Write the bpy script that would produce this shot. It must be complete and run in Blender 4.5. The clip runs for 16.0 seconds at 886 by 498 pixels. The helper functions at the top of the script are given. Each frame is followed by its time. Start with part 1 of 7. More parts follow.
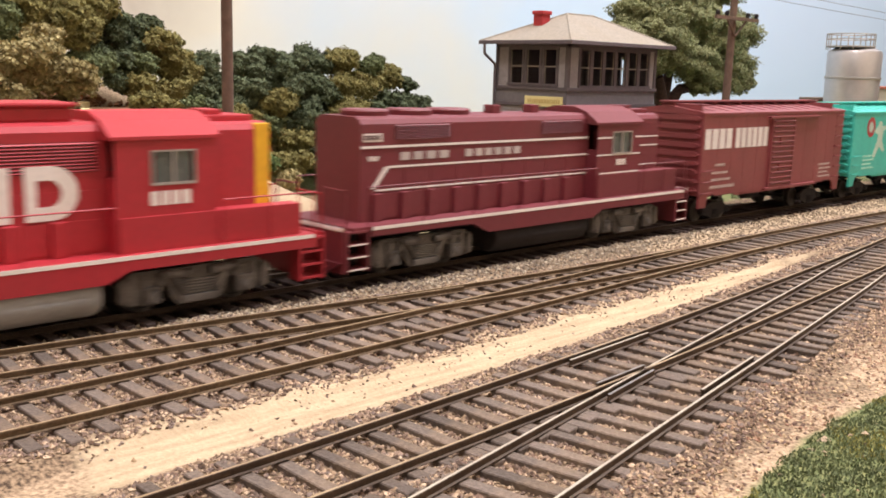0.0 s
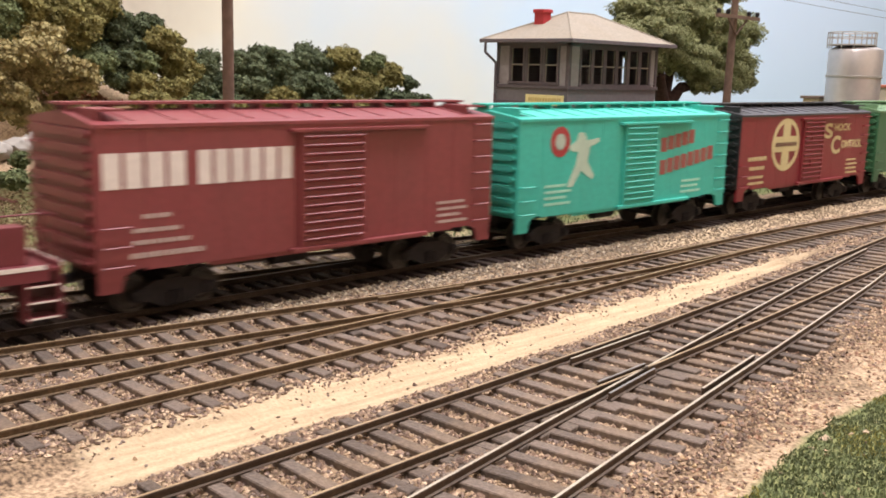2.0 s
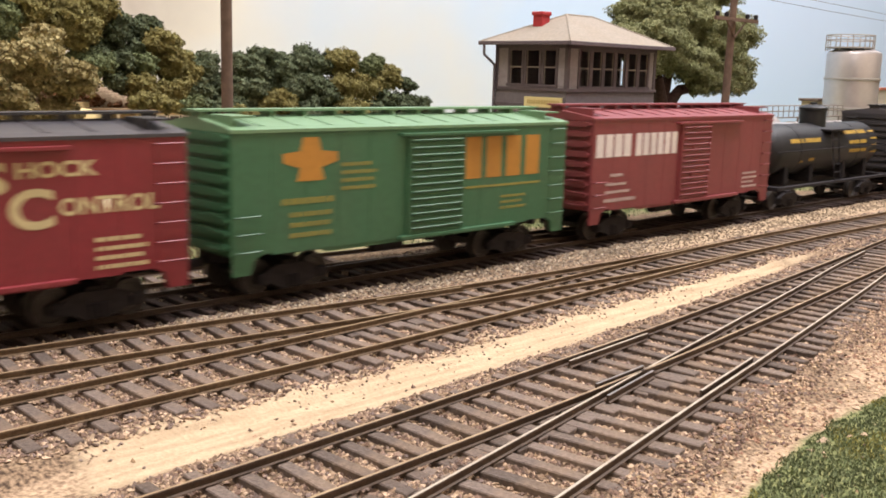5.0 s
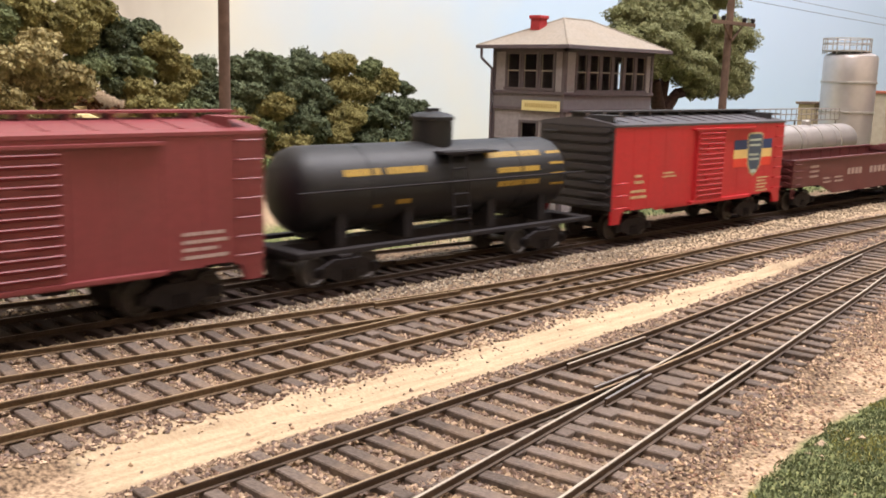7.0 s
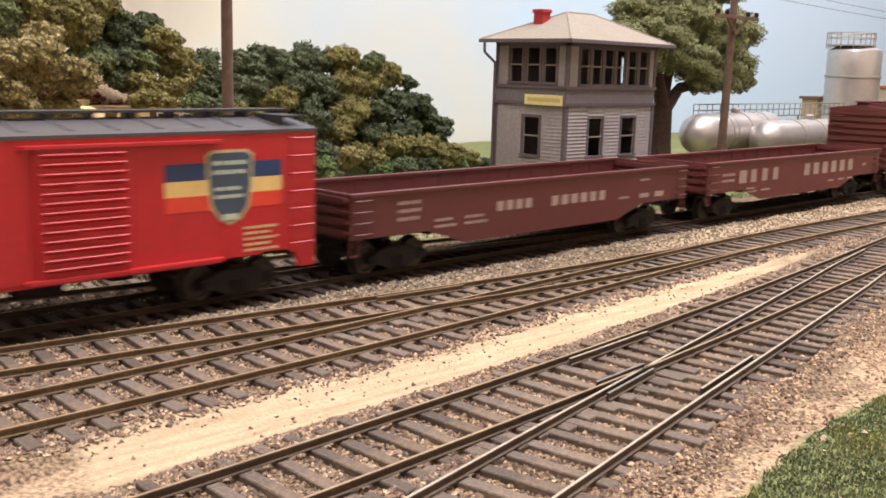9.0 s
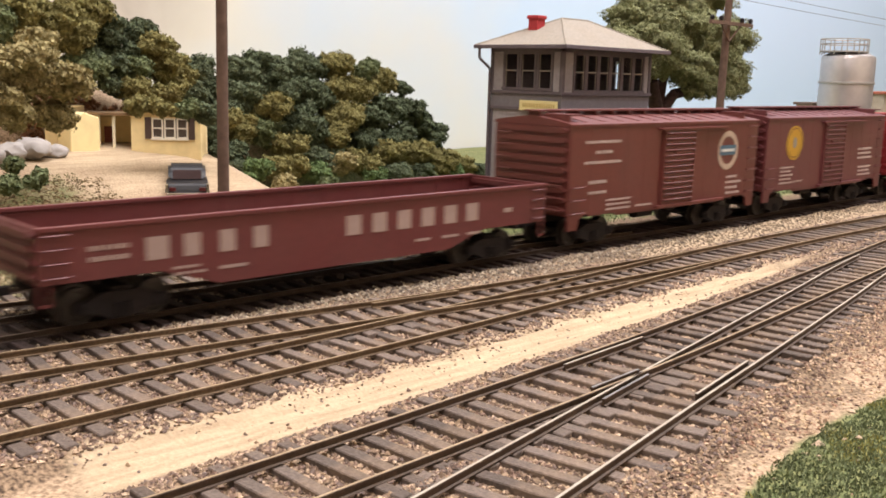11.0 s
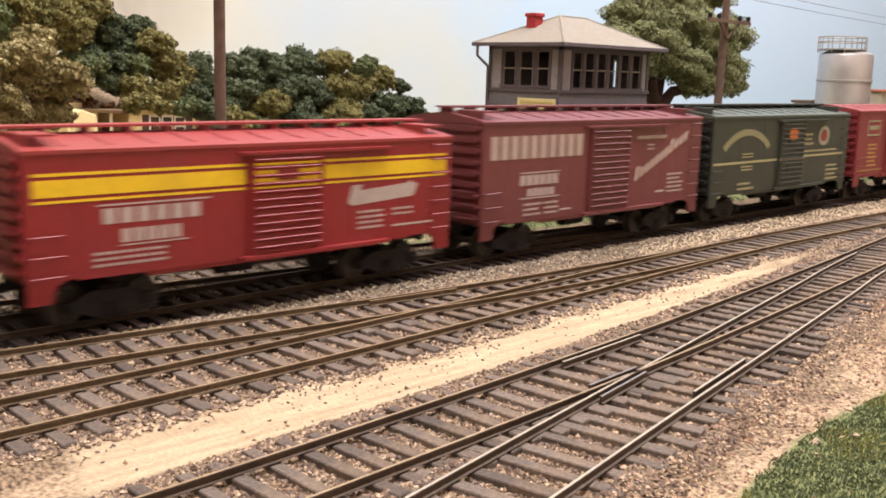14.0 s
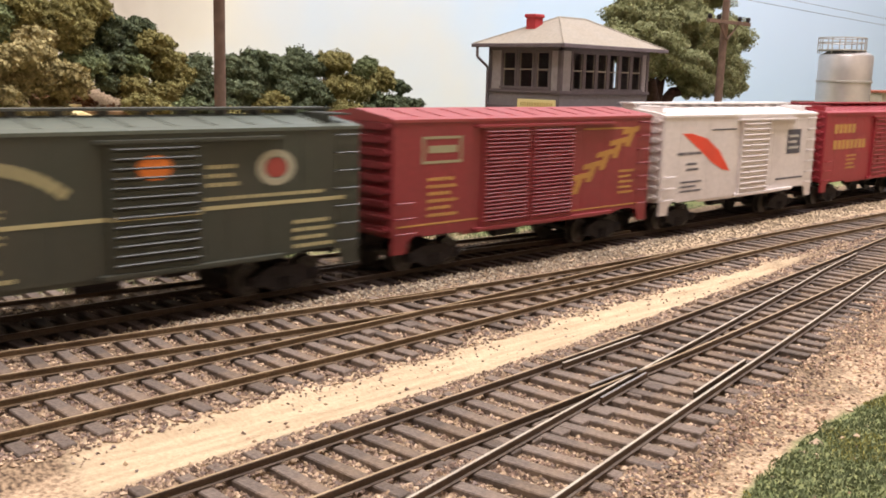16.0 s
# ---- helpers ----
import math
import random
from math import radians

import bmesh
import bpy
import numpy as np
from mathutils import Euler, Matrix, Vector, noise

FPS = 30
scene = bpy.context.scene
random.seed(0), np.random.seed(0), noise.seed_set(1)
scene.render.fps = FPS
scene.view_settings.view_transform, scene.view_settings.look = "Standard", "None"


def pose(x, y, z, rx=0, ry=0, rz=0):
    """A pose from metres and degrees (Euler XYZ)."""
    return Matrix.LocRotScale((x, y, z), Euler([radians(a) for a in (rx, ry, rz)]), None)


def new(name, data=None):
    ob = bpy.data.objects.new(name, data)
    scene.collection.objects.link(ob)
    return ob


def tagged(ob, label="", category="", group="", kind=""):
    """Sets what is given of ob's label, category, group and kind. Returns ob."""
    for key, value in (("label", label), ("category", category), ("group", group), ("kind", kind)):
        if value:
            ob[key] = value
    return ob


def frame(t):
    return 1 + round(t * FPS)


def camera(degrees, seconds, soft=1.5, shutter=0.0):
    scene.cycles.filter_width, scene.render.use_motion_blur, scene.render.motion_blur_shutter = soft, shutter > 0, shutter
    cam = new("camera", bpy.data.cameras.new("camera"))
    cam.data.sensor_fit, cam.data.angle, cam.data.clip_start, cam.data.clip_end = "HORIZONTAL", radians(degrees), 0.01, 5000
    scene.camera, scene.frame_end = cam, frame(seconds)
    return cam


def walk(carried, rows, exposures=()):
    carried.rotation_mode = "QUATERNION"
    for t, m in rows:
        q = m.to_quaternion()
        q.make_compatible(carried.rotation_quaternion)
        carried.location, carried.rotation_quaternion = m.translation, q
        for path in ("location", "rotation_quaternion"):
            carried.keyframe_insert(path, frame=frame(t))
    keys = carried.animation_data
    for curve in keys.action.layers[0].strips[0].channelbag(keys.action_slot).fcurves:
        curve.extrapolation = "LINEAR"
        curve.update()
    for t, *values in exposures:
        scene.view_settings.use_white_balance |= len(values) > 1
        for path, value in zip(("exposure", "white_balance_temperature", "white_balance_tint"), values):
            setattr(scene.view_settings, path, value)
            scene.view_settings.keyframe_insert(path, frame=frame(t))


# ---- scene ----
cam = camera(49.5, 16.0, soft=1.75, shutter=0.55)

# the layout is a model railway in 1:87; plans are in millimetres, x along the main line, y away from the camera
EYE = (-0.0671, -0.22707, 0.0608)


def view(tilt, turn, lean):
    return pose(*EYE, 90 + tilt, 0, turn) @ pose(0, 0, 0, 0, 0, lean)


PATH = [
    (0.0, -10.521, -44.111, 1.504), (0.5, -10.565, -44.115, 1.509), (1.0, -10.677, -44.18, 1.602), (1.5, -10.683, -44.16, 1.613),
    (2.0, -10.604, -44.062, 1.49), (2.5, -10.628, -44.126, 1.56), (3.0, -10.658, -44.104, 1.511), (3.5, -10.758, -44.058, 1.539),
    (4.0, -10.69, -44.071, 1.571), (5.3, -10.40, -44.17, 1.555), (6.5, -10.151, -44.258, 1.544), (7.0, -10.263, -44.275, 1.515),
    (7.5, -10.121, -44.366, 1.473), (8.0, -10.007, -44.406, 1.435), (8.5, -10.525, -44.234, 1.496), (9.0, -10.614, -44.125, 1.58),
    (10.3, -10.42, -44.32, 1.59), (11.5, -10.222, -44.453, 1.588), (12.0, -10.356, -44.483, 1.598), (12.5, -10.349, -44.489, 1.564),
    (13.0, -10.257, -44.531, 1.594), (13.5, -10.303, -44.545, 1.66), (14.0, -10.398, -44.55, 1.64), (14.5, -10.373, -44.548, 1.57),
    (15.0, -10.332, -44.564, 1.63), (15.5, -10.34, -44.54, 1.608), (16.0, -10.334, -44.543, 1.59)]
walk(cam, [(t, view(a, b, c)) for t, a, b, c in PATH], exposures=[(0.0, 0.5), (16.0, 0.5)])

# ---- light: tube lamps under the ceiling of the railway room, with an added fill ----
world = bpy.data.worlds.new("room_air")
world.use_nodes = True
world.node_tree.nodes["Background"].inputs[0].default_value = (1.0, 0.93, 0.82, 1)
world.node_tree.nodes["Background"].inputs[1].default_value = 0.25
scene.world = world


def overhead_light(x, y, z, w, d, watts, colour=(1.0, 0.94, 0.92)):
    data = bpy.data.lights.new("tube_light", "AREA")
    data.shape, data.size, data.size_y, data.energy, data.color = "RECTANGLE", w, d, watts, colour
    lamp = new("tube_light", data)
    lamp.matrix_world = pose(x, y, z)
    return lamp


overhead_light(0.36, -0.17, 0.96, 1.5, 0.3, 13.0, (1.0, 0.95, 1.0))
overhead_light(0.9, -0.1, 0.96, 1.7, 0.3, 8.6, (0.98, 0.95, 1.0))
# unseen fill light on the near side, added to lift the shadows
overhead_light(0.35, -0.72, 0.96, 2.2, 0.25, 2.6, (1.0, 0.93, 0.95))
overhead_light(-0.5, -0.3, 0.96, 0.3, 0.9, 1.6, (1.0, 0.9, 0.82))


# ---- materials ----
def lin(hexa):
    v = [int(hexa[i:i + 2], 16) / 255 for i in (0, 2, 4)]
    return [c / 12.92 if c <= 0.04045 else ((c + 0.055) / 1.055) ** 2.4 for c in v]


def material(name, hexa, rough=0.55, metal=0.0, vary=0.18, grain=900.0, bump=0.15, dirt="", dirt_amount=0.25, island=0.0, obj=0.0, glow=0.0):
    """Base colour with stains at a coarse and grain at a fine scale; sizes in metres of the model."""
    m = bpy.data.materials.new(name)
    m.use_nodes = True
    nt = m.node_tree
    n, l = nt.nodes, nt.links
    bs = n["Principled BSDF"]
    bs.inputs["Roughness"].default_value, bs.inputs["Metallic"].default_value = rough, metal
    co = n.new("ShaderNodeTexCoord")
    fine, coarse = n.new("ShaderNodeTexNoise"), n.new("ShaderNodeTexNoise")
    fine.inputs["Scale"].default_value, fine.inputs["Detail"].default_value = grain, 4
    coarse.inputs["Scale"].default_value, coarse.inputs["Detail"].default_value = grain / 14, 5
    for k in (fine, coarse):
        l.new(co.outputs["Object"], k.inputs["Vector"])
    base = lin(hexa)
    if rough > 0.7:
        bs.inputs["Specular IOR Level"].default_value = 0.2
    ramp = n.new("ShaderNodeMapRange")
    ramp.inputs["To Min"].default_value, ramp.inputs["To Max"].default_value = 1 - vary, 1 + vary
    ramp.inputs["From Min"].default_value, ramp.inputs["From Max"].default_value = 0.3, 0.7
    l.new(fine.outputs["Fac"], ramp.inputs["Value"])
    hue = n.new("ShaderNodeHueSaturation")
    hue.inputs["Color"].default_value = (*base, 1)
    value = ramp.outputs["Result"]

    def times(a, b):
        x = n.new("ShaderNodeMath")
        x.operation = "MULTIPLY"
        l.new(a, x.inputs[0])
        l.new(b, x.inputs[1])
        return x.outputs[0]

    def spread(source, amount):
        r = n.new("ShaderNodeMapRange")
        r.inputs["To Min"].default_value, r.inputs["To Max"].default_value = 1 - amount, 1 + amount
        l.new(source, r.inputs["Value"])
        return r.outputs["Result"]

    if island:
        value = times(value, spread(n.new("ShaderNodeNewGeometry").outputs["Random Per Island"], island))
    if obj:
        value = times(value, spread(n.new("ShaderNodeObjectInfo").outputs["Random"], obj))
    l.new(value, hue.inputs["Value"])
    colour = hue.outputs["Color"]
    if dirt:
        mix = n.new("ShaderNodeMix")
        mix.data_type = "RGBA"
        r = n.new("ShaderNodeMapRange")
        r.inputs["From Min"].default_value, r.inputs["From Max"].default_value = 0.42, 0.72
        r.inputs["To Max"].default_value = dirt_amount
        l.new(coarse.outputs["Fac"], r.inputs["Value"])
        l.new(r.outputs["Result"], mix.inputs["Factor"])
        l.new(colour, mix.inputs["A"])
        mix.inputs["B"].default_value = (*lin(dirt), 1)
        colour = mix.outputs["Result"]
    l.new(colour, bs.inputs["Base Color"])
    rr = n.new("ShaderNodeMapRange")
    rr.inputs["To Min"].default_value, rr.inputs["To Max"].default_value = max(0, rough - 0.1), min(1, rough + 0.12)
    l.new(coarse.outputs["Fac"], rr.inputs["Value"])
    l.new(rr.outputs["Result"], bs.inputs["Roughness"])
    if bump:
        bu = n.new("ShaderNodeBump")
        bu.inputs["Strength"].default_value, bu.inputs["Distance"].default_value = bump, 0.0004
        l.new(fine.outputs["Fac"], bu.inputs["Height"])
        l.new(bu.outputs["Normal"], bs.inputs["Normal"])
    return m


PAINT = {}


def paint(hexa, rough=0.42, dirt="5a4a40"):
    key = (hexa, rough)
    if key not in PAINT:
        PAINT[key] = material("painted_plastic", hexa, rough, vary=0.07, grain=700, bump=0.05, dirt=dirt, dirt_amount=0.14)
    return PAINT[key]


def ink(hexa):
    return paint(hexa, 0.6)


BLACK = material("black_plastic", "242123", 0.72, vary=0.2, dirt="2e2620", dirt_amount=0.3)
SOOT = material("dark_underframe", "2b2728", 0.8, vary=0.25, dirt="2e2620", dirt_amount=0.35)
STEEL = material("worn_wheel_steel", "57514d", 0.45, metal=0.4, vary=0.2, dirt="1e1a18", dirt_amount=0.85)
TRUCK_GREY = material("weathered_grey_truck", "6a6460", 0.6, vary=0.3, grain=2600, dirt="241e1a", dirt_amount=0.85)
RAIL_RUST = material("rusty_rail", "544334", 0.65, metal=0.2, vary=0.25, grain=1500, dirt="2e2018", dirt_amount=0.5)
RAIL_TOP = material("polished_rail_head", "a8906e", 0.42, metal=0.35, vary=0.15, grain=1500, dirt="6a5038", dirt_amount=0.6)
RAIL_TAN = material("dusty_tan_rail", "6c5a46", 0.75, metal=0.1, vary=0.25, grain=1500, dirt="3a2a1c", dirt_amount=0.6)
RAIL_BRIGHT = material("bright_rail_head", "b8ac98", 0.42, metal=0.4, vary=0.12, grain=1500, dirt="8a705a", dirt_amount=0.45)
TIE = material("creosoted_tie", "665a51", 0.88, vary=0.28, grain=1300, bump=0.6, dirt="8c7660", dirt_amount=0.5, obj=0.34)
MAIN_TOP = material("dull_main_rail_head", "75655a", 0.5, metal=0.3, vary=0.2, grain=1500, dirt="2e261f", dirt_amount=0.5)
MAIN_SIDE = material("dark_main_rail", "463a32", 0.75, metal=0.1, vary=0.25, grain=1500, dirt="1e1814", dirt_amount=0.5)
FROG = material("grey_frog_casting", "8b8681", 0.45, metal=0.5, vary=0.15, grain=1500, dirt="5a5048", dirt_amount=0.4)
# main-line ties, coloured dark to carry the shade under the train
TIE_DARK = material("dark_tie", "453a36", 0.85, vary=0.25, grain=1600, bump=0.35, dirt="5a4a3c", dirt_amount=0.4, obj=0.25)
GLASS = bpy.data.materials.new("window_glass")
GLASS.use_nodes = True
GLASS.node_tree.nodes["Principled BSDF"].inputs["Base Color"].default_value = (0.9, 0.93, 0.95, 1)
GLASS.node_tree.nodes["Principled BSDF"].inputs["Roughness"].default_value = 0.05
GLASS.node_tree.nodes["Principled BSDF"].inputs["Transmission Weight"].default_value = 1.0
GLASS.node_tree.nodes["Principled BSDF"].inputs["IOR"].default_value = 1.1

# ---- mesh helpers, in millimetres ----
MM = Matrix.Scale(0.001, 4)


def box(bm, x0, x1, y0, y1, z0, z1, bevel=0.0):
    v = [bm.verts.new((x, y, z)) for z in (z0, z1) for y in (y0, y1) for x in (x0, x1)]
    fs = [bm.faces.new([v[i] for i in q]) for q in ((0, 2, 3, 1), (4, 5, 7, 6), (0, 1, 5, 4), (2, 6, 7, 3), (0, 4, 6, 2), (1, 3, 7, 5))]
    if bevel:
        es = list({e for f in fs for e in f.edges})
        bmesh.ops.bevel(bm, geom=es, offset=bevel, segments=2, affect="EDGES", profile=0.6)


def prism(bm, poly, axis, a, b):
    """A polygon of two coordinates pushed from a to b along axis: poly is (x, z) for 'y', (y, z) for 'x', (x, y) for 'z'."""
    def at(p, w):
        return {"y": (p[0], w, p[1]), "x": (w, p[0], p[1]), "z": (p[0], p[1], w)}[axis]
    lo, hi = [bm.verts.new(at(p, a)) for p in poly], [bm.verts.new(at(p, b)) for p in poly]
    k = len(poly)
    fs = [bm.faces.new(lo), bm.faces.new(list(reversed(hi)))]
    fs += [bm.faces.new((lo[i], hi[i], hi[(i + 1) % k], lo[(i + 1) % k])) for i in range(k)]
    bmesh.ops.recalc_face_normals(bm, faces=fs)


def tube(bm, p, q, r, seg=8, r2=None):
    p, q = Vector(p), Vector(q)
    d = (q - p)
    a = d.orthogonal().normalized()
    b = d.normalized().cross(a)
    r2 = r if r2 is None else r2
    lo = [bm.verts.new(p + (a * math.cos(t) + b * math.sin(t)) * r) for t in [2 * math.pi * i / seg for i in range(seg)]]
    hi = [bm.verts.new(q + (a * math.cos(t) + b * math.sin(t)) * r2) for t in [2 * math.pi * i / seg for i in range(seg)]]
    fs = [bm.faces.new(lo), bm.faces.new(hi)]
    fs += [bm.faces.new((lo[i], lo[(i + 1) % seg], hi[(i + 1) % seg], hi[i])) for i in range(seg)]
    bmesh.ops.recalc_face_normals(bm, faces=fs)


def lathe(bm, profile, centre, axis="z", seg=24):
    """Profile of (radius, along) turned round an axis through centre."""
    rings = []
    for r, h in profile:
        ring = []
        for i in range(seg):
            t = 2 * math.pi * i / seg
            c, s = r * math.cos(t), r * math.sin(t)
            o = {"z": (c, s, h), "x": (h, c, s), "y": (c, h, s)}[axis]
            ring.append(bm.verts.new(Vector(centre) + Vector(o)))
        rings.append(ring)
    fs = []
    for a, b in zip(rings, rings[1:]):
        fs += [bm.faces.new((a[i], a[(i + 1) % seg], b[(i + 1) % seg], b[i])) for i in range(seg)]
    fs += [bm.faces.new(rings[0]), bm.faces.new(rings[-1])]
    bmesh.ops.recalc_face_normals(bm, faces=fs)


def mesh_of(name, bm, mat, smooth=False):
    bm.transform(MM)
    me = bpy.data.meshes.new(name)
    bm.to_mesh(me)
    bm.free()
    me.materials.append(mat)
    if smooth:
        me.shade_smooth()
        me.set_sharp_from_angle(angle=radians(40))
    return me


def part(name, bm, mat, parent, label="", at=None, smooth=False):
    """One mesh object under a thing or a part; bm is a bmesh in millimetres or a finished mesh; at is in millimetres."""
    me = mesh_of(name, bm, mat, smooth) if isinstance(bm, bmesh.types.BMesh) else bm
    ob = new(name, me)
    ob.parent = parent
    if at:
        ob.location = Vector(at) * 0.001
    if label:
        tagged(ob, label)
    return ob


def thing(name, label, category, at=(0, 0, 0), turn=0.0, group="", kind=""):
    ob = new(name)
    ob.empty_display_size = 0.01
    ob.location = Vector(at) * 0.001
    ob.rotation_euler = (0, 0, radians(turn))
    return tagged(ob, label, category, group, kind)


def solid(name, bm, mat, label, category, at=(0, 0, 0), turn=0.0, group="", kind="", smooth=False):
    ob = new(name, mesh_of(name, bm, mat, smooth))
    ob.location = Vector(at) * 0.001
    ob.rotation_euler = (0, 0, radians(turn))
    return tagged(ob, label, category, group, kind)


def new_bm():
    return bmesh.new()


# ---- tracks: centre lines as (x, y) in millimetres ----
MAIN = [(-2480, 0), (2980, 0)]
LINE_C = [(-60, -21.5), (0, -28.8), (32, -32.5), (66, -36.8), (100, -41.2), (140, -45.2), (180, -48.0), (220, -49.8), (262, -50.6)]
LINE_D = [(-260, -59.5), (-60, -60.0), (48, -59.6), (95, -58.2), (147, -55.6), (200, -52.9), (250, -51.1), (310, -50.8), (380, -53.0), (480, -56.0), (760, -64.0), (1100, -72.0)]
LINE_A = [(-300, -122.5), (-60, -115.4), (0, -113.8), (55, -111.4), (93, -109.3), (130, -106.6), (174, -102.6), (224, -97.6), (270, -92.8), (323, -86.6), (420, -76.5), (520, -71.0), (760, -72.0)]
LINE_B = [(-220, -182.0), (-60, -153.8), (20, -139.6), (60, -132.4), (100, -125.4), (146, -117.6), (217, -105.3), (250, -99.2), (290, -93.0)]


def smooth_line(points, step=3.0):
    """Points at even steps along a centripetal curve through the given ones: (x, y, direction)."""
    pts = [np.array(p, float) for p in points]
    pts = [2 * pts[0] - pts[1]] + pts + [2 * pts[-1] - pts[-2]]
    out = []
    for a, b, c, d in zip(pts, pts[1:], pts[2:], pts[3:]):
        n = max(2, int(np.linalg.norm(c - b) / 2.0))
        m1 = (c - a) * (np.linalg.norm(c - b) / np.linalg.norm(c - a))
        m2 = (d - b) * (np.linalg.norm(c - b) / np.linalg.norm(d - b))
        for i in range(n):
            t = i / n
            out.append((2 * t ** 3 - 3 * t ** 2 + 1) * b + (t ** 3 - 2 * t ** 2 + t) * m1 + (-2 * t ** 3 + 3 * t ** 2) * c + (t ** 3 - t ** 2) * m2)
    out.append(pts[-2])
    out = np.array(out)
    length = np.r_[0, np.cumsum(np.hypot(*np.diff(out, axis=0).T))]
    where = np.arange(0, length[-1], step)
    x, y = np.interp(where, length, out[:, 0]), np.interp(where, length, out[:, 1])
    return np.c_[x, y, np.arctan2(np.gradient(y), np.gradient(x))]


LINE_E = [(-160, 53.5), (-60, 41.4), (26, 31.1), (90, 23.4), (150, 16.2), (200, 10.4), (235, 6.6), (265, 3.9), (300, 1.6), (340, 0.4)]
LINES = {k: smooth_line(v) for k, v in dict(main=MAIN, c=LINE_C, d=LINE_D, a=LINE_A, b=LINE_B, e=LINE_E).items()}


def near_line(x, y, names=("main", "a", "b", "c", "d", "e")):
    """Distance in millimetres from points to the nearest of the centre lines."""
    best = np.full(np.shape(x), 1e9)
    x, y = np.asarray(x, float), np.asarray(y, float)
    for k in names:
        if k == "main":
            best = np.minimum(best, abs(y))
            continue
        for px, py, _ in LINES[k][::2]:
            best = np.minimum(best, np.hypot(x - px, y - py))
    return best


def ease(a, b, v):
    t = np.clip((np.asarray(v, float) - a) / (b - a), 0, 1)
    return t * t * (3 - 2 * t)


def bumps(x, y, size, seed=0.0):
    """Cheap smooth noise from sines, about -1 to 1."""
    a = np.sin(x / size + 1.3 * np.sin(y / size * 0.83 + seed) + seed) * np.cos(y / size * 1.21 + 0.9 * np.sin(x / size * 0.71 + 2 * seed))
    b = np.sin(x / size * 2.3 + 2.1 + seed * 3) * np.sin(y / size * 2.07 + 1.7 * np.sin(x / size * 1.1))
    return 0.65 * a + 0.35 * b


def ground_height(x, y):
    x, y = np.asarray(x, float), np.asarray(y, float)
    d = near_line(x, y)
    bed = -2.95 + 1.25 * ease(9.0, 12.5, d) * np.clip(0.45 + 0.75 * bumps(x, y, 8.0, 3.1), 0, 1)
    bed = np.where(np.abs(y) < 16, -3.0, bed)
    z = -4.1 + (bed + 4.1) * (1 - ease(15.5, 23, d))
    z = z + 0.28 * bumps(x, y, 9.0, 0.4) * ease(15, 22, d) + 0.12 * bumps(x, y, 2.6, 1.4)
    rise = 0.194 * (1 - ease(160, 215, x)) * np.clip(y - 52, 0, 148)
    rise = rise + 4.6 * ease(128, 162, y) * (1 - ease(150, 205, x)) * (1 - ease(185, 205, y))
    z = z + rise + 0.5 * bumps(x, y, 21.0, 2.2) * ease(30, 60, y)
    crest = np.interp(x, [40, 120, 140, 165, 190, 225, 260, 300, 325, 360], [58, 56, 50, 42, 38, 42, 40, 28, 16, 0])
    z = z + np.maximum(0, crest - np.maximum(z, -4)) * ease(206, 228, y)
    z = z + 2.0 * ease(-150, -185, y) * ease(40, 120, x)
    return z


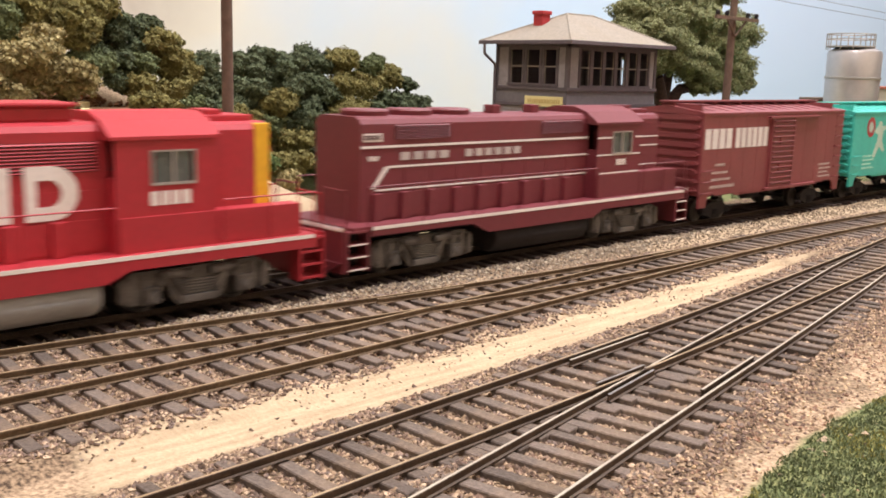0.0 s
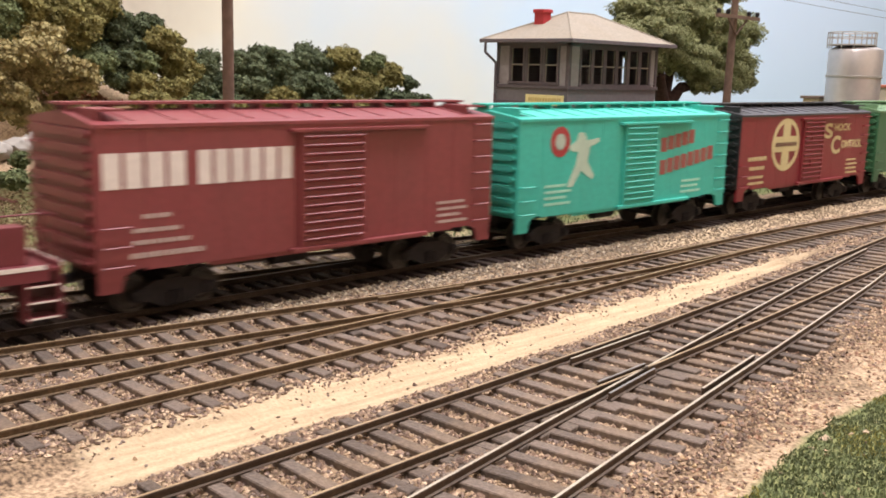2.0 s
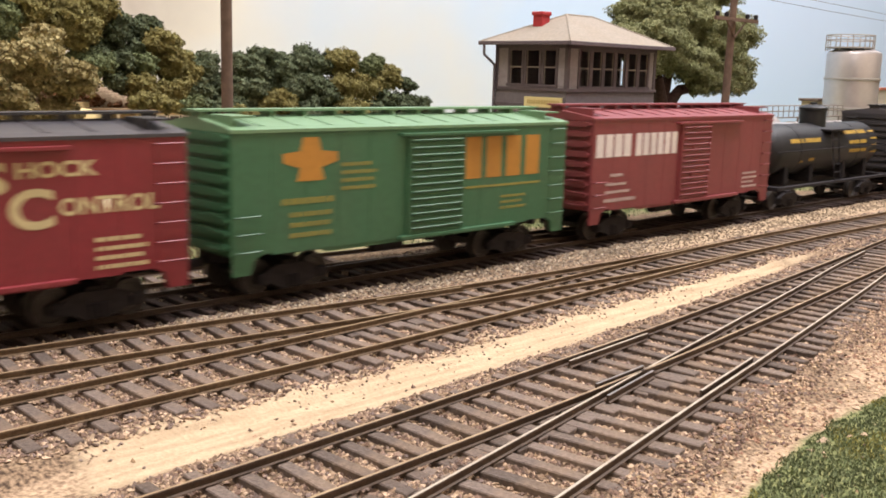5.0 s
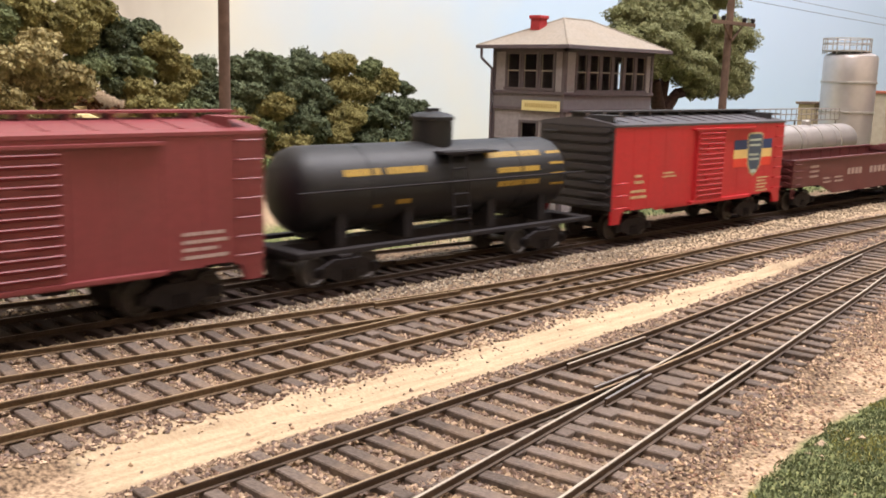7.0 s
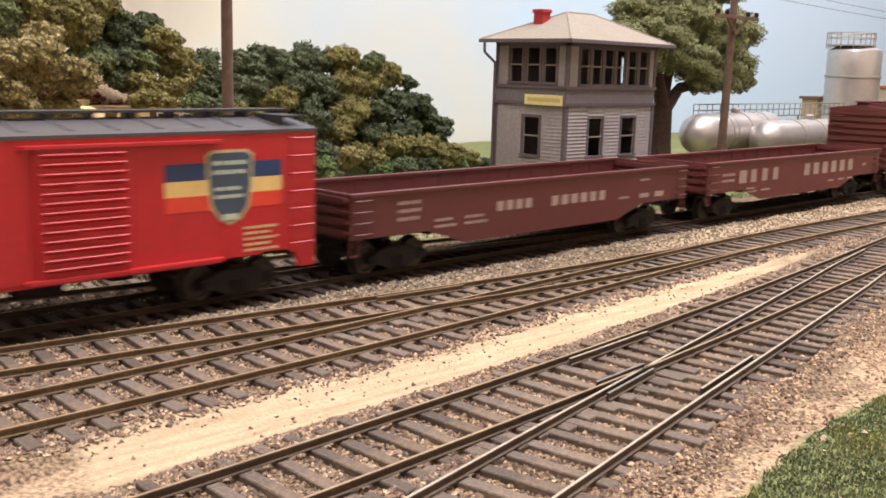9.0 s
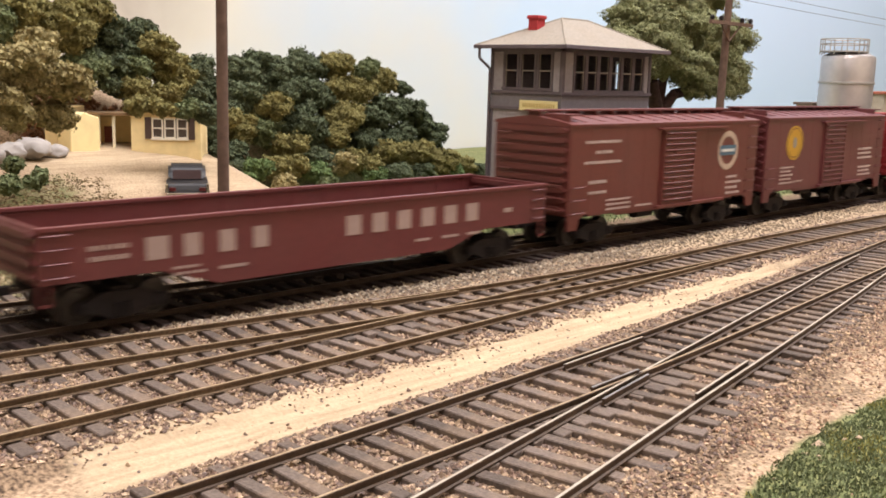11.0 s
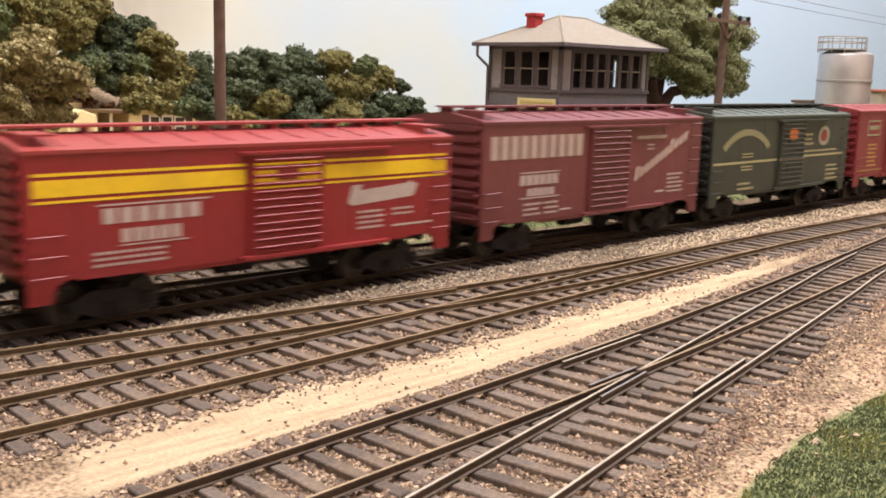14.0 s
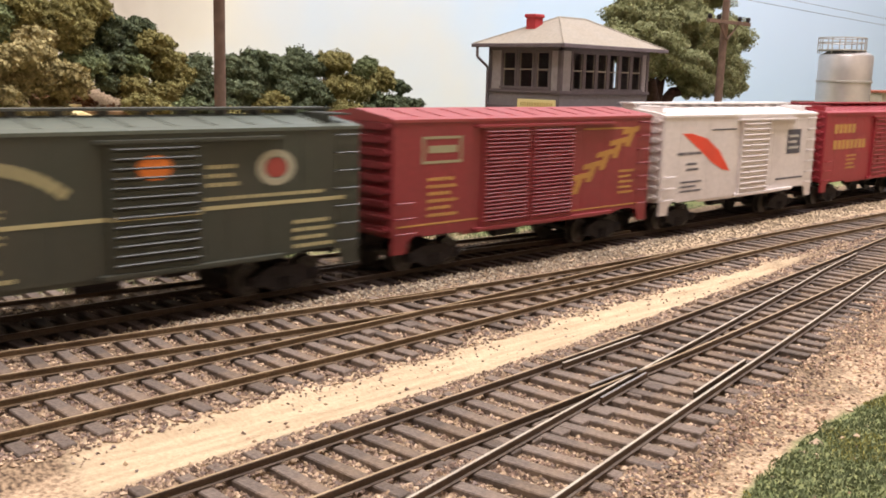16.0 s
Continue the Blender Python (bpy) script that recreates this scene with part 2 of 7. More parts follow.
# ---- ground ----
def ground_material():
    m = bpy.data.materials.new("scenic_ground")
    m.use_nodes = True
    nt = m.node_tree
    n, l = nt.nodes, nt.links
    bs = n["Principled BSDF"]
    bs.inputs["Roughness"].default_value = 0.95
    bs.inputs["Specular IOR Level"].default_value = 0.1
    co, zone = n.new("ShaderNodeTexCoord"), n.new("ShaderNodeAttribute")
    zone.attribute_name = "zone"
    sep = n.new("ShaderNodeSeparateColor")
    l.new(zone.outputs["Color"], sep.inputs[0])

    def noise_of(scale, detail=5):
        k = n.new("ShaderNodeTexNoise")
        k.inputs["Scale"].default_value, k.inputs["Detail"].default_value = scale, detail
        l.new(co.outputs["Object"], k.inputs["Vector"])
        return k.outputs["Fac"]

    def tone(fac, a, b, lo=0.35, hi=0.65):
        r = n.new("ShaderNodeValToRGB")
        r.color_ramp.elements[0].color, r.color_ramp.elements[1].color = (*lin(a), 1), (*lin(b), 1)
        r.color_ramp.elements[0].position, r.color_ramp.elements[1].position = lo, hi
        l.new(fac, r.inputs[0])
        return r.outputs[0]

    def blend(fac, a, b):
        mx = n.new("ShaderNodeMix")
        mx.data_type = "RGBA"
        l.new(fac, mx.inputs["Factor"])
        l.new(a, mx.inputs["A"])
        l.new(b, mx.inputs["B"])
        return mx.outputs["Result"]

    def ragged(mask, noise_out, width=0.5):
        add = n.new("ShaderNodeMath")
        add.operation = "MULTIPLY_ADD"
        l.new(noise_out, add.inputs[0])
        add.inputs[1].default_value = 1.3
        l.new(mask, add.inputs[2])
        r = n.new("ShaderNodeMapRange")
        r.inputs["From Min"].default_value, r.inputs["From Max"].default_value = 1.15 - width / 2, 1.15 + width / 2
        l.new(add.outputs[0], r.inputs["Value"])
        return r.outputs["Result"]

    fine, mid, big = noise_of(1300), noise_of(330), noise_of(90)
    dirt = blend(mid, tone(fine, "85705a", "c4ac8c"), tone(fine, "75604e", "b39a80"))
    ballast = blend(mid, tone(fine, "3a2f27", "7a6552"), tone(fine, "4e4034", "b0977a"))
    streak = n.new("ShaderNodeTexNoise")
    mp = n.new("ShaderNodeMapping")
    mp.inputs["Scale"].default_value = (40, 520, 1)
    mp.inputs["Rotation"].default_value = (0, 0, radians(4))
    l.new(co.outputs["Object"], mp.inputs["Vector"])
    l.new(mp.outputs[0], streak.inputs["Vector"])
    streak.inputs["Scale"].default_value, streak.inputs["Detail"].default_value = 1.0, 6
    sand = blend(mid, tone(streak.outputs["Fac"], "857259", "c0ad90", 0.25, 0.6), tone(fine, "a08a6e", "b8a284"))
    grass = blend(mid, tone(fine, "4a5838", "6c7450"), tone(fine, "5e6440", "8e8858"))
    both = n.new("ShaderNodeMath")
    both.operation = "MULTIPLY_ADD"
    l.new(big, both.inputs[0])
    both.inputs[1].default_value = 0.55
    half = n.new("ShaderNodeMath")
    half.operation = "MULTIPLY"
    l.new(mid, half.inputs[0])
    half.inputs[1].default_value = 0.45
    l.new(half.outputs[0], both.inputs[2])
    rough_edge = both.outputs[0]
    c = blend(ragged(sep.outputs[0], mid), dirt, ballast)
    c = blend(ragged(sep.outputs[1], rough_edge, 0.5), c, sand)
    c = blend(ragged(sep.outputs[2], rough_edge, 0.45), c, grass)
    # the train's shade on the main-line bed, painted as a dark ground tone
    shade_tone = tone(fine, "241e1c", "463b34")
    c = blend(ragged(zone.outputs["Alpha"], mid, 0.4), c, shade_tone)
    l.new(c, bs.inputs["Base Color"])
    bu = n.new("ShaderNodeBump")
    bu.inputs["Strength"].default_value, bu.inputs["Distance"].default_value = 0.5, 0.0006
    l.new(fine, bu.inputs["Height"])
    l.new(bu.outputs[0], bs.inputs["Normal"])
    return m


def zones(x, y):
    """Shares of ballast, sand and grass."""
    d = near_line(x, y)
    ballast = 1 - ease(16, 30, d + 7 * bumps(x, y, 9.0, 1.7))
    ballast = np.where((y > -13) & (y < 36), 1.0, ballast)
    ya = np.interp(x, LINES["a"][:, 0], LINES["a"][:, 1])
    yd = np.interp(x, LINES["d"][:, 0], LINES["d"][:, 1])
    sand = ease(-12.5, -16, y - yd) * ease(19.5, 23.5, y - ya) * (1 - 0.7 * ease(180, 330, x)) * ease(-16, -6, x - 0.35 * (y + 95))
    sand = np.maximum(sand, 0.75 * ease(12, 17, -y) * (1 - ease(24, 32, -y)) * ease(200, 260, x))
    yard = ease(75, 110, y) * (1 - ease(184, 194, y)) * (1 - ease(180, 200, x)) * (0.55 + 0.6 * ease(150, 175, y))
    sand = np.maximum(sand, yard * (1 - 0.9 * (1 - ease(55, 95, x)) * (1 - ease(150, 170, y))))
    sand = np.maximum(sand, 0.35 * ease(-148, -120, y) * ease(-128, -140, y))
    edge = -153.6 - 1.6 * bumps(x, y, 9.0, 0.7) - 6.5 * ease(108, 52, x)
    grass = ease(3, -3, y - edge) * ease(20, 32, x)
    grass = np.maximum(grass, ease(30, 40, y) * (1 - ease(70, 95, y)) * (0.7 + 0.4 * bumps(x, y, 30.0, 1.1)))
    grass = np.maximum(grass, ease(200, 240, x) * ease(30, 44, y) * 0.75)
    grass = np.maximum(grass, 0.6 * (1 - ease(80, 108, x)) * ease(40, 60, y) * (1 - ease(140, 160, y)))
    return ballast, sand, grass


def ground():
    xs = np.r_[np.arange(-2500, -120, 60), np.arange(-120, -20, 6), np.arange(-20, 260, 2.0), np.arange(260, 520, 4), np.r_[np.arange(520, 1500, 30), np.arange(1500, 3041, 70)]]
    ys = np.r_[np.arange(-520, -190, 15), np.arange(-190, 20, 2.0), np.arange(20, 120, 5), np.arange(120, 351, 10)]
    gx, gy = np.meshgrid(xs, ys)
    gz = ground_height(gx, gy)
    nx, ny = len(xs), len(ys)
    idx = np.arange(nx * ny).reshape(ny, nx)
    quads = np.stack([idx[:-1, :-1], idx[:-1, 1:], idx[1:, 1:], idx[1:, :-1]], -1).reshape(-1, 4)
    me = bpy.data.meshes.new("ground")
    me.from_pydata((np.stack([gx, gy, gz], -1).reshape(-1, 3) * 0.001).tolist(), [], quads.tolist())
    b, s, g = zones(gx, gy)
    col = me.color_attributes.new("zone", "FLOAT_COLOR", "POINT")
    # alpha masks the strip painted dark for the shade under the train
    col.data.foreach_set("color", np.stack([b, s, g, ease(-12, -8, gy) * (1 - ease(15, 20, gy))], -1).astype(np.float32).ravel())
    me.materials.append(ground_material())
    me.shade_smooth()
    return tagged(new("ground", me), "scenic ground of ballast, cream sand, tan dirt and grass", "ground", kind="structure")


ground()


def scatter(name, label, category, mat, count, place, size, squash=0.7, seed=1):
    """Many small angular stones in one mesh. place(rng, n) gives x, y; sizes in millimetres."""
    rng = np.random.default_rng(seed)
    x, y = place(rng, count)
    z = ground_height(x, y)
    n = len(x)
    shape = np.array([(1, 0, 0), (-1, 0, 0), (0, 1, 0), (0, -1, 0), (0, 0, 1), (0, 0, -1)], float)
    faces = np.array([(0, 2, 4), (2, 1, 4), (1, 3, 4), (3, 0, 4), (2, 0, 5), (1, 2, 5), (3, 1, 5), (0, 3, 5)])
    r = rng.uniform(*size, n)
    v = shape[None] * (r[:, None] * rng.uniform(0.6, 1.25, (n, 6)))[..., None]
    v[..., 2] *= squash
    v = v + rng.normal(0, 0.18, v.shape) * r[:, None, None]
    a = rng.uniform(0, 6.28, n)
    ca, sa = np.cos(a)[:, None], np.sin(a)[:, None]
    vx, vy = v[..., 0] * ca - v[..., 1] * sa, v[..., 0] * sa + v[..., 1] * ca
    v = np.stack([vx + x[:, None], vy + y[:, None], v[..., 2] + (z + r * squash * 0.35)[:, None]], -1).reshape(-1, 3) * 0.001
    f = (faces[None] + (np.arange(n) * 6)[:, None, None]).reshape(-1, 3)
    me = bpy.data.meshes.new(name)
    me.from_pydata(v.tolist(), [], f.tolist())
    me.materials.append(mat)
    return tagged(new(name, me), label, category, kind="stuff")


def along(line, lo, hi, half, inner=0.0):
    def place(rng, n):
        p = LINES[line]
        p = p[(p[:, 0] > lo) & (p[:, 0] < hi)]
        w = 1.0 / (60 + np.hypot(p[:, 0] + 67, p[:, 1] + 227)) ** 1.0
        k = rng.choice(len(p), n, p=w / w.sum())
        o = rng.uniform(inner, half, n) * rng.choice([-1, 1], n)
        j = rng.uniform(-1.5, 1.5, n)
        c, s = np.cos(p[k, 2]), np.sin(p[k, 2])
        return p[k, 0] + j * c - o * s, p[k, 1] + j * s + o * c
    return place


def area(x0, x1, y0, y1, keep=None):
    def place(rng, n):
        x, y = rng.uniform(x0, x1, n * 3), rng.uniform(y0, y1, n * 3)
        ok = near_line(x, y) > 13
        if keep:
            ok &= keep(x, y, rng)
        return x[ok][:n], y[ok][:n]
    return place


def stone_mix(name, tones):
    """Loose stones of several colours, one colour a stone."""
    m = material(name, tones[0], 0.92, vary=0.2, grain=2500, island=0.22)
    n, l = m.node_tree.nodes, m.node_tree.links
    ramp = n.new("ShaderNodeValToRGB")
    ramp.color_ramp.interpolation = "CONSTANT"
    while len(ramp.color_ramp.elements) < len(tones):
        ramp.color_ramp.elements.new(0.5)
    for i, (e, c) in enumerate(zip(ramp.color_ramp.elements, tones)):
        e.position, e.color = i / len(tones), (*lin(c), 1)
    l.new(n.new("ShaderNodeNewGeometry").outputs["Random Per Island"], ramp.inputs[0])
    hue = next(k for k in n if k.bl_idname == "ShaderNodeHueSaturation")
    l.new(ramp.outputs[0], hue.inputs["Color"])
    return m


STONE_LIGHT = stone_mix("grey_granite_ballast", ("85796c", "a0937f", "6e6258", "94846f", "b0a28c", "7a6a5a"))
STONE_DARK = stone_mix("brown_cinder_ballast", ("766254", "937c68", "84736a", "a68e74", "58483e", "8c7666", "b8a086", "745f52"))
# main-line stones, darkened in colour to match the painted train shade
STONE_SHADED = material("shaded_ballast", "53473f", 0.9, vary=0.2, grain=2500, island=0.5)
BANK = stone_mix("dusty_bank_grains", ("7f705e", "8e7d68", "726350", "857462"))
CLOD = stone_mix("tan_earth_clods", ("9a8068", "b89e80", "7c6454", "a98a72", "c4aa88", "8a6a58", "66524a"))
CHIP = material("cream_chips", "a8927a", 0.95, vary=0.15, grain=2200, island=0.25)


def shoulder(rng, n):
    x = rng.uniform(-5, 330, n)
    y = -rng.triangular(9, 15, 25, n) * (1 - 0.25 * ease(180, 330, x))
    ok = (near_line(x, y, ("c", "d")) > 12.0)
    return x[ok], y[ok]


scatter("ballast", "light grey granite ballast heaped beside the main line", "ballast", STONE_LIGHT, 8500, shoulder, (0.3, 0.75), seed=2)
for k, line in enumerate("abcd"):
    scatter("ballast", "brown and grey cinder ballast between the ties", "ballast", STONE_DARK, (26000, 17000, 9000, 24000)[k],
            along(line, (-30, 0, -10, -20)[k], (480, 290, 260, 620)[k], (20.5, 20.5, 18, 17.5)[k]), (0.24, 0.68), seed=10 + k)
    scatter("ballast", "tan grit sprinkled between the ties", "ballast", CHIP, (3500, 2200, 1300, 3200)[k],
            along(line, (-30, 0, -10, -20)[k], (420, 290, 260, 420)[k], 18.0), (0.22, 0.5), seed=20 + k)
def far_shoulder(rng, n):
    return rng.uniform(120, 620, n), rng.triangular(13.5, 17, 24, n)


scatter("ballast", "light grey granite ballast along the far tie ends", "ballast", STONE_LIGHT, 6000, far_shoulder, (0.35, 0.75), seed=3)
scatter("ballast", "light grey ballast of the far diverging track", "ballast", STONE_LIGHT, 5000, along("e", -60, 125, 19), (0.3, 0.75), seed=33)
scatter("ballast", "ballast along the main line, coloured dark for the train's shade", "ballast", STONE_SHADED, 3200, along("main", -20, 500, 22), (0.3, 0.6), seed=31)
scatter("ballast", "tan and brown dirt grains on the bank beside the main line", "ballast", BANK, 6000, lambda r, n: (r.uniform(170, 620, n), -r.triangular(11, 20, 30, n)), (0.25, 0.6), seed=4)
scatter("earth_clods", "tan and rosy earth clods beside the tracks", "earth", CLOD, 14000,
        area(20, 330, -176, -60, lambda x, y, r: ((y < np.interp(x, LINES["b"][:, 0], LINES["b"][:, 1]) - 12) & (zones(x, y)[2] < 0.3) & (r.random(len(x)) < 0.25 + 0.75 * ease(-0.25, 0.35, bumps(x, y, 11.0, 0.4)))) | (r.random(len(x)) < 0.012)),
        (0.18, 0.6), seed=41)
scatter("earth_clods", "scattered brown clods along the sand strip", "earth", STONE_DARK, 2600,
        area(-20, 300, -104, -72, lambda x, y, r: (r.random(len(x)) < 0.02 + 0.6 * ease(26, 15, near_line(x, y)) * (bumps(x, y, 7, 2.0) > -0.1))), (0.18, 0.5), seed=43)


# ---- tracks ----
def rail_mesh(name, line, offset, lo, hi, top_mat, side_mat):
    """A rail swept along a centre line at an offset: foot, web and head, with a polished top."""
    p = LINES[line]
    p = p[(p[:, 0] >= lo) & (p[:, 0] <= hi)]
    sec = [(-0.6, -1.5), (-0.6, -1.38), (-0.16, -1.24), (-0.16, -0.5), (-0.33, -0.38), (-0.33, -0.08), (-0.25, 0), (0.25, 0), (0.33, -0.08), (0.33, -0.38), (0.16, -0.5), (0.16, -1.24), (0.6, -1.38), (0.6, -1.5)]
    k = len(sec)
    verts, faces, mats = [], [], []
    for x, y, a in p:
        for o, z in sec:
            verts.append(((x - (offset + o) * math.sin(a)) * 0.001, (y + (offset + o) * math.cos(a)) * 0.001, z * 0.001))
    for i in range(len(p) - 1):
        for j in range(k):
            faces.append((i * k + j, (i + 1) * k + j, (i + 1) * k + (j + 1) % k, i * k + (j + 1) % k))
            mats.append(1 if j == 6 else 0)
    faces += [tuple(range(k)), tuple(range((len(p) - 1) * k, len(p) * k))]
    mats += [0, 0]
    me = bpy.data.meshes.new(name)
    me.from_pydata(verts, [], faces)
    me.materials.append(side_mat)
    me.materials.append(top_mat)
    me.polygons.foreach_set("material_index", mats)
    return me


def tie_mesh(length, width, seed):
    """A worn tie: edges rounded, ends and top slightly out of true."""
    bm, rng = new_bm(), random.Random(seed + int(length))
    box(bm, -width / 2, width / 2, -length / 2, length / 2, -3.6, -1.5)
    for v in bm.verts:
        v.co.x += rng.uniform(-0.16, 0.16)
        v.co.y += rng.uniform(-0.5, 0.5)
        v.co.z -= rng.uniform(0, 0.14) if v.co.z > -2.5 else 0
    bmesh.ops.bevel(bm, geom=bm.edges[:], offset=0.2, segments=1, affect="EDGES")
    return bm


def track(label, line, lo, hi, spacing, mat, rails, long_ties=None):
    root = thing("track", label, "track", group="tracks of the yard")
    for off, a, b, top in rails:
        part("rail", rail_mesh("rail", line, off, a, b, top, MAIN_SIDE if line == "main" else RAIL_TAN if line in "cd" else RAIL_RUST), None, root)
    rng = random.Random(hash_of(line))
    shapes = {}
    p = LINES[line]
    x = lo
    while x < hi:
        y, a = np.interp(x, p[:, 0], p[:, 1]), np.interp(x, p[:, 0], p[:, 2])
        size = 30.0
        cx, cy = x, y
        if long_ties:
            other, x0, x1 = long_ties
            if x0 < x < x1:
                yo = np.interp(x, LINES[other][:, 0], LINES[other][:, 1])
                size, cy = round(30.0 + abs(yo - y)), (y + yo) / 2
        if size not in shapes:
            shapes[size] = [mesh_of("tie", tie_mesh(size, w, k), mat) for k, w in enumerate((2.45, 2.7, 2.9))]
        ob = part("tie", rng.choice(shapes[size]), None, root, at=(cx + rng.uniform(-0.3, 0.3), cy + rng.uniform(-0.9, 0.9), rng.uniform(-0.4, 0.0)))
        ob.rotation_euler = (rng.uniform(-0.012, 0.012), 0, a + rng.uniform(-0.035, 0.035))
        x += spacing * rng.uniform(0.91, 1.09)
    return root


def hash_of(text):
    return sum((i + 1) * ord(c) for i, c in enumerate(text))


G = 8.25
track("main line track with dark ties, shade in their colour, and rusty rails", "main", -60, 900, 5.9, TIE_DARK, [(G, -2480, 2980, MAIN_TOP), (-G, -2480, 2980, MAIN_TOP)])
track("far diverging track with grey ties in light ballast", "e", -150, 128, 6.4, TIE, [(G, -155, 262, RAIL_TOP), (-G, -155, 262, RAIL_TOP), (-G - 1.9, 140, 166, RAIL_TOP)])
track("siding track with grey-brown ties, through a turnout", "d", -60, 900, 6.6, TIE, [(G, -260, 1100, RAIL_TOP), (-G, -260, 1100, RAIL_TOP)], ("c", 105, 250))
track("diverging track of the middle turnout with rusty rails", "c", -50, 104, 6.6, TIE, [(G, -60, 262, RAIL_TOP), (-G, -60, 262, RAIL_TOP), (G - 1.9, 92, 125, RAIL_TOP)])
track("near siding track with grey ties, through a turnout", "a", -90, 760, 6.7, TIE, [(G, -300, 760, RAIL_TOP), (-G, -300, 760, RAIL_TOP), (G - 1.9, 92, 127, RAIL_BRIGHT), (-G + 1.7, 82, 104, FROG)], ("b", 112, 270))
track("near diverging track with bright worn rail heads", "b", -60, 111, 6.7, TIE, [(G, -220, 290, RAIL_BRIGHT), (-G, -220, 290, RAIL_BRIGHT), (-G + 1.9, 95, 128, RAIL_BRIGHT), (G - 1.7, 80, 104, FROG)])


# ---- unseen room added to close in and bounce light; backdrop ----
def backdrop_material():
    m = bpy.data.materials.new("painted_sky")
    m.use_nodes = True
    nt = m.node_tree
    n, l = nt.nodes, nt.links
    bs = n["Principled BSDF"]
    bs.inputs["Roughness"].default_value = 0.9
    co, sep = n.new("ShaderNodeTexCoord"), n.new("ShaderNodeSeparateXYZ")
    l.new(co.outputs["Object"], sep.inputs[0])
    cloud = n.new("ShaderNodeTexNoise")
    cloud.inputs["Scale"].default_value, cloud.inputs["Detail"].default_value = 4.2, 5
    l.new(co.outputs["Object"], cloud.inputs["Vector"])
    along_x = n.new("ShaderNodeMapRange")
    along_x.inputs["From Min"].default_value, along_x.inputs["From Max"].default_value = 0.15, 0.85
    along_x.inputs["To Min"].default_value, along_x.inputs["To Max"].default_value = 0.75, 1.7
    l.new(sep.outputs["X"], along_x.inputs["Value"])
    add = n.new("ShaderNodeMath")
    add.operation = "MULTIPLY_ADD"
    l.new(cloud.outputs["Fac"], add.inputs[0])
    add.inputs[1].default_value = -1.7
    l.new(along_x.outputs["Result"], add.inputs[2])
    ramp = n.new("ShaderNodeValToRGB")
    ramp.color_ramp.elements[0].color, ramp.color_ramp.elements[0].position = (*lin("d6d1c2"), 1), 0.0
    ramp.color_ramp.elements[1].color, ramp.color_ramp.elements[1].position = (*lin("bcd0e3"), 1), 0.55
    l.new(add.outputs[0], ramp.inputs[0])
    # a brushed grey-brown cloud behind the hill
    far = n.new("ShaderNodeVectorMath")
    far.operation = "DISTANCE"
    far.inputs[1].default_value = (0.205, 0.352, 0.118)
    l.new(co.outputs["Object"], far.inputs[0])
    near = n.new("ShaderNodeMapRange")
    near.inputs["From Min"].default_value, near.inputs["From Max"].default_value = 0.085, 0.02
    l.new(far.outputs["Value"], near.inputs["Value"])
    wisp = n.new("ShaderNodeTexNoise")
    wisp.inputs["Scale"].default_value, wisp.inputs["Detail"].default_value = 26, 6
    l.new(co.outputs["Object"], wisp.inputs["Vector"])
    mul = n.new("ShaderNodeMath")
    mul.operation = "MULTIPLY"
    l.new(near.outputs["Result"], mul.inputs[0])
    l.new(wisp.outputs["Fac"], mul.inputs[1])
    mix = n.new("ShaderNodeMix")
    mix.data_type = "RGBA"
    l.new(mul.outputs[0], mix.inputs["Factor"])
    l.new(ramp.outputs[0], mix.inputs["A"])
    mix.inputs["B"].default_value = (*lin("7d6c60"), 1)
    l.new(mix.outputs["Result"], bs.inputs["Base Color"])
    return m


bm = new_bm()
box(bm, -2500, 3050, 352, 358, -30, 560)
solid("backdrop", bm, backdrop_material(), "painted backdrop of cream cloud and pale blue sky", "backdrop", kind="structure")
# room surfaces out of view, their tones set for the light they bounce
BOUNCE_WALL = material("pale_bounce_wall", "ccb89c", 0.6, vary=0.2, grain=40)
WALL = material("painted_room_wall", "e8e6e0", 0.9, vary=0.05, grain=60)
for name, b in {"wall_north": (-2600, 3200, 400, 440, -1100, 1000), "wall_south": (-2600, 3200, -1040, -1000, -1100, 1000),
                "wall_west": (-2640, -2600, -1040, 440, -1100, 1000), "wall_east": (3200, 3240, -1040, 440, -1100, 1000)}.items():
    bm = new_bm()
    box(bm, *b)
    solid(name, bm, BOUNCE_WALL if name == "wall_south" else WALL, "unseen pale wood-toned wall, added to bounce light onto the layout" if name == "wall_south" else "unseen off-white wall of the railway room, added to bounce light", "wall", kind="structure")
bm = new_bm()
box(bm, -2640, 3240, -1040, 440, 1000, 1040)
solid("ceiling", bm, material("ceiling_paint", "f0eeea", 0.9, vary=0.04, grain=60), "unseen off-white ceiling of the railway room, added to bounce light", "ceiling", kind="structure")
bm = new_bm()
box(bm, -2640, 3240, -1040, 440, -1140, -1100)
solid("floor", bm, material("beige_bounce_floor", "94887a", 0.95, vary=0.2, grain=300), "unseen beige floor of the railway room, added to bounce light", "floor", kind="structure")
bm = new_bm()
box(bm, -2490, 2990, -516, 350, -60, -12)
solid("layout_bench", bm, material("bench_wood", "8a6a48", 0.7, vary=0.2, grain=120), "wooden bench top under the layout", "bench", kind="structure")


# ---- rolling stock ----
# car space: x along the car from its left end, y away from the camera, z above the rail head
W = 17.8
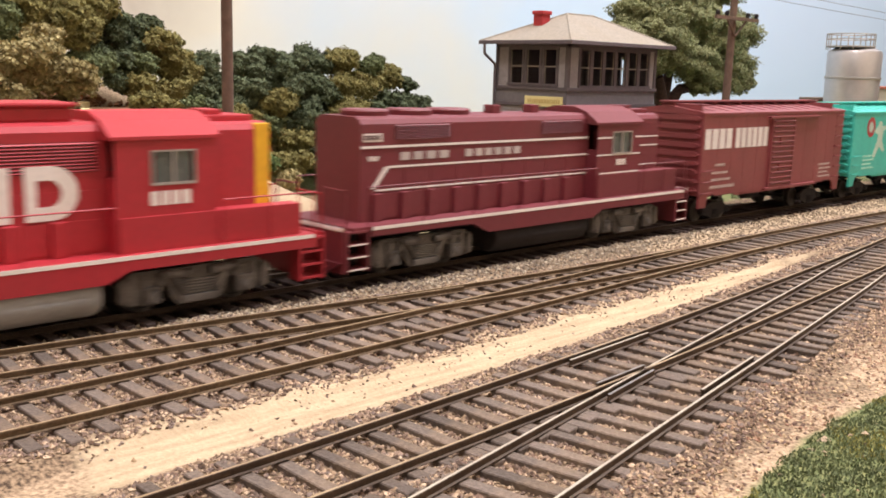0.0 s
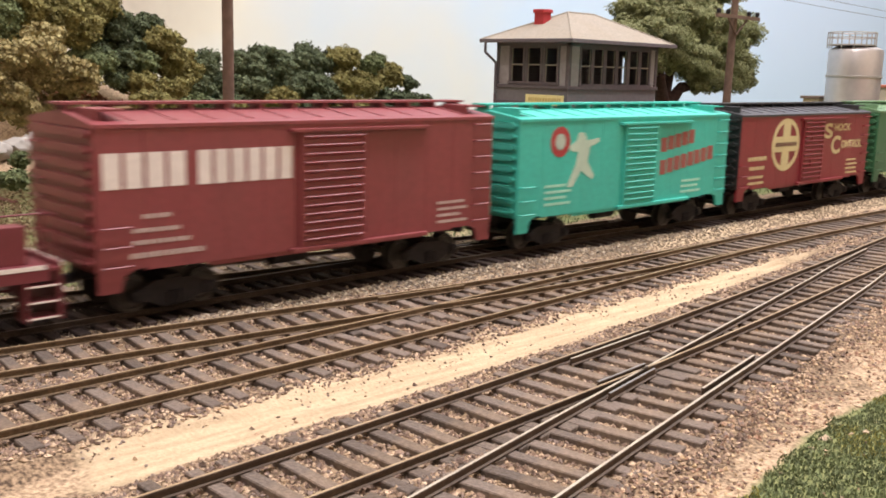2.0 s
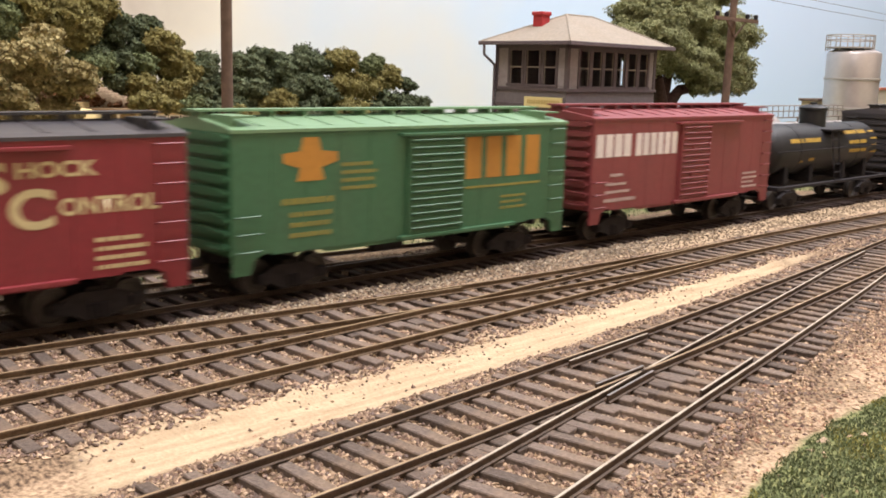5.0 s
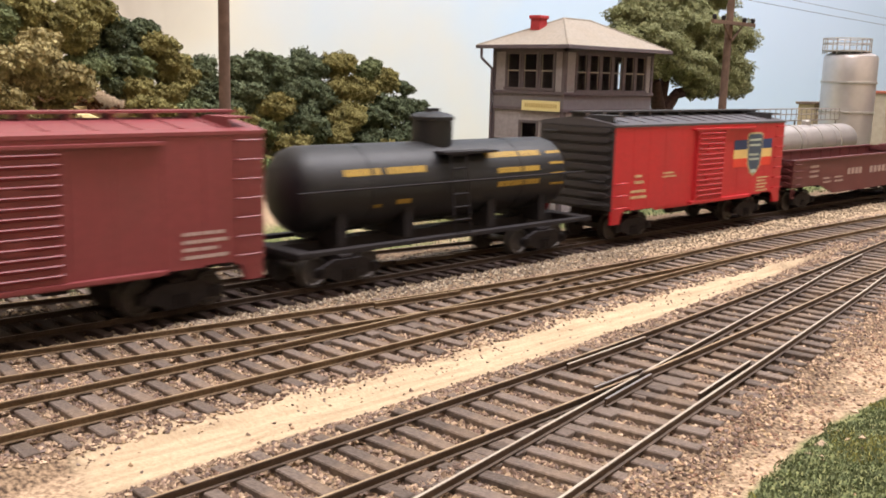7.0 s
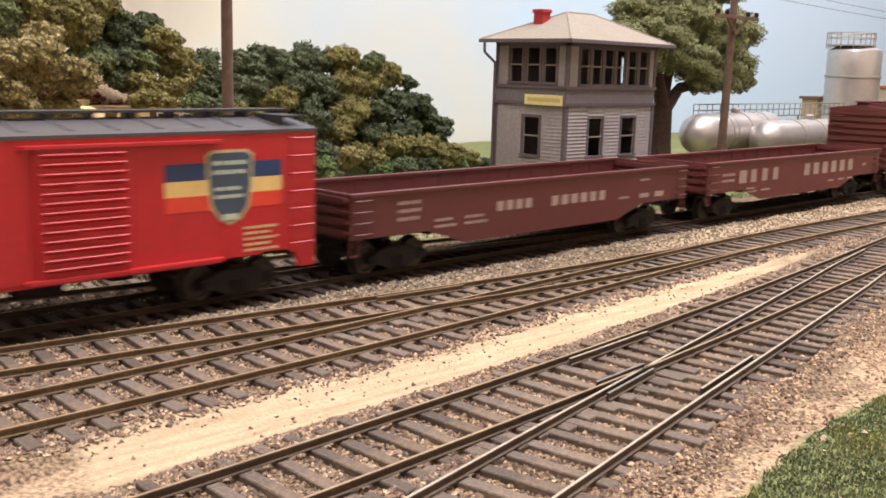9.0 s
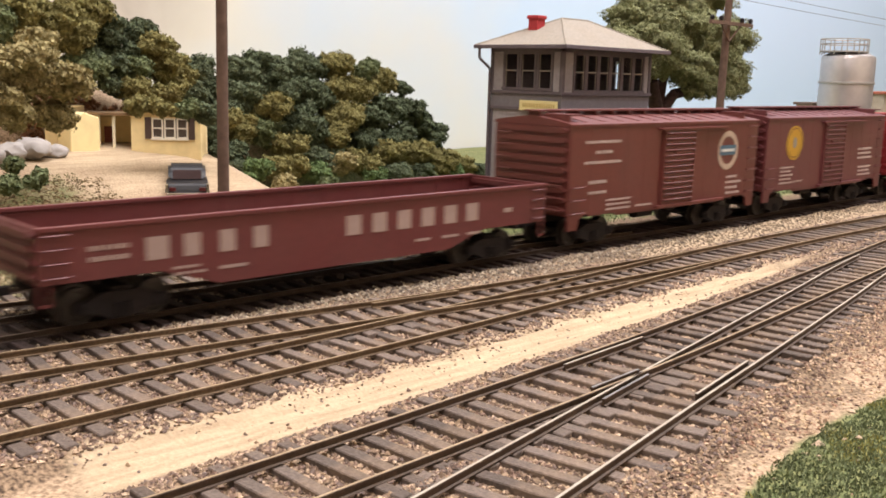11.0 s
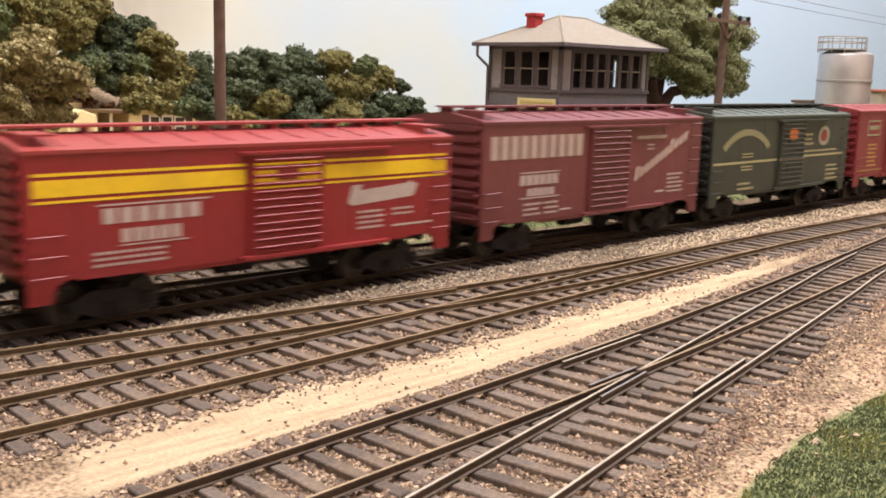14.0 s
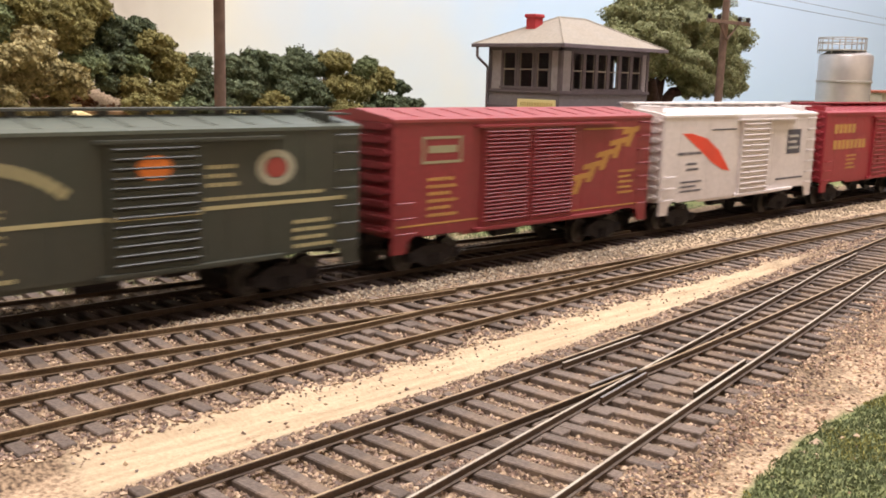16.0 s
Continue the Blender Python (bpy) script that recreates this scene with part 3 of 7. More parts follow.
SHIFT = [0.0, 64.2, 126.6, 190.1, 255.6, 321.5, 386.3, 450.7, 515.8, 581.4, 647.6, 714.3, 781.1, 848.1, 915.1, 982.3, 1049.2, 1115.7,
         1181.1, 1246.5, 1313.2, 1382.5, 1455.2, 1531.7, 1611.1, 1690.2, 1769.1, 1848.1, 1927.3, 2005.8, 2085.7, 2166.7, 2250.4]
TRAIN, WHEELS = [], []
WHEEL_R = 4.6


def wheelset_mesh():
    bm = new_bm()
    tube(bm, (0, -9, 0), (0, 9, 0), 1.0, 8)
    for s in (-1, 1):
        lathe(bm, [(1.2, s * 9.4), (3.4, s * 9.3), (3.7, s * 9.7), (WHEEL_R, s * 9.7), (WHEEL_R, s * 7.6), (WHEEL_R + 0.7, s * 7.5), (WHEEL_R + 0.7, s * 6.9), (1.2, s * 7.2)], (0, 0, 0), "y", 20)
    return mesh_of("wheelset", bm, STEEL, True)


def sideframe_mesh():
    bm = new_bm()
    arch = [(-11.5, 3.6), (-9.8, 3.1), (-7.2, 3.3), (-4.2, 2.0), (-3.4, 1.4), (3.4, 1.4), (4.2, 2.0), (7.2, 3.3), (9.8, 3.1), (11.5, 3.6), (11.5, 5.6), (9.6, 6.2), (5.0, 8.0), (-5.0, 8.0), (-9.6, 6.2), (-11.5, 5.6)]
    prism(bm, arch, "y", -0.7, 0.7)
    for s in (-1, 1):
        box(bm, s * 9.6 - 1.5, s * 9.6 + 1.5, -1.5, 0.8, 3.4, 6.2, 0.3)
        tube(bm, (s * 9.6, -1.9, 4.8), (s * 9.6, -1.4, 4.8), 0.9, 10)
    for k in (-1.5, 0, 1.5):
        tube(bm, (k, -1.2, 2.2), (k, -1.2, 5.2), 0.55, 8)
    return mesh_of("side_frame", bm, SOOT)


def blomberg_mesh():
    bm = new_bm()
    top = [(-21, 4.2), (-19.5, 3.2), (-15.5, 3.0), (-13.8, 4.8), (-12, 7.2), (-8.5, 7.2), (-6.8, 3.2), (-5.5, 1.8), (5.5, 1.8), (6.8, 3.2), (8.5, 7.2), (12, 7.2), (13.8, 4.8), (15.5, 3.0), (19.5, 3.2), (21, 4.2), (21, 9.2), (17.5, 11.2), (-17.5, 11.2), (-21, 9.2)]
    prism(bm, top, "y", -0.9, 0.9)
    for s in (-1, 1):
        box(bm, s * 13.0 - 2.3, s * 13.0 + 2.3, -2.2, 0.4, 3.0, 7.4, 0.5)
        lathe(bm, [(0.4, -3.0), (1.4, -2.9), (1.6, -2.2)], (s * 13.0, 0, 5.0), "y", 14)
        box(bm, s * 18.8 - 0.7, s * 18.8 + 0.7, -1.7, 0.4, 3.6, 10.2, 0.2)
        tube(bm, (s * 4.2, -1.7, 5.0), (s * 7.4, -1.7, 9.6), 0.7, 8)
    box(bm, -5.2, 5.2, -2.3, -0.6, 2.2, 4.2, 0.4)
    for k in range(5):
        box(bm, -4.6, 4.6, -1.9, -0.7, 4.5 + 0.75 * k, 5.0 + 0.75 * k)
    tube(bm, (-10, -1.9, 10.2), (-3, -1.9, 9.8), 1.1, 10)
    tube(bm, (3, -1.9, 9.8), (10, -1.9, 10.2), 1.1, 10)
    for s in (-1, 1):
        box(bm, s * 13.0 - 3.4, s * 13.0 + 3.4, -1.5, -0.8, 9.0, 9.7, 0.1)
        box(bm, s * 19.9 - 0.5, s * 19.9 + 0.5, -1.4, 0.2, 4.6, 9.0, 0.1)
        for k in (-2.2, 2.2):
            tube(bm, (s * 13.0 + k, -1.3, 7.4), (s * 13.0 + k, -1.3, 10.6), 0.8, 8)
    return mesh_of("side_frame", bm, TRUCK_GREY)


MESH_WHEEL, MESH_SIDE, MESH_BLOM = wheelset_mesh(), sideframe_mesh(), blomberg_mesh()


def truck(root, x, base=9.6, side=MESH_SIDE, reach=12.6, mat=SOOT):
    bm = new_bm()
    box(bm, x - 2.4, x + 2.4, -reach, reach, 4.0, 9.0, 0.4)
    tube(bm, (x, 0, 8), (x, 0, 12.5), 4.0, 12)
    t = part("truck", bm, mat, root)
    near = part("side_frame", side, None, t, at=(x, -reach, 0))
    far = part("side_frame", side, None, t, at=(x, reach, 0))
    far.rotation_euler = (0, 0, math.pi)
    for s in (-1, 1):
        w = part("wheelset", MESH_WHEEL, None, t, at=(x + s * base, 0, WHEEL_R))
        WHEELS.append((w, root, x + s * base))
    return t


def coupler(root, x, s, z=8.6, mat=SOOT):
    bm = new_bm()
    box(bm, min(x, x + s * 5.5), max(x, x + s * 5.5), -1.1, 1.1, z - 1.0, z + 1.0, 0.2)
    box(bm, min(x + s * 4.2, x + s * 6.3), max(x + s * 4.2, x + s * 6.3), -1.9, 1.9, z - 1.5, z + 1.5, 0.4)
    tube(bm, (x + s * 5.0, 0, z - 1), (x + s * 4.4, -0.6, 2.0), 0.25, 6)
    part("coupler", bm, mat, root)


def bars(root, mat, rows, y=-W, name="lettering", label=""):
    """Flat marks on the near side: rows of (x0, z0, x1, z1)."""
    bm, small, ob = new_bm(), 0, None
    for x0, z0, x1, z1 in rows:
        b = (min(x0, x1), max(x0, x1), y - 0.1, y + 0.05, min(z0, z1), max(z0, z1))
        if b[5] - b[4] > 3.0 or name != "lettering":
            one = new_bm()
            box(one, *b)
            ob = part(name, one, mat, root, label)
        else:
            small += 1
            box(bm, *b)
    if small:
        ob = part(name, bm, mat, root, label)
        ob["kind"] = "stuff"
    else:
        bm.free()
    return ob


def blocks(x0, x1, z0, z1, n, gap=0.26, lean=0.0):
    """Plain blocks, one for each character of a word that is not spelt out."""
    out = []
    w = (x1 - x0) / n
    for i in range(n):
        a, b = x0 + i * w, x0 + (i + 1 - gap) * w
        lo, hi = z0 + lean * (i + 0.5) * w, z1 + lean * (i + 0.5) * w
        out.append((a, lo, b, hi))
    return out


def lines(x0, x1, z0, z1, n, seed=0):
    """Rows of small unreadable writing."""
    rng, out = random.Random(seed + int(x0 * 10)), []
    h = (z1 - z0) / n
    for i in range(n):
        x, end = x0, x1 - rng.uniform(0, 0.25) * (x1 - x0) * (i % 2)
        while x < end - 0.4:
            b = min(end, x + rng.uniform(0.8, 1.9))
            out.append((x, z0 + i * h + 0.25 * h, b, z0 + i * h + 0.7 * h))
            x = b + 0.5
    return out


def disc(root, mat, cx, cz, rx, rz, inner=0.0, y=-W, lift=0.1, name="emblem", label=""):
    bm = new_bm()
    n = 36
    pts = [(math.cos(2 * math.pi * i / n), math.sin(2 * math.pi * i / n)) for i in range(n)]
    if inner:
        rings = [[bm.verts.new((cx + c * rx * k, yy, cz + s * rz * k)) for c, s in pts] for k, yy in ((1, y), (1, y - lift), (inner, y - lift), (inner, y))]
        for a, b in zip(rings, rings[1:]):
            for i in range(n):
                bm.faces.new((a[i], a[(i + 1) % n], b[(i + 1) % n], b[i]))
        bmesh.ops.recalc_face_normals(bm, faces=bm.faces[:])
    else:
        prism(bm, [(cx + c * rx, cz + s * rz) for c, s in pts], "y", y - lift, y + 0.05)
    return part(name, bm, mat, root, label)


def shape(root, mat, poly, y=-W, lift=0.1, name="emblem", label=""):
    bm = new_bm()
    prism(bm, poly, "y", y - lift, y + 0.05)
    return part(name, bm, mat, root, label)


def word(root, mat, text, x0, z0, x1, z1, y=-W, label="", bold=0.0):
    """A readable word in the built-in font, fitted to a rectangle of the near side."""
    cu = bpy.data.curves.new("lettering", "FONT")
    cu.body, cu.offset = text, bold
    ob = bpy.data.objects.new("lettering", cu)
    me = bpy.data.meshes.new_from_object(ob)
    bpy.data.objects.remove(ob)
    v = np.empty(len(me.vertices) * 3)
    me.vertices.foreach_get("co", v)
    v = v.reshape(-1, 3)
    lo, hi = v.min(0), v.max(0)
    out = np.stack([x0 + (v[:, 0] - lo[0]) / (hi[0] - lo[0]) * (x1 - x0), np.full(len(v), y - 0.1), z0 + (v[:, 1] - lo[1]) / (hi[1] - lo[1]) * (z1 - z0)], -1) * 0.001
    me.vertices.foreach_set("co", out.ravel())
    me.materials.clear()
    me.materials.append(mat)
    me.update()
    ob = part("lettering", me, None, root, label)
    ob["kind"] = "stuff"
    return ob


RUNG = {}


def rung(mat, length):
    key = (mat.name, length)
    if key not in RUNG:
        bm = new_bm()
        tube(bm, (0, -1.0, 0), (length, -1.0, 0), 0.26, 6)
        tube(bm, (0.1, 0, 0), (0.1, -1.0, 0), 0.22, 6)
        tube(bm, (length - 0.1, 0, 0), (length - 0.1, -1.0, 0), 0.22, 6)
        RUNG[key] = mesh_of("grab_iron", bm, mat)
    return RUNG[key]


def boxcar(x0, length, eave, colour, roof=None, end=None, label="", doors=((56.0, 78.0),), ribs=13, walkway=None, sill=12.6, board=True):
    body_m = paint(colour)
    # a roof tint paler than the side puts overhead light into its colour
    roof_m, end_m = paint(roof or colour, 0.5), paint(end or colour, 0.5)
    walk_m = paint(walkway or roof or colour, 0.6)
    root = thing("boxcar", label, "boxcar", (x0, 0, 0), group="cars of the freight train")
    L = length
    bm = new_bm()
    box(bm, 0.4, L - 0.4, -W + 0.25, W - 0.25, sill, eave)
    for s in (-1, 1):
        y0, y1 = (-W, -W + 0.3) if s < 0 else (W - 0.3, W)
        edges = [0.2, 12, 23, 34, 45, doors[0][0] - 1, doors[-1][1] + 1, 90, 102, 113, L - 8, L - 0.2]
        for a, b in zip(edges, edges[1:]):
            if b - a > 1:
                one = new_bm()
                box(one, a + 0.05, b - 0.05, y0, y1, sill - (0.0 if a < 10 or b > L - 10 else 0.5), eave - 0.1)
                part("side_panel", one, body_m, root)
        yy = (-W - 0.02, -W + 1.0) if s < 0 else (W - 1.0, W + 0.02)
        tab = [(0.3, sill + 0.2), (0.3, sill - 5.2), (5.5, sill - 5.2), (6.8, sill - 1.2), (10, sill + 0.2)]
        for poly, yr, nm in ((tab, yy, "corner_step"), ([(L - x, z) for x, z in tab], yy, "corner_step"),
                             ([(26, sill), (30, sill - 1.6), (L - 30, sill - 1.6), (L - 26, sill)], (-W + 0.3, -W + 1.2) if s < 0 else (W - 1.2, W - 0.3), "side_sill")):
            one = new_bm()
            prism(one, poly, "y", *yr)
            part(nm, one, body_m, root)
    part("body", bm, body_m, root)
    for s, x in ((-1, 0.4), (1, L - 0.4)):
        bm = new_bm()
        box(bm, min(x, x + s * 0.5), max(x, x + s * 0.5), -W + 0.1, W - 0.1, sill, eave)
        panel = part("end_panel", bm, end_m, root)
        n = 9
        rm = new_bm()
        prism(rm, [(-W + 1.2, -0.2), (-W + 3, -1.0), (W - 3, -1.0), (W - 1.2, -0.2), (W - 1.2, 0.2), (W - 3, 1.0), (-W + 3, 1.0), (-W + 1.2, 0.2)], "x", x + s * 0.3, x + s * 1.4)
        rm = mesh_of("end_rib", rm, end_m)
        for i in range(n):
            part("end_rib", rm, None, panel, at=(0, 0, sill + 2.2 + (eave - sill - 4.0) * i / (n - 1)))
        for i in range(7):
            g = part("grab_iron", rung(end_m, 7.0), None, root, at=(x + s * 1.0, W - 2.5 if s < 0 else -W + 2.5, sill + 2 + 4.4 * i))
            g.rotation_euler = (0, 0, -math.pi / 2 if s < 0 else math.pi / 2)
        for yy in (-W + 2.5,):
            if s < 0:
                for i in range(3):
                    g = part("grab_iron", rung(end_m, 6.0), None, root, at=(x - 1.0, yy + 6.5, sill + 2 + 4.4 * i))
                    g.rotation_euler = (0, 0, -math.pi / 2)
    bm = new_bm()
    prism(bm, [(-W - 0.35, eave - 0.5), (-W - 0.35, eave + 0.35), (-W + 2.5, eave + 1.0), (0, eave + 3.0), (W - 2.5, eave + 1.0), (W + 0.35, eave + 0.35), (W + 0.35, eave - 0.5)], "x", -0.3, L + 0.3)
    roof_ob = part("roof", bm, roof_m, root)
    for s in (-1, 1):
        rm = new_bm()
        prism(rm, [(s * (W - 2.3), eave + 0.95), (s * (W - 2.3), eave + 1.2), (s * 2.8, eave + 2.9), (s * 2.8, eave + 2.6)], "x", -0.45, 0.45)
        rm = mesh_of("roof_rib", rm, roof_m)
        for i in range(1, 12):
            part("roof_rib", rm, None, roof_ob, at=(L * i / 12, 0, 0))
    if board:
        bm = new_bm()
        for k in (-1, 0, 1):
            box(bm, -1.2, L + 1.2, k * 2.2 - 1.0, k * 2.2 + 1.0, eave + 4.2, eave + 4.8)
        for i in range(13):
            x = 1 + (L - 2) * i / 12
            box(bm, x - 0.5, x + 0.5, -3.0, 3.0, eave + 2.3, eave + 4.2)
        for x in (2.0, L - 9.0):
            for k in range(3):
                box(bm, x + 2.4 * k, x + 2.4 * k + 2.0, -W + 2.0, -3.6, eave + 3.2, eave + 3.7)
            box(bm, x, x + 0.6, -W + 2.5, -3.0, eave + 1.0, eave + 3.2)
        part("running_board", bm, walk_m, root)
    for a, b in doors:
        bm = new_bm()
        box(bm, a, b, -W - 0.75, -W, sill + 0.2, eave - 2.4, 0.12)
        door = part("door", bm, body_m, root)
        for xx in (a, b - 1.2):
            one = new_bm()
            box(one, xx, xx + 1.2, -W - 1.05, -W - 0.6, sill + 0.2, eave - 2.4, 0.1)
            part("door_stile", one, body_m, door)
        for z in (sill + 9.0, sill + 21.0):
            one = new_bm()
            box(one, a + 8, b - 8, -W - 1.25, -W - 0.6, z - 1.6, z + 1.6, 0.2)
            part("door_latch", one, body_m, door)
        rm = new_bm()
        prism(rm, [(-W - 0.7, -0.7), (-W - 1.5, -0.1), (-W - 1.75, 0.2), (-W - 1.5, 0.42), (-W - 0.7, 0.5)], "x", a + 1.2, b - 1.2)
        rm = mesh_of("door_rib", rm, body_m)
        for i in range(ribs):
            part("door_rib", rm, None, door, at=(0, 0, sill + 2.0 + (eave - sill - 6.0) * i / (ribs - 1)))
    bm = new_bm()
    a, b = doors[0][0], doors[-1][1]
    box(bm, a - 3, min(L - 4, b + 24), -W - 1.7, -W + 0.2, eave - 2.6, eave - 1.7, 0.15)
    part("door_track", bm, body_m, root)
    bm = new_bm()
    box(bm, a - 3, min(L - 4, b + 24), -W - 1.6, -W + 0.2, sill - 0.9, sill + 0.2, 0.15)
    part("door_track", bm, body_m, root)
    for i in range(7):
        part("grab_iron", rung(body_m, 7.2), None, root, at=(L - 8.4, -W, sill + 1.6 + (eave - sill - 3.6) * i / 6))
    for i in range(3):
        part("grab_iron", rung(body_m, 7.0), None, root, at=(1.0, -W, sill + 1.0 + 4.6 * i))
    under(root, L, sill)
    TRAIN.append((root, x0))
    return root


def under(root, L, sill):
    bm = new_bm()
    box(bm, 2, L - 2, -2.6, 2.6, sill - 4.2, sill + 0.5)
    for x in (0.3, 0.5, 0.7):
        box(bm, L * x - 0.8, L * x + 0.8, -W + 2, W - 2, sill - 1.6, sill + 0.3)
    lathe(bm, [(0.3, -6), (2.6, -5.6), (2.6, 5.4), (0.3, 6)], (L * 0.45, -8, sill - 3.2), "x", 14)
    box(bm, L * 0.58, L * 0.58 + 7, -9, -5, sill - 4.6, sill - 0.5, 0.4)
    part("underframe", bm, SOOT, root)
    for x in (0.165 * L, 0.835 * L):
        truck(root, x)
    coupler(root, 2, -1)
    coupler(root, L - 2, 1)


BRIGHT = ink("dcd2cc")
CREAM, WHITE, GOLD = ink("c6b88a"), ink("b8a69f"), ink("b08546")


def maroon_lettered(x0, eave, colour):
    c = boxcar(x0, 130.2, eave, colour, label="mineral red boxcar with large white block lettering")
    bars(c, BRIGHT, blocks(1.9, 24.0, 31.7, 40.0, 4, 0.2), label="large white block marks")
    bars(c, BRIGHT, blocks(26.2, 54.8, 31.6, 40.0, 6, 0.22), label="large white block marks")
    bars(c, WHITE, lines(11.4, 18.8, 23.8, 26.2, 1) + lines(8.8, 21.2, 20.6, 22.8, 1) + lines(8.7, 23.8, 17.7, 20.0, 1) + lines(8.1, 27.5, 14.4, 17.2, 1), label="rows of small white lettering")
    bars(c, WHITE, lines(107, 119.6, 14.0, 21.8, 4, 3), label="small block of white data lettering")
    return c


maroon_lettered(281.2, 46.2, "803c3f")

c = boxcar(424.4, 131.2, 45.0, "3fb2a2", label="turquoise boxcar with a red ring emblem and slanting red lettering", doors=((57.6, 78.2),))
disc(c, ink("a0383a"), 21.1, 37.4, 5.2, 5.2, 0.55, label="red ring emblem")
disc(c, ink("aab8ac"), 21.1, 37.4, 2.7, 2.7, label="pale disc in the ring")
shape(c, ink("b4c8b6"), [(25.5, 21.5), (28.5, 21.5), (33.0, 27.0), (39.5, 23.5), (40.5, 25.0), (36.5, 30.0), (37.5, 35.2), (43, 36.8), (42.5, 38.2), (36, 37.4), (34, 40.2), (31, 40.4), (30, 37.6), (26, 35.6), (27, 34.0), (31, 33.6), (30, 29.5)], label="plain pale slanting shape")
bars(c, ink("94504a"), blocks(82, 106, 31.2, 36.6, 5, 0.16, lean=0.14), label="slanting dark red block marks")
bars(c, ink("94504a"), blocks(82, 120.5, 22.4, 28.0, 8, 0.16, lean=0.13), label="slanting dark red block marks")
bars(c, ink("a8d8c4"), lines(14, 28, 15.2, 23.5, 4, 2) + lines(98, 112, 14, 20.5, 3, 6), label="faint pale data lettering")

c = boxcar(566.5, 130.4, 44.3, "7d2a31", roof="3c3a3e", end="2a2729", label="maroon boxcar with black roof and a cream ring and cross emblem", doors=((56.5, 77.7),), walkway="2a292b")
disc(c, CREAM, 41.0, 30.8, 13.0, 12.0, 0.83, label="cream ring emblem")
bars(c, CREAM, [(37.6, 19.6, 44.6, 42.0)], name="emblem", label="cream upright of the cross")
bars(c, CREAM, [(29.2, 27.6, 52.6, 34.6)], y=-W - 0.06, name="emblem", label="cream bar of the cross")
bars(c, ink("5a3030"), lines(31, 51, 29.2, 33.0, 1), y=-W - 0.13, label="dark small lettering on the bar")
for text, box4 in (("S", (79.7, 32.3, 88.2, 39.7)), ("HOCK", (90, 35.7, 108.1, 39.3)), ("C", (88.1, 24.5, 97.9, 33.5)), ("ONTROL", (99, 27.0, 122.8, 31.0))):
    word(c, CREAM, text, *box4, label="cream lettering", bold=0.03)
bars(c, CREAM, lines(8.1, 23.8, 23.6, 27.4, 1) + lines(9.5, 23.1, 19.6, 23.0, 1) + lines(9.0, 22.6, 13.4, 18.6, 2) + lines(107, 119.7, 13.4, 22, 4), label="small cream lettering")

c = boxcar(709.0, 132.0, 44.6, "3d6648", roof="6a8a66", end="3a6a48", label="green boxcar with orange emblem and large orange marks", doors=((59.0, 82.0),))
ORANGE, OCHRE = ink("b07c30"), ink("86803c")
shape(c, ORANGE, [(20, 31), (29, 31), (28, 34.5), (33.5, 36), (33.5, 38.5), (28, 39), (27, 42.6), (22, 42.6), (21, 39), (15.6, 38.5), (15.6, 36), (21, 34.5)], label="orange cross-shaped emblem")
bars(c, OCHRE, lines(35, 47.5, 27.2, 36, 4), label="block of small orange lettering")
bars(c, ORANGE, blocks(83.4, 120.5, 28.0, 41.0, 4, 0.26), label="large orange block marks")
bars(c, OCHRE, [(83.2, 24.9, 119, 25.6)] + lines(100, 112, 16.9, 22.4, 3) + lines(15.2, 33, 24, 27.6, 1) + lines(17.8, 31.5, 15.2, 23.6, 3), label="small dull orange lettering")

maroon_lettered(856.5, 45.4, "7e3a3d")


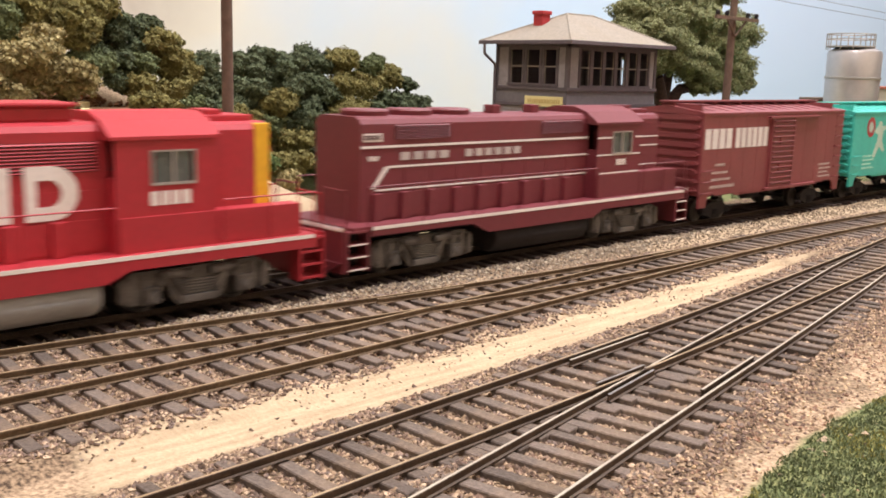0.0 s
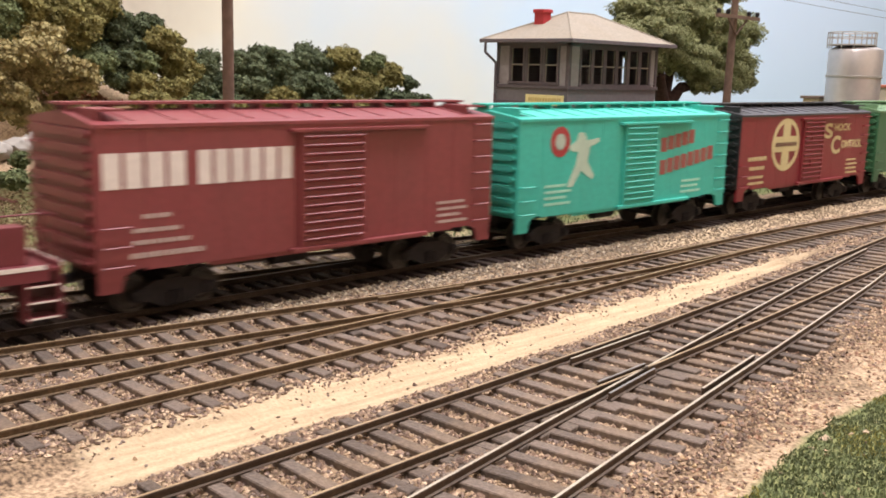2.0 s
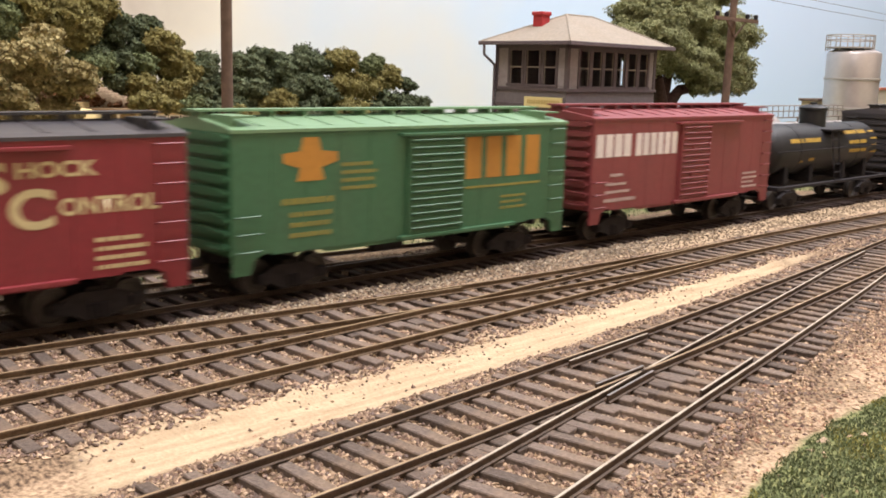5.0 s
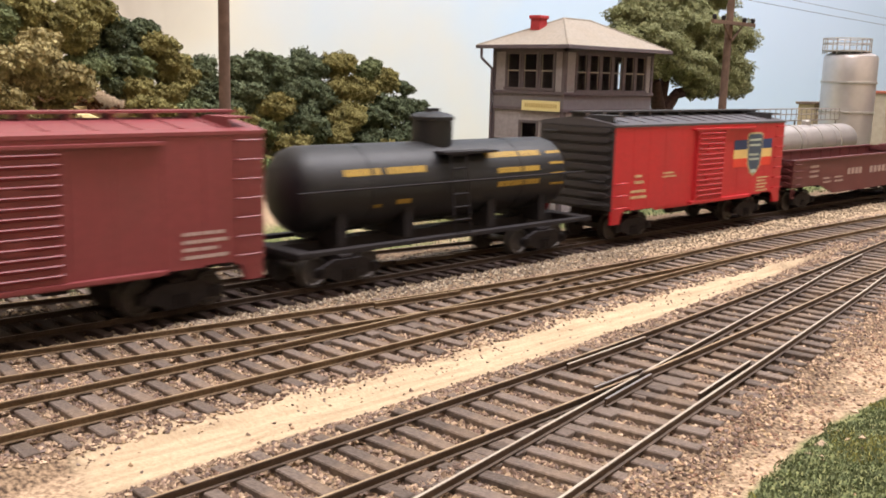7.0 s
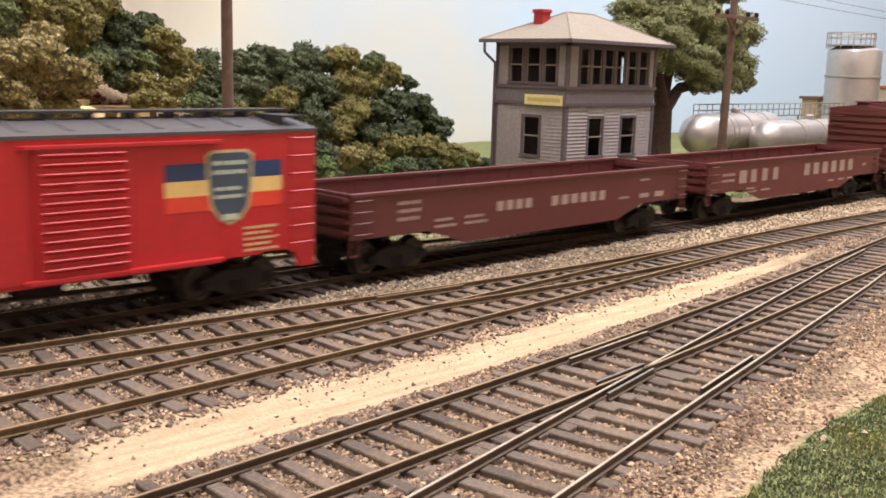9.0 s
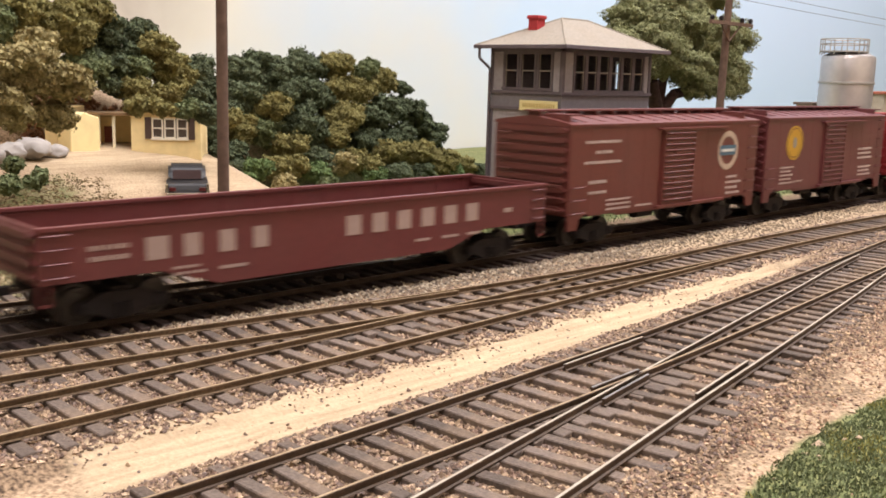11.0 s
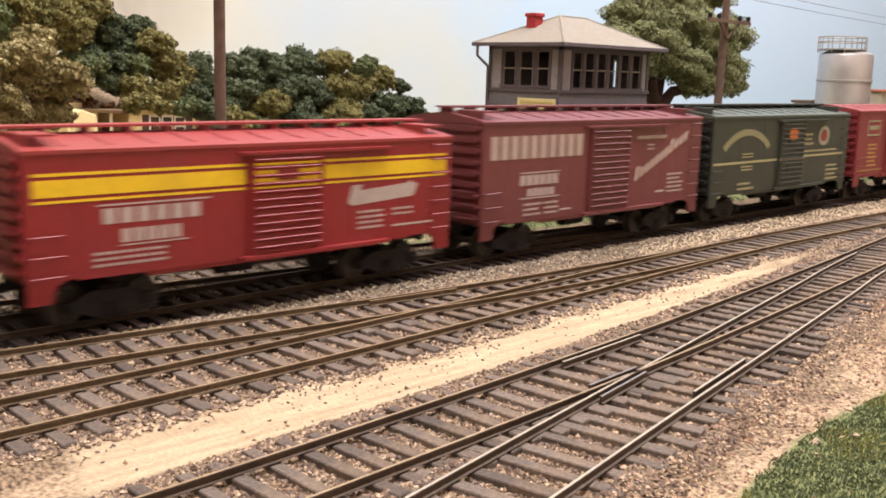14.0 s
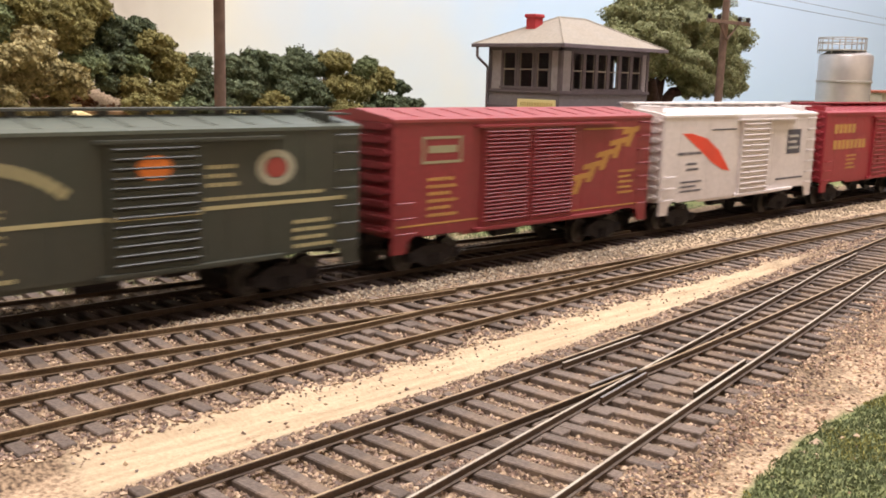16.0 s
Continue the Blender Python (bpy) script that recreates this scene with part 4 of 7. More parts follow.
# the tank car
def tank_car(x0, L):
    root = thing("tank_car", "black tank car with a dome and yellow lettering", "tank car", (x0, 0, 0), group="cars of the freight train")
    tank_m = material("black_tank_paint", "0f0f13", 0.5, vary=0.1, dirt="2a2624", dirt_amount=0.3)
    bm = new_bm()
    r, cz = 12.6, 27.2
    lathe(bm, [(0.5, 5.0), (5, 5.3), (9.5, 6.8), (11.8, 9), (r, 12), (r, 30), (r + 0.15, 30), (r + 0.15, 31), (r, 31), (r, 96), (r + 0.15, 96), (r + 0.15, 97), (r, 97), (r, L - 12), (11.8, L - 9), (9.5, L - 6.8), (5, L - 5.3), (0.5, L - 5)], (0, 0, cz), "x", 40)
    part("tank", bm, tank_m, root, smooth=True)
    bm = new_bm()
    lathe(bm, [(6.6, 36), (6.6, 46.5), (7.1, 46.6), (7.1, 47.6), (5.5, 48.6), (1, 49.4)], (L / 2 + 0.5, 0, 0), "z", 28)
    box(bm, L / 2 - 2, L / 2 + 3, -1, 1, 49.0, 50.2, 0.2)
    part("dome", bm, tank_m, root, smooth=True)
    bm = new_bm()
    box(bm, L / 2 - 6, L / 2 + 18, -W + 4.5, -W + 10, 36.4, 37.2, 0.1)
    box(bm, L / 2 - 6, L / 2 + 18, W - 10, W - 4.5, 36.4, 37.2, 0.1)
    part("dome_platform", bm, BLACK, root)
    bm = new_bm()
    for x in (L / 2 - 3.5, L / 2 + 3.5):
        tube(bm, (x, -W + 1.5, 11), (x, -W + 5, 37), 0.3, 6)
    for i in range(7):
        k = i / 6
        tube(bm, (L / 2 - 3.5, -W + 1.5 + 3.5 * k, 12 + 24 * k), (L / 2 + 3.5, -W + 1.5 + 3.5 * k, 12 + 24 * k), 0.28, 6)
    part("ladder", bm, BLACK, root)
    bm = new_bm()
    for s in (-1, 1):
        box(bm, 0, L, s * (W - 2) - 1.6, s * (W - 2) + 1.6, 10.6, 11.8, 0.1)
    for x in (0.0, L - 5):
        box(bm, x, x + 5, -W + 0.5, W - 0.5, 10.2, 12.0, 0.2)
    box(bm, 2, L - 2, -3, 3, 8, 12)
    for x in (20, 46, L - 46, L - 20):
        prism(bm, [(-11, 11.5), (-10.6, 22), (-6, 16), (6, 16), (10.6, 22), (11, 11.5)], "x", x - 1.8, x + 1.8)
    part("frame", bm, BLACK, root)
    bm = new_bm()
    for a, b in ((2, L - 2),):
        tube(bm, (a, -W + 3.2, 28), (b, -W + 3.2, 28), 0.3, 6)
    part("handrail", bm, BLACK, root)
    ym = ink("a58530")
    bm = new_bm()

    def on_shell(x0, x1, z0, z1):
        for a, za, b, zb in lines(x0, x1, z0, z1, 1, int(z0)):
            ya, yb = [-math.sqrt(max(0.1, r * r - (z - cz) ** 2)) for z in (za, zb)]
            prism(bm, [(ya - 0.12, za), (yb - 0.12, zb), (yb + 0.3, zb), (ya + 0.3, za)], "x", a, b)
    on_shell(20, 34, 30.4, 34.6)
    on_shell(36, 52, 30.4, 34.6)
    on_shell(30, 34, 21.0, 23.4)
    on_shell(40, 46, 21.4, 24.6)
    for z0 in (34.0, 29.0, 24.5):
        on_shell(80 + (z0 < 30) * 4, 107 - (z0 < 30) * 2, z0 - 0.6, z0 + 3.2)
    for k in range(4):
        on_shell(111, 118, 23.5 + 3.6 * k, 25.3 + 3.6 * k)
    part("lettering", bm, ym, root, "worn yellow lettering rows")["kind"] = "stuff"
    for x in (0.16 * L, 0.84 * L):
        truck(root, x)
    coupler(root, 1, -1)
    coupler(root, L - 1, 1)
    TRAIN.append((root, x0))


tank_car(998.0, 129.0)

c = boxcar(1138.2, 130.1, 44.0, "b6232b", roof="454246", end="322f31", label="bright red boxcar with black roof and a striped shield emblem", doors=((55.4, 77.0),), walkway="2c2b2d")
bars(c, ink("243a63"), [(86.0, 32.4, 119.2, 36.6)], name="emblem", label="dark blue stripe")
bars(c, ink("e3c27a"), [(86.0, 28.6, 119.2, 32.4)], name="emblem", label="pale yellow stripe")
bars(c, ink("d8402c"), [(86.0, 24.8, 119.2, 28.6)], name="emblem", label="orange-red stripe")
shape(c, ink("b9ae86"), [(97.0, 38.4), (98.9, 39.6), (108.7, 39.6), (110.6, 38.4), (110.2, 31), (109.4, 25.4), (106.8, 22.0), (103.8, 20.6), (100.8, 22.0), (98.2, 25.4), (97.4, 31)], lift=0.15, label="cream rim of the shield")
shape(c, ink("3f4d5e"), [(97.7, 38.0), (99.2, 38.9), (108.4, 38.9), (109.9, 38.0), (109.5, 31), (108.7, 25.8), (106.4, 22.7), (103.8, 21.5), (101.2, 22.7), (98.9, 25.8), (98.1, 31)], lift=0.22, label="slate blue shield emblem")
bars(c, ink("b9c4b4"), lines(99, 109, 33, 37.6, 2) + lines(99.5, 108, 27, 31, 2) + [(101.5, 22, 106, 23.5)], y=-W - 0.2, label="pale marks on the shield")
bars(c, CREAM, lines(14, 20.2, 21.5, 26.2, 2) + lines(11.7, 22.2, 15.8, 20.4, 2) + lines(32.9, 42.1, 23.2, 26.0, 2) + lines(107.8, 117.9, 12.9, 20.2, 5), label="small cream lettering")


FADED = ink("a48e86")


def gondola(x0, L, eave, colour, label, big):
    root = thing("gondola_car", label, "gondola car", (x0, 0, 0), group="cars of the freight train")
    m = paint(colour, 0.5)
    sill = 12.4
    for s in (-1, 1):
        bm = new_bm()
        y0, y1 = sorted((s * W, s * (W - 0.9)))
        belly = [(0.3, eave), (0.3, sill), (30, sill), (46, sill - 5.0), (L - 46, sill - 5.0), (L - 30, sill), (L - 0.3, sill), (L - 0.3, eave)]
        prism(bm, belly, "y", y0, y1)
        wall = part("side_wall", bm, m, root)
        y0, y1 = sorted((s * (W + 0.6), s * (W - 1.4)))
        one = new_bm()
        box(one, 0, L, y0, y1, eave - 0.9, eave + 0.1, 0.15)
        part("top_rail", one, m, wall)
        n = 14
        one = new_bm()
        y0, y1 = sorted((s * (W - 0.8), s * (W - 1.15)))
        box(one, -0.4, 0.4, y0, y1, sill, eave - 0.9)
        one = mesh_of("side_post", one, m)
        for i in range(n):
            part("side_post", one, None, wall, at=(6 + (L - 12) * i / (n - 1), 0, 0))
    for x, s in ((0.3, -1), (L - 0.3, 1)):
        bm = new_bm()
        box(bm, min(x, x - s * 0.9), max(x, x - s * 0.9), -W + 0.9, W - 0.9, sill, eave)
        panel = part("end_panel", bm, m, root)
        for q in (s, -s):
            xx = x if q == s else x - s * 0.9
            rm = new_bm()
            prism(rm, [(-W + 1, -0.2), (-W + 3, -0.9), (W - 3, -0.9), (W - 1, -0.2), (W - 1, 0.2), (W - 3, 0.9), (-W + 3, 0.9), (-W + 1, 0.2)], "x", xx, xx + q * 0.9)
            rm = mesh_of("end_rib", rm, m)
            for i in range(4):
                part("end_rib", rm, None, panel, at=(0, 0, sill + 1.8 + 3.1 * i))
    bm = new_bm()
    box(bm, 0.5, L - 0.5, -W + 1, W - 1, sill, sill + 0.8)
    part("floor_plate", bm, material("gondola_floor", "4a3230", 0.8, vary=0.3, grain=300, dirt="6a5242"), root)
    for i in range(4):
        part("grab_iron", rung(m, 6.0), None, root, at=(1.2, -W, sill + 1.5 + 3.2 * i))
        part("grab_iron", rung(m, 6.0), None, root, at=(L - 7.2, -W, sill + 1.5 + 3.2 * i))
    for x in (0.2, L - 3.2):
        bm = new_bm()
        box(bm, x, x + 3.0, -W, -W + 0.5, sill - 5.0, sill - 4.4)
        box(bm, x, x + 0.5, -W, -W + 0.5, sill - 5.0, sill)
        box(bm, x + 2.5, x + 3.0, -W, -W + 0.5, sill - 5.0, sill)
        part("step", bm, m, root)
    if big:
        bars(root, FADED, blocks(36, 66, 15.4, 21.0, 3, 0.55) + blocks(26, 32, 15.4, 21.0, 1, 0), label="spaced white block marks")
        bars(root, FADED, blocks(86.5, 144, 15.6, 21.2, 6, 0.45), label="spaced white block marks")
        bars(root, FADED, lines(12, 22, 16, 21, 2) + lines(33, 42, 10.5, 13.5, 2) + [(46, 11, 54, 11.8), (113, 11.2, 119, 12), (124, 11.2, 131, 12), (135, 11.2, 141, 12), (152, 17.0, 156, 18.4)], label="small white lettering")
    else:
        bars(root, FADED, lines(18, 27, 15.8, 23, 3) + lines(33, 42, 12.5, 16.4, 2) + lines(46, 56, 12.5, 16.4, 2), label="small white lettering")
        bars(root, FADED, blocks(60.5, 79, 16.0, 19.2, 4, 0.34) + blocks(88, 120, 15.6, 19.0, 6, 0.36), label="white block marks")
        bars(root, FADED, [(127, 15, 133, 15.8), (140, 14.6, 146, 16.2), (150, 14.4, 156, 16.4), (140, 21.0, 146, 21.8)], label="small white marks")
    bm = new_bm()
    box(bm, 2, L - 2, -2.6, 2.6, sill - 3.6, sill + 0.2)
    for i in range(9):
        x = 14 + (L - 28) * i / 8
        box(bm, x - 0.6, x + 0.6, -W + 1.2, W - 1.2, sill - 1.4, sill + 0.2)
    part("underframe", bm, SOOT, root)
    for x in (22, L - 22):
        truck(root, x)
    coupler(root, 1, -1)
    coupler(root, L - 1, 1)
    TRAIN.append((root, x0))


gondola(1280.3, 172.1, 25.5, "5f2c2c", "empty mineral red gondola with small white lettering", False)
gondola(1468.5, 173.0, 25.3, "642e2e", "empty mineral red gondola with spaced white marks", True)

c = boxcar(1654.0, 132.0, 44.7, "65312c", label="oxide red boxcar with a white ring emblem and blue band", doors=((57.0, 80.0),))
disc(c, ink("b39e8c"), 107.2, 32.6, 8.2, 8.2, 0.72, label="pale ring emblem")
bars(c, ink("4c6678"), [(100.4, 30.6, 113.6, 34.8)], y=-W - 0.08, name="emblem", label="blue band across the ring")
bars(c, ink("dfe0da"), lines(102, 112, 31.4, 34.0, 1), y=-W - 0.15, label="pale marks on the band")
bars(c, WHITE, lines(8.5, 30.3, 37.6, 39.8, 1) + lines(14.9, 24.6, 33.8, 36.2, 1) + lines(8.4, 30.2, 30.2, 32.5, 1), label="rows of pale lettering")
bars(c, WHITE, lines(11.4, 22, 23, 25.5, 1) + lines(11.4, 22, 19.3, 21.6, 1) + lines(22.5, 37.5, 12.9, 18, 3) + lines(41.4, 51.9, 13, 14.6, 1) + lines(107.3, 119.6, 13.2, 22.4, 4), label="small pale data lettering")

c = boxcar(1795.2, 130.3, 45.4, "612f30", label="maroon boxcar with a round yellow emblem", doors=((57.0, 80.5),))
disc(c, ink("b98e26"), 27.0, 34.0, 8.4, 8.0, label="round yellow emblem")
disc(c, ink("5a4426"), 27.0, 34.0, 7.4, 7.0, 0.94, lift=0.16, label="thin dark ring")
disc(c, ink("8a8478"), 27.0, 34.0, 1.8, 2.6, lift=0.2, label="grey disc in the emblem")
bars(c, WHITE, lines(15, 28, 14.6, 23.6, 5) + lines(30, 38, 15, 16.4, 1), label="rows of pale data lettering")
bars(c, WHITE, lines(99.1, 116.6, 23, 30, 3) + lines(101, 117, 14.3, 20.4, 3), label="rows of pale lettering")

c = boxcar(1938.9, 129.5, 41.4, "8c2529", roof="963836", label="red boxcar with a broad yellow band along its side", doors=((57.0, 80.0),), ribs=12)
YEL = ink("ecc21e")
for a, b in ((2.2, 56.0), (81.0, 127.5)):
    bars(c, YEL, [(a, 31.4, b, 35.2), (a, 36.0, b, 36.7), (a, 30.0, b, 30.6)], name="stripe", label="bright yellow band")
bars(c, YEL, [(57.4, 31.4, 79.6, 35.2), (57.4, 36.0, 79.6, 36.7), (57.4, 30.0, 79.6, 30.6)], y=-W - 0.85, name="stripe", label="bright yellow band on the door")
bars(c, WHITE, blocks(18, 44, 24.4, 28.0, 6) + [(16.7, 28.6, 45.7, 29.0)] + blocks(22.4, 38.4, 19.8, 23.0, 5) + [(22, 19.0, 39.5, 19.3)] + lines(15.4, 34, 14.2, 18.4, 3), label="pale block marks and small lettering")
shape(c, WHITE, [(89.5, 24.2), (91, 29.0), (94.5, 29.0), (94, 27.4), (112, 28.6), (112, 29.4), (116, 28), (114, 24.6), (91, 23.2)], label="pale slanting brush shape")
bars(c, WHITE, lines(93, 103, 15.9, 22, 4) + lines(106, 114, 19, 22, 2) + [(106, 16, 122, 16.6)], label="small pale lettering")

c = boxcar(2082.7, 130.0, 45.4, "71383a", label="mineral red boxcar with tall pale lettering and a diagonal script", doors=((55.6, 79.5),))
bars(c, ink("b5a096"), blocks(3.8, 52.6, 33.4, 41.0, 10, 0.28), label="tall pale block marks")
bars(c, WHITE, [(18.6, 28.4, 39, 28.8)] + blocks(18.6, 39, 24.4, 27.8, 6) + blocks(22.5, 37, 20.6, 23.2, 5) + [(18.6, 19.8, 39, 20.2)] + lines(20.8, 30, 13.6, 18.8, 3) + lines(32, 39, 13.6, 18.8, 3) + [(40, 14.6, 46, 15.2)], label="small pale lettering")
bm = new_bm()
for i in range(11):
    x = 84.5 + 3.25 * i
    z = 22.0 + 1.42 * i
    h = 5.2 if i in (0, 7) else 3.6
    prism(bm, [(x, z), (x + 1.9, z + 0.9), (x + 2.9, z + h + 0.9), (x + 1.0, z + h)], "y", -W - 0.1, -W + 0.05)
part("lettering", bm, ink("c4b2a6"), c, "slanting pale script marks")
bars(c, WHITE, lines(85.3, 104.3, 37.4, 40.2, 1) + lines(92, 97, 33.5, 36.6, 2) + lines(107, 118, 16.2, 24.6, 5) + [(99, 17, 105, 17.8)], label="small pale lettering")

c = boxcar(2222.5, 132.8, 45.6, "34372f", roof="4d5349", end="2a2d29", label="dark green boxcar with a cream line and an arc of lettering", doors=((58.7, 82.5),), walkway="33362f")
LINE = ink("a69d74")
bars(c, LINE, [(1.9, 25.2, 58.0, 26.2), (83.0, 25.8, 127.5, 26.8)], name="stripe", label="thin cream line")
bars(c, LINE, [(58.9, 25.2, 82.3, 26.2)], y=-W - 1.0, name="stripe", label="thin cream line on the door")
bm = new_bm()
for i in range(17):
    a = radians(126.7 - 4.59 * i)
    for r0, r1 in ((30.2, 33.0),):
        cx, cz = 29.5, 7.2
        w = radians(1.9)
        prism(bm, [(cx + r0 * math.cos(a + w), cz + r0 * math.sin(a + w)), (cx + r0 * math.cos(a - w), cz + r0 * math.sin(a - w)), (cx + r1 * math.cos(a - w), cz + r1 * math.sin(a - w)), (cx + r1 * math.cos(a + w), cz + r1 * math.sin(a + w))], "y", -W - 0.1, -W + 0.05)
part("lettering", bm, ink("958e68"), c, "arc of pale block marks")
bars(c, LINE, lines(25.5, 35.5, 27.4, 30, 2) + lines(25.5, 35.5, 21.7, 24.6, 2) + lines(23.4, 37.1, 13, 17.4, 2), label="small cream lettering")
disc(c, ink("d8772a"), 70.0, 37.2, 4.4, 3.0, y=-W - 1.3, label="orange patch on the door")
disc(c, ink("97937e"), 104.9, 35.6, 6.0, 4.7, 0.6, label="pale ring emblem")
disc(c, ink("8e3a32"), 104.9, 35.6, 3.3, 2.6, label="red disc in the emblem")
bars(c, LINE, lines(81.3 + 3, 91.5 + 2, 31, 37.7, 3) + lines(84, 120.3, 27.6, 29.6, 1) + lines(110.2, 124, 13, 21.8, 4), label="small cream lettering")

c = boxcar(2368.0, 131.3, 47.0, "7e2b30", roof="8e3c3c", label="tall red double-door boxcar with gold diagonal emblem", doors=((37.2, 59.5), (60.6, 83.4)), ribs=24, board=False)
bars(c, ink("8f8a6c"), [(11.4, 34, 12.2, 42.2), (27.5, 34, 28.3, 42.2), (12.2, 41.4, 27.5, 42.2), (12.2, 34, 27.5, 34.8), (14, 37.2, 26, 39.4)], label="pale framed panel of lettering")
bars(c, GOLD, lines(14.1, 26.8, 17.2, 30.4, 6), label="rows of gold lettering")
for i in range(5):
    x, z = 84 + 7.6 * i, 20 + 4.0 * i
    shape(c, ink("a87a3a"), [(x, z), (x + 3.2, z), (x + 6.8, z + 6.4), (x + 3.4, z + 6.4)], label="gold brush stroke")
    shape(c, ink("a87a3a"), [(x - 2, z + 4.4), (x + 8.5, z + 5.6), (x + 9.2, z + 7.6), (x - 1.2, z + 6.2)], lift=0.14, label="gold brush stroke")
bars(c, GOLD, lines(112, 121, 18, 28, 5) + [(2, 15.4, 36, 15.9), (90, 42.6, 118, 43.2), (84, 14.0, 126, 14.4)], label="small gold lettering and thin lines")

c = boxcar(2508.5, 132.0, 46.8, "cfc5c1", roof="dcd4d0", label="cream-white boxcar with an orange leaf-shaped emblem", doors=((59.6, 85.0),))
shape(c, ink("d5442a"), [(13.5, 39.8), (20, 39.8), (32, 37.5), (43, 32), (49, 26.5), (52.5, 23), (46, 24), (37, 27.5), (28, 32.5), (20, 36.5)], label="orange-red leaf-shaped emblem")
INK = ink("4a4850")
bars(c, INK, lines(10.5, 28.4, 30.4, 33, 1) + lines(17.8, 27, 24, 28.5, 2) + lines(14, 30, 15.4, 21, 3) + [(36, 40.6, 56, 41.2)], label="small dark lettering")
bars(c, INK, [(103.5, 28.4, 117, 39.7)], name="emblem", label="dark grey square emblem")
bars(c, ink("b9b4ac"), lines(105.5, 115, 30, 38, 3), y=-W - 0.16, label="pale marks on the emblem")
bars(c, INK, lines(95, 122, 16, 18, 1), label="small dark lettering")

c = boxcar(2652.0, 131.0, 46.7, "8e2730", label="red boxcar with gold lettering", doors=((57.0, 80.0),))
bars(c, GOLD, blocks(10, 36, 36.6, 41.2, 5) + blocks(10, 50, 28.6, 33.2, 8) + lines(27, 39, 17.8, 26, 4), label="gold block marks and lettering")


# ---- locomotives ----
# opaque cab glazing, the reflection painted in as grey
REFLECT_GREY = material("grey_reflection_glazing", "5e605e", 0.25, vary=0.1, dirt="3c3a38", dirt_amount=0.5)


def locomotive(x0, L, colour, label, old):
    """A high-nosed road switcher, long hood to the left, cab and short hood to the right. x0: its left end."""
    # dark: the hood colour deepened to stand for shade behind the slats
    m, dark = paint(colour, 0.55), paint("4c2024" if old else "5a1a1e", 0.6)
    root = thing("locomotive", label, "locomotive", (x0, 0, 0), group="locomotives of the freight train")
    H, C = 10.6, 15.2
    cab0, cab1, nose = L - 60.0, L - 33.5, L - 15.0
    bm = new_bm()
    for s in (-1, 1):
        y0, y1 = sorted((s * W, s * (W - 1.2)))
        prism(bm, [(11, 16.2), (11, 13.4), (52, 13.4), (60, 10.0), (L - 64, 10.0), (L - 58, 12.6), (L - 4, 12.6), (L - 4, 16.2)], "y", y0, y1)
    box(bm, 4, L - 4, -W + 0.5, W - 0.5, 15.2, 16.3, 0.1)
    part("frame", bm, m, root)
    stripe = ink("e6dcd4")
    bars(root, stripe, [(11, 15.2, L - 5, 16.2)], name="stripe", label="white line along the frame edge")
    bm = new_bm()
    prism(bm, [(-H, 16.3), (-H, 44.9), (-H + 0.9, 46.3), (-H + 2.6, 47.0), (H - 2.6, 47.0), (H - 0.9, 46.3), (H, 44.9), (H, 16.3)], "x", 12.0, cab0)
    hood = part("long_hood", bm, m, root)
    for i in range(9):
        a = 18 + i * 11.0
        rib = new_bm()
        box(rib, a - 1.7, a + 1.7, -H - 1.5, -H + 0.1, 16.3, 24.6, 0.3)
        part("hood_rib", rib, m, hood)
        for z0, z1, k in ((17.0, 24.4, 0.22), (26.6, 31.4, 0.14)):
            one = new_bm()
            box(one, a, a + 10.2, -H - k, -H + 0.1, z0, z1, 0.06)
            part("hood_door", one, m, hood)
    bm = new_bm()
    prism(bm, [(-H, 16.3), (-H, 44.4), (-H + 0.9, 45.8), (-H + 2.6, 46.4), (H - 2.6, 46.4), (H - 0.9, 45.8), (H, 44.4), (H, 16.3)], "x", cab1, nose)
    box(bm, cab1, L - 8, -C - 0.5, -H + 0.1, 16.3, 24.8, 0.2)
    box(bm, cab0 + 0.5, cab1, -C - 0.5, -C - 0.05, 16.3, 24.8, 0.15)
    part("short_hood", bm, m, root)
    # cab with real window openings
    bm, walls = new_bm(), []
    w0, w1, s0, s1 = cab0 + 9.5, cab0 + 20.5, 32.6, 40.0
    for s in (-1, 1):
        y0, y1 = sorted((s * C, s * (C - 0.7)))
        for b in ((cab0, w0, 16.3, 43.4), (w1, cab1, 16.3, 43.4), (w0, w1, 16.3, s0), (w0, w1, s1, 43.4)):
            walls.append((b[0], b[1], y0, y1, b[2], b[3]))
    for x in (cab0, cab1 - 0.7):
        walls.append((x, x + 0.7, -C + 0.7, C - 0.7, 16.3, 34))
        walls.append((x, x + 0.7, -H, H, 34, 46))
        for s in (-1, 1):
            y0, y1 = sorted((s * C, s * (C - 1.0)))
            walls.append((x, x + 0.7, y0, y1, 34, 43.4))
    box(bm, cab0 + 0.7, cab1 - 0.7, -C + 0.7, C - 0.7, 16.3, 17.3)
    cab = part("cab", bm, m, root)
    for b in walls:
        one = new_bm()
        box(one, *b)
        part("cab_wall", one, m, cab)
    bm = new_bm()
    prism(bm, [(-C - 0.5, 43.0), (-C - 0.5, 43.8), (-C + 4.5, 47.4), (-5, 49.2), (5, 49.2), (C - 4.5, 47.4), (C + 0.5, 43.8), (C + 0.5, 43.0)], "x", cab0 - 1.2, cab1 + 1.0)
    part("cab_roof", bm, paint("6c2a30" if old else "a8242c", 0.7), root)
    bm = new_bm()
    box(bm, w0, w1, C - 0.4, C - 0.2, s0, s1)
    part("window_pane", bm, REFLECT_GREY, cab)
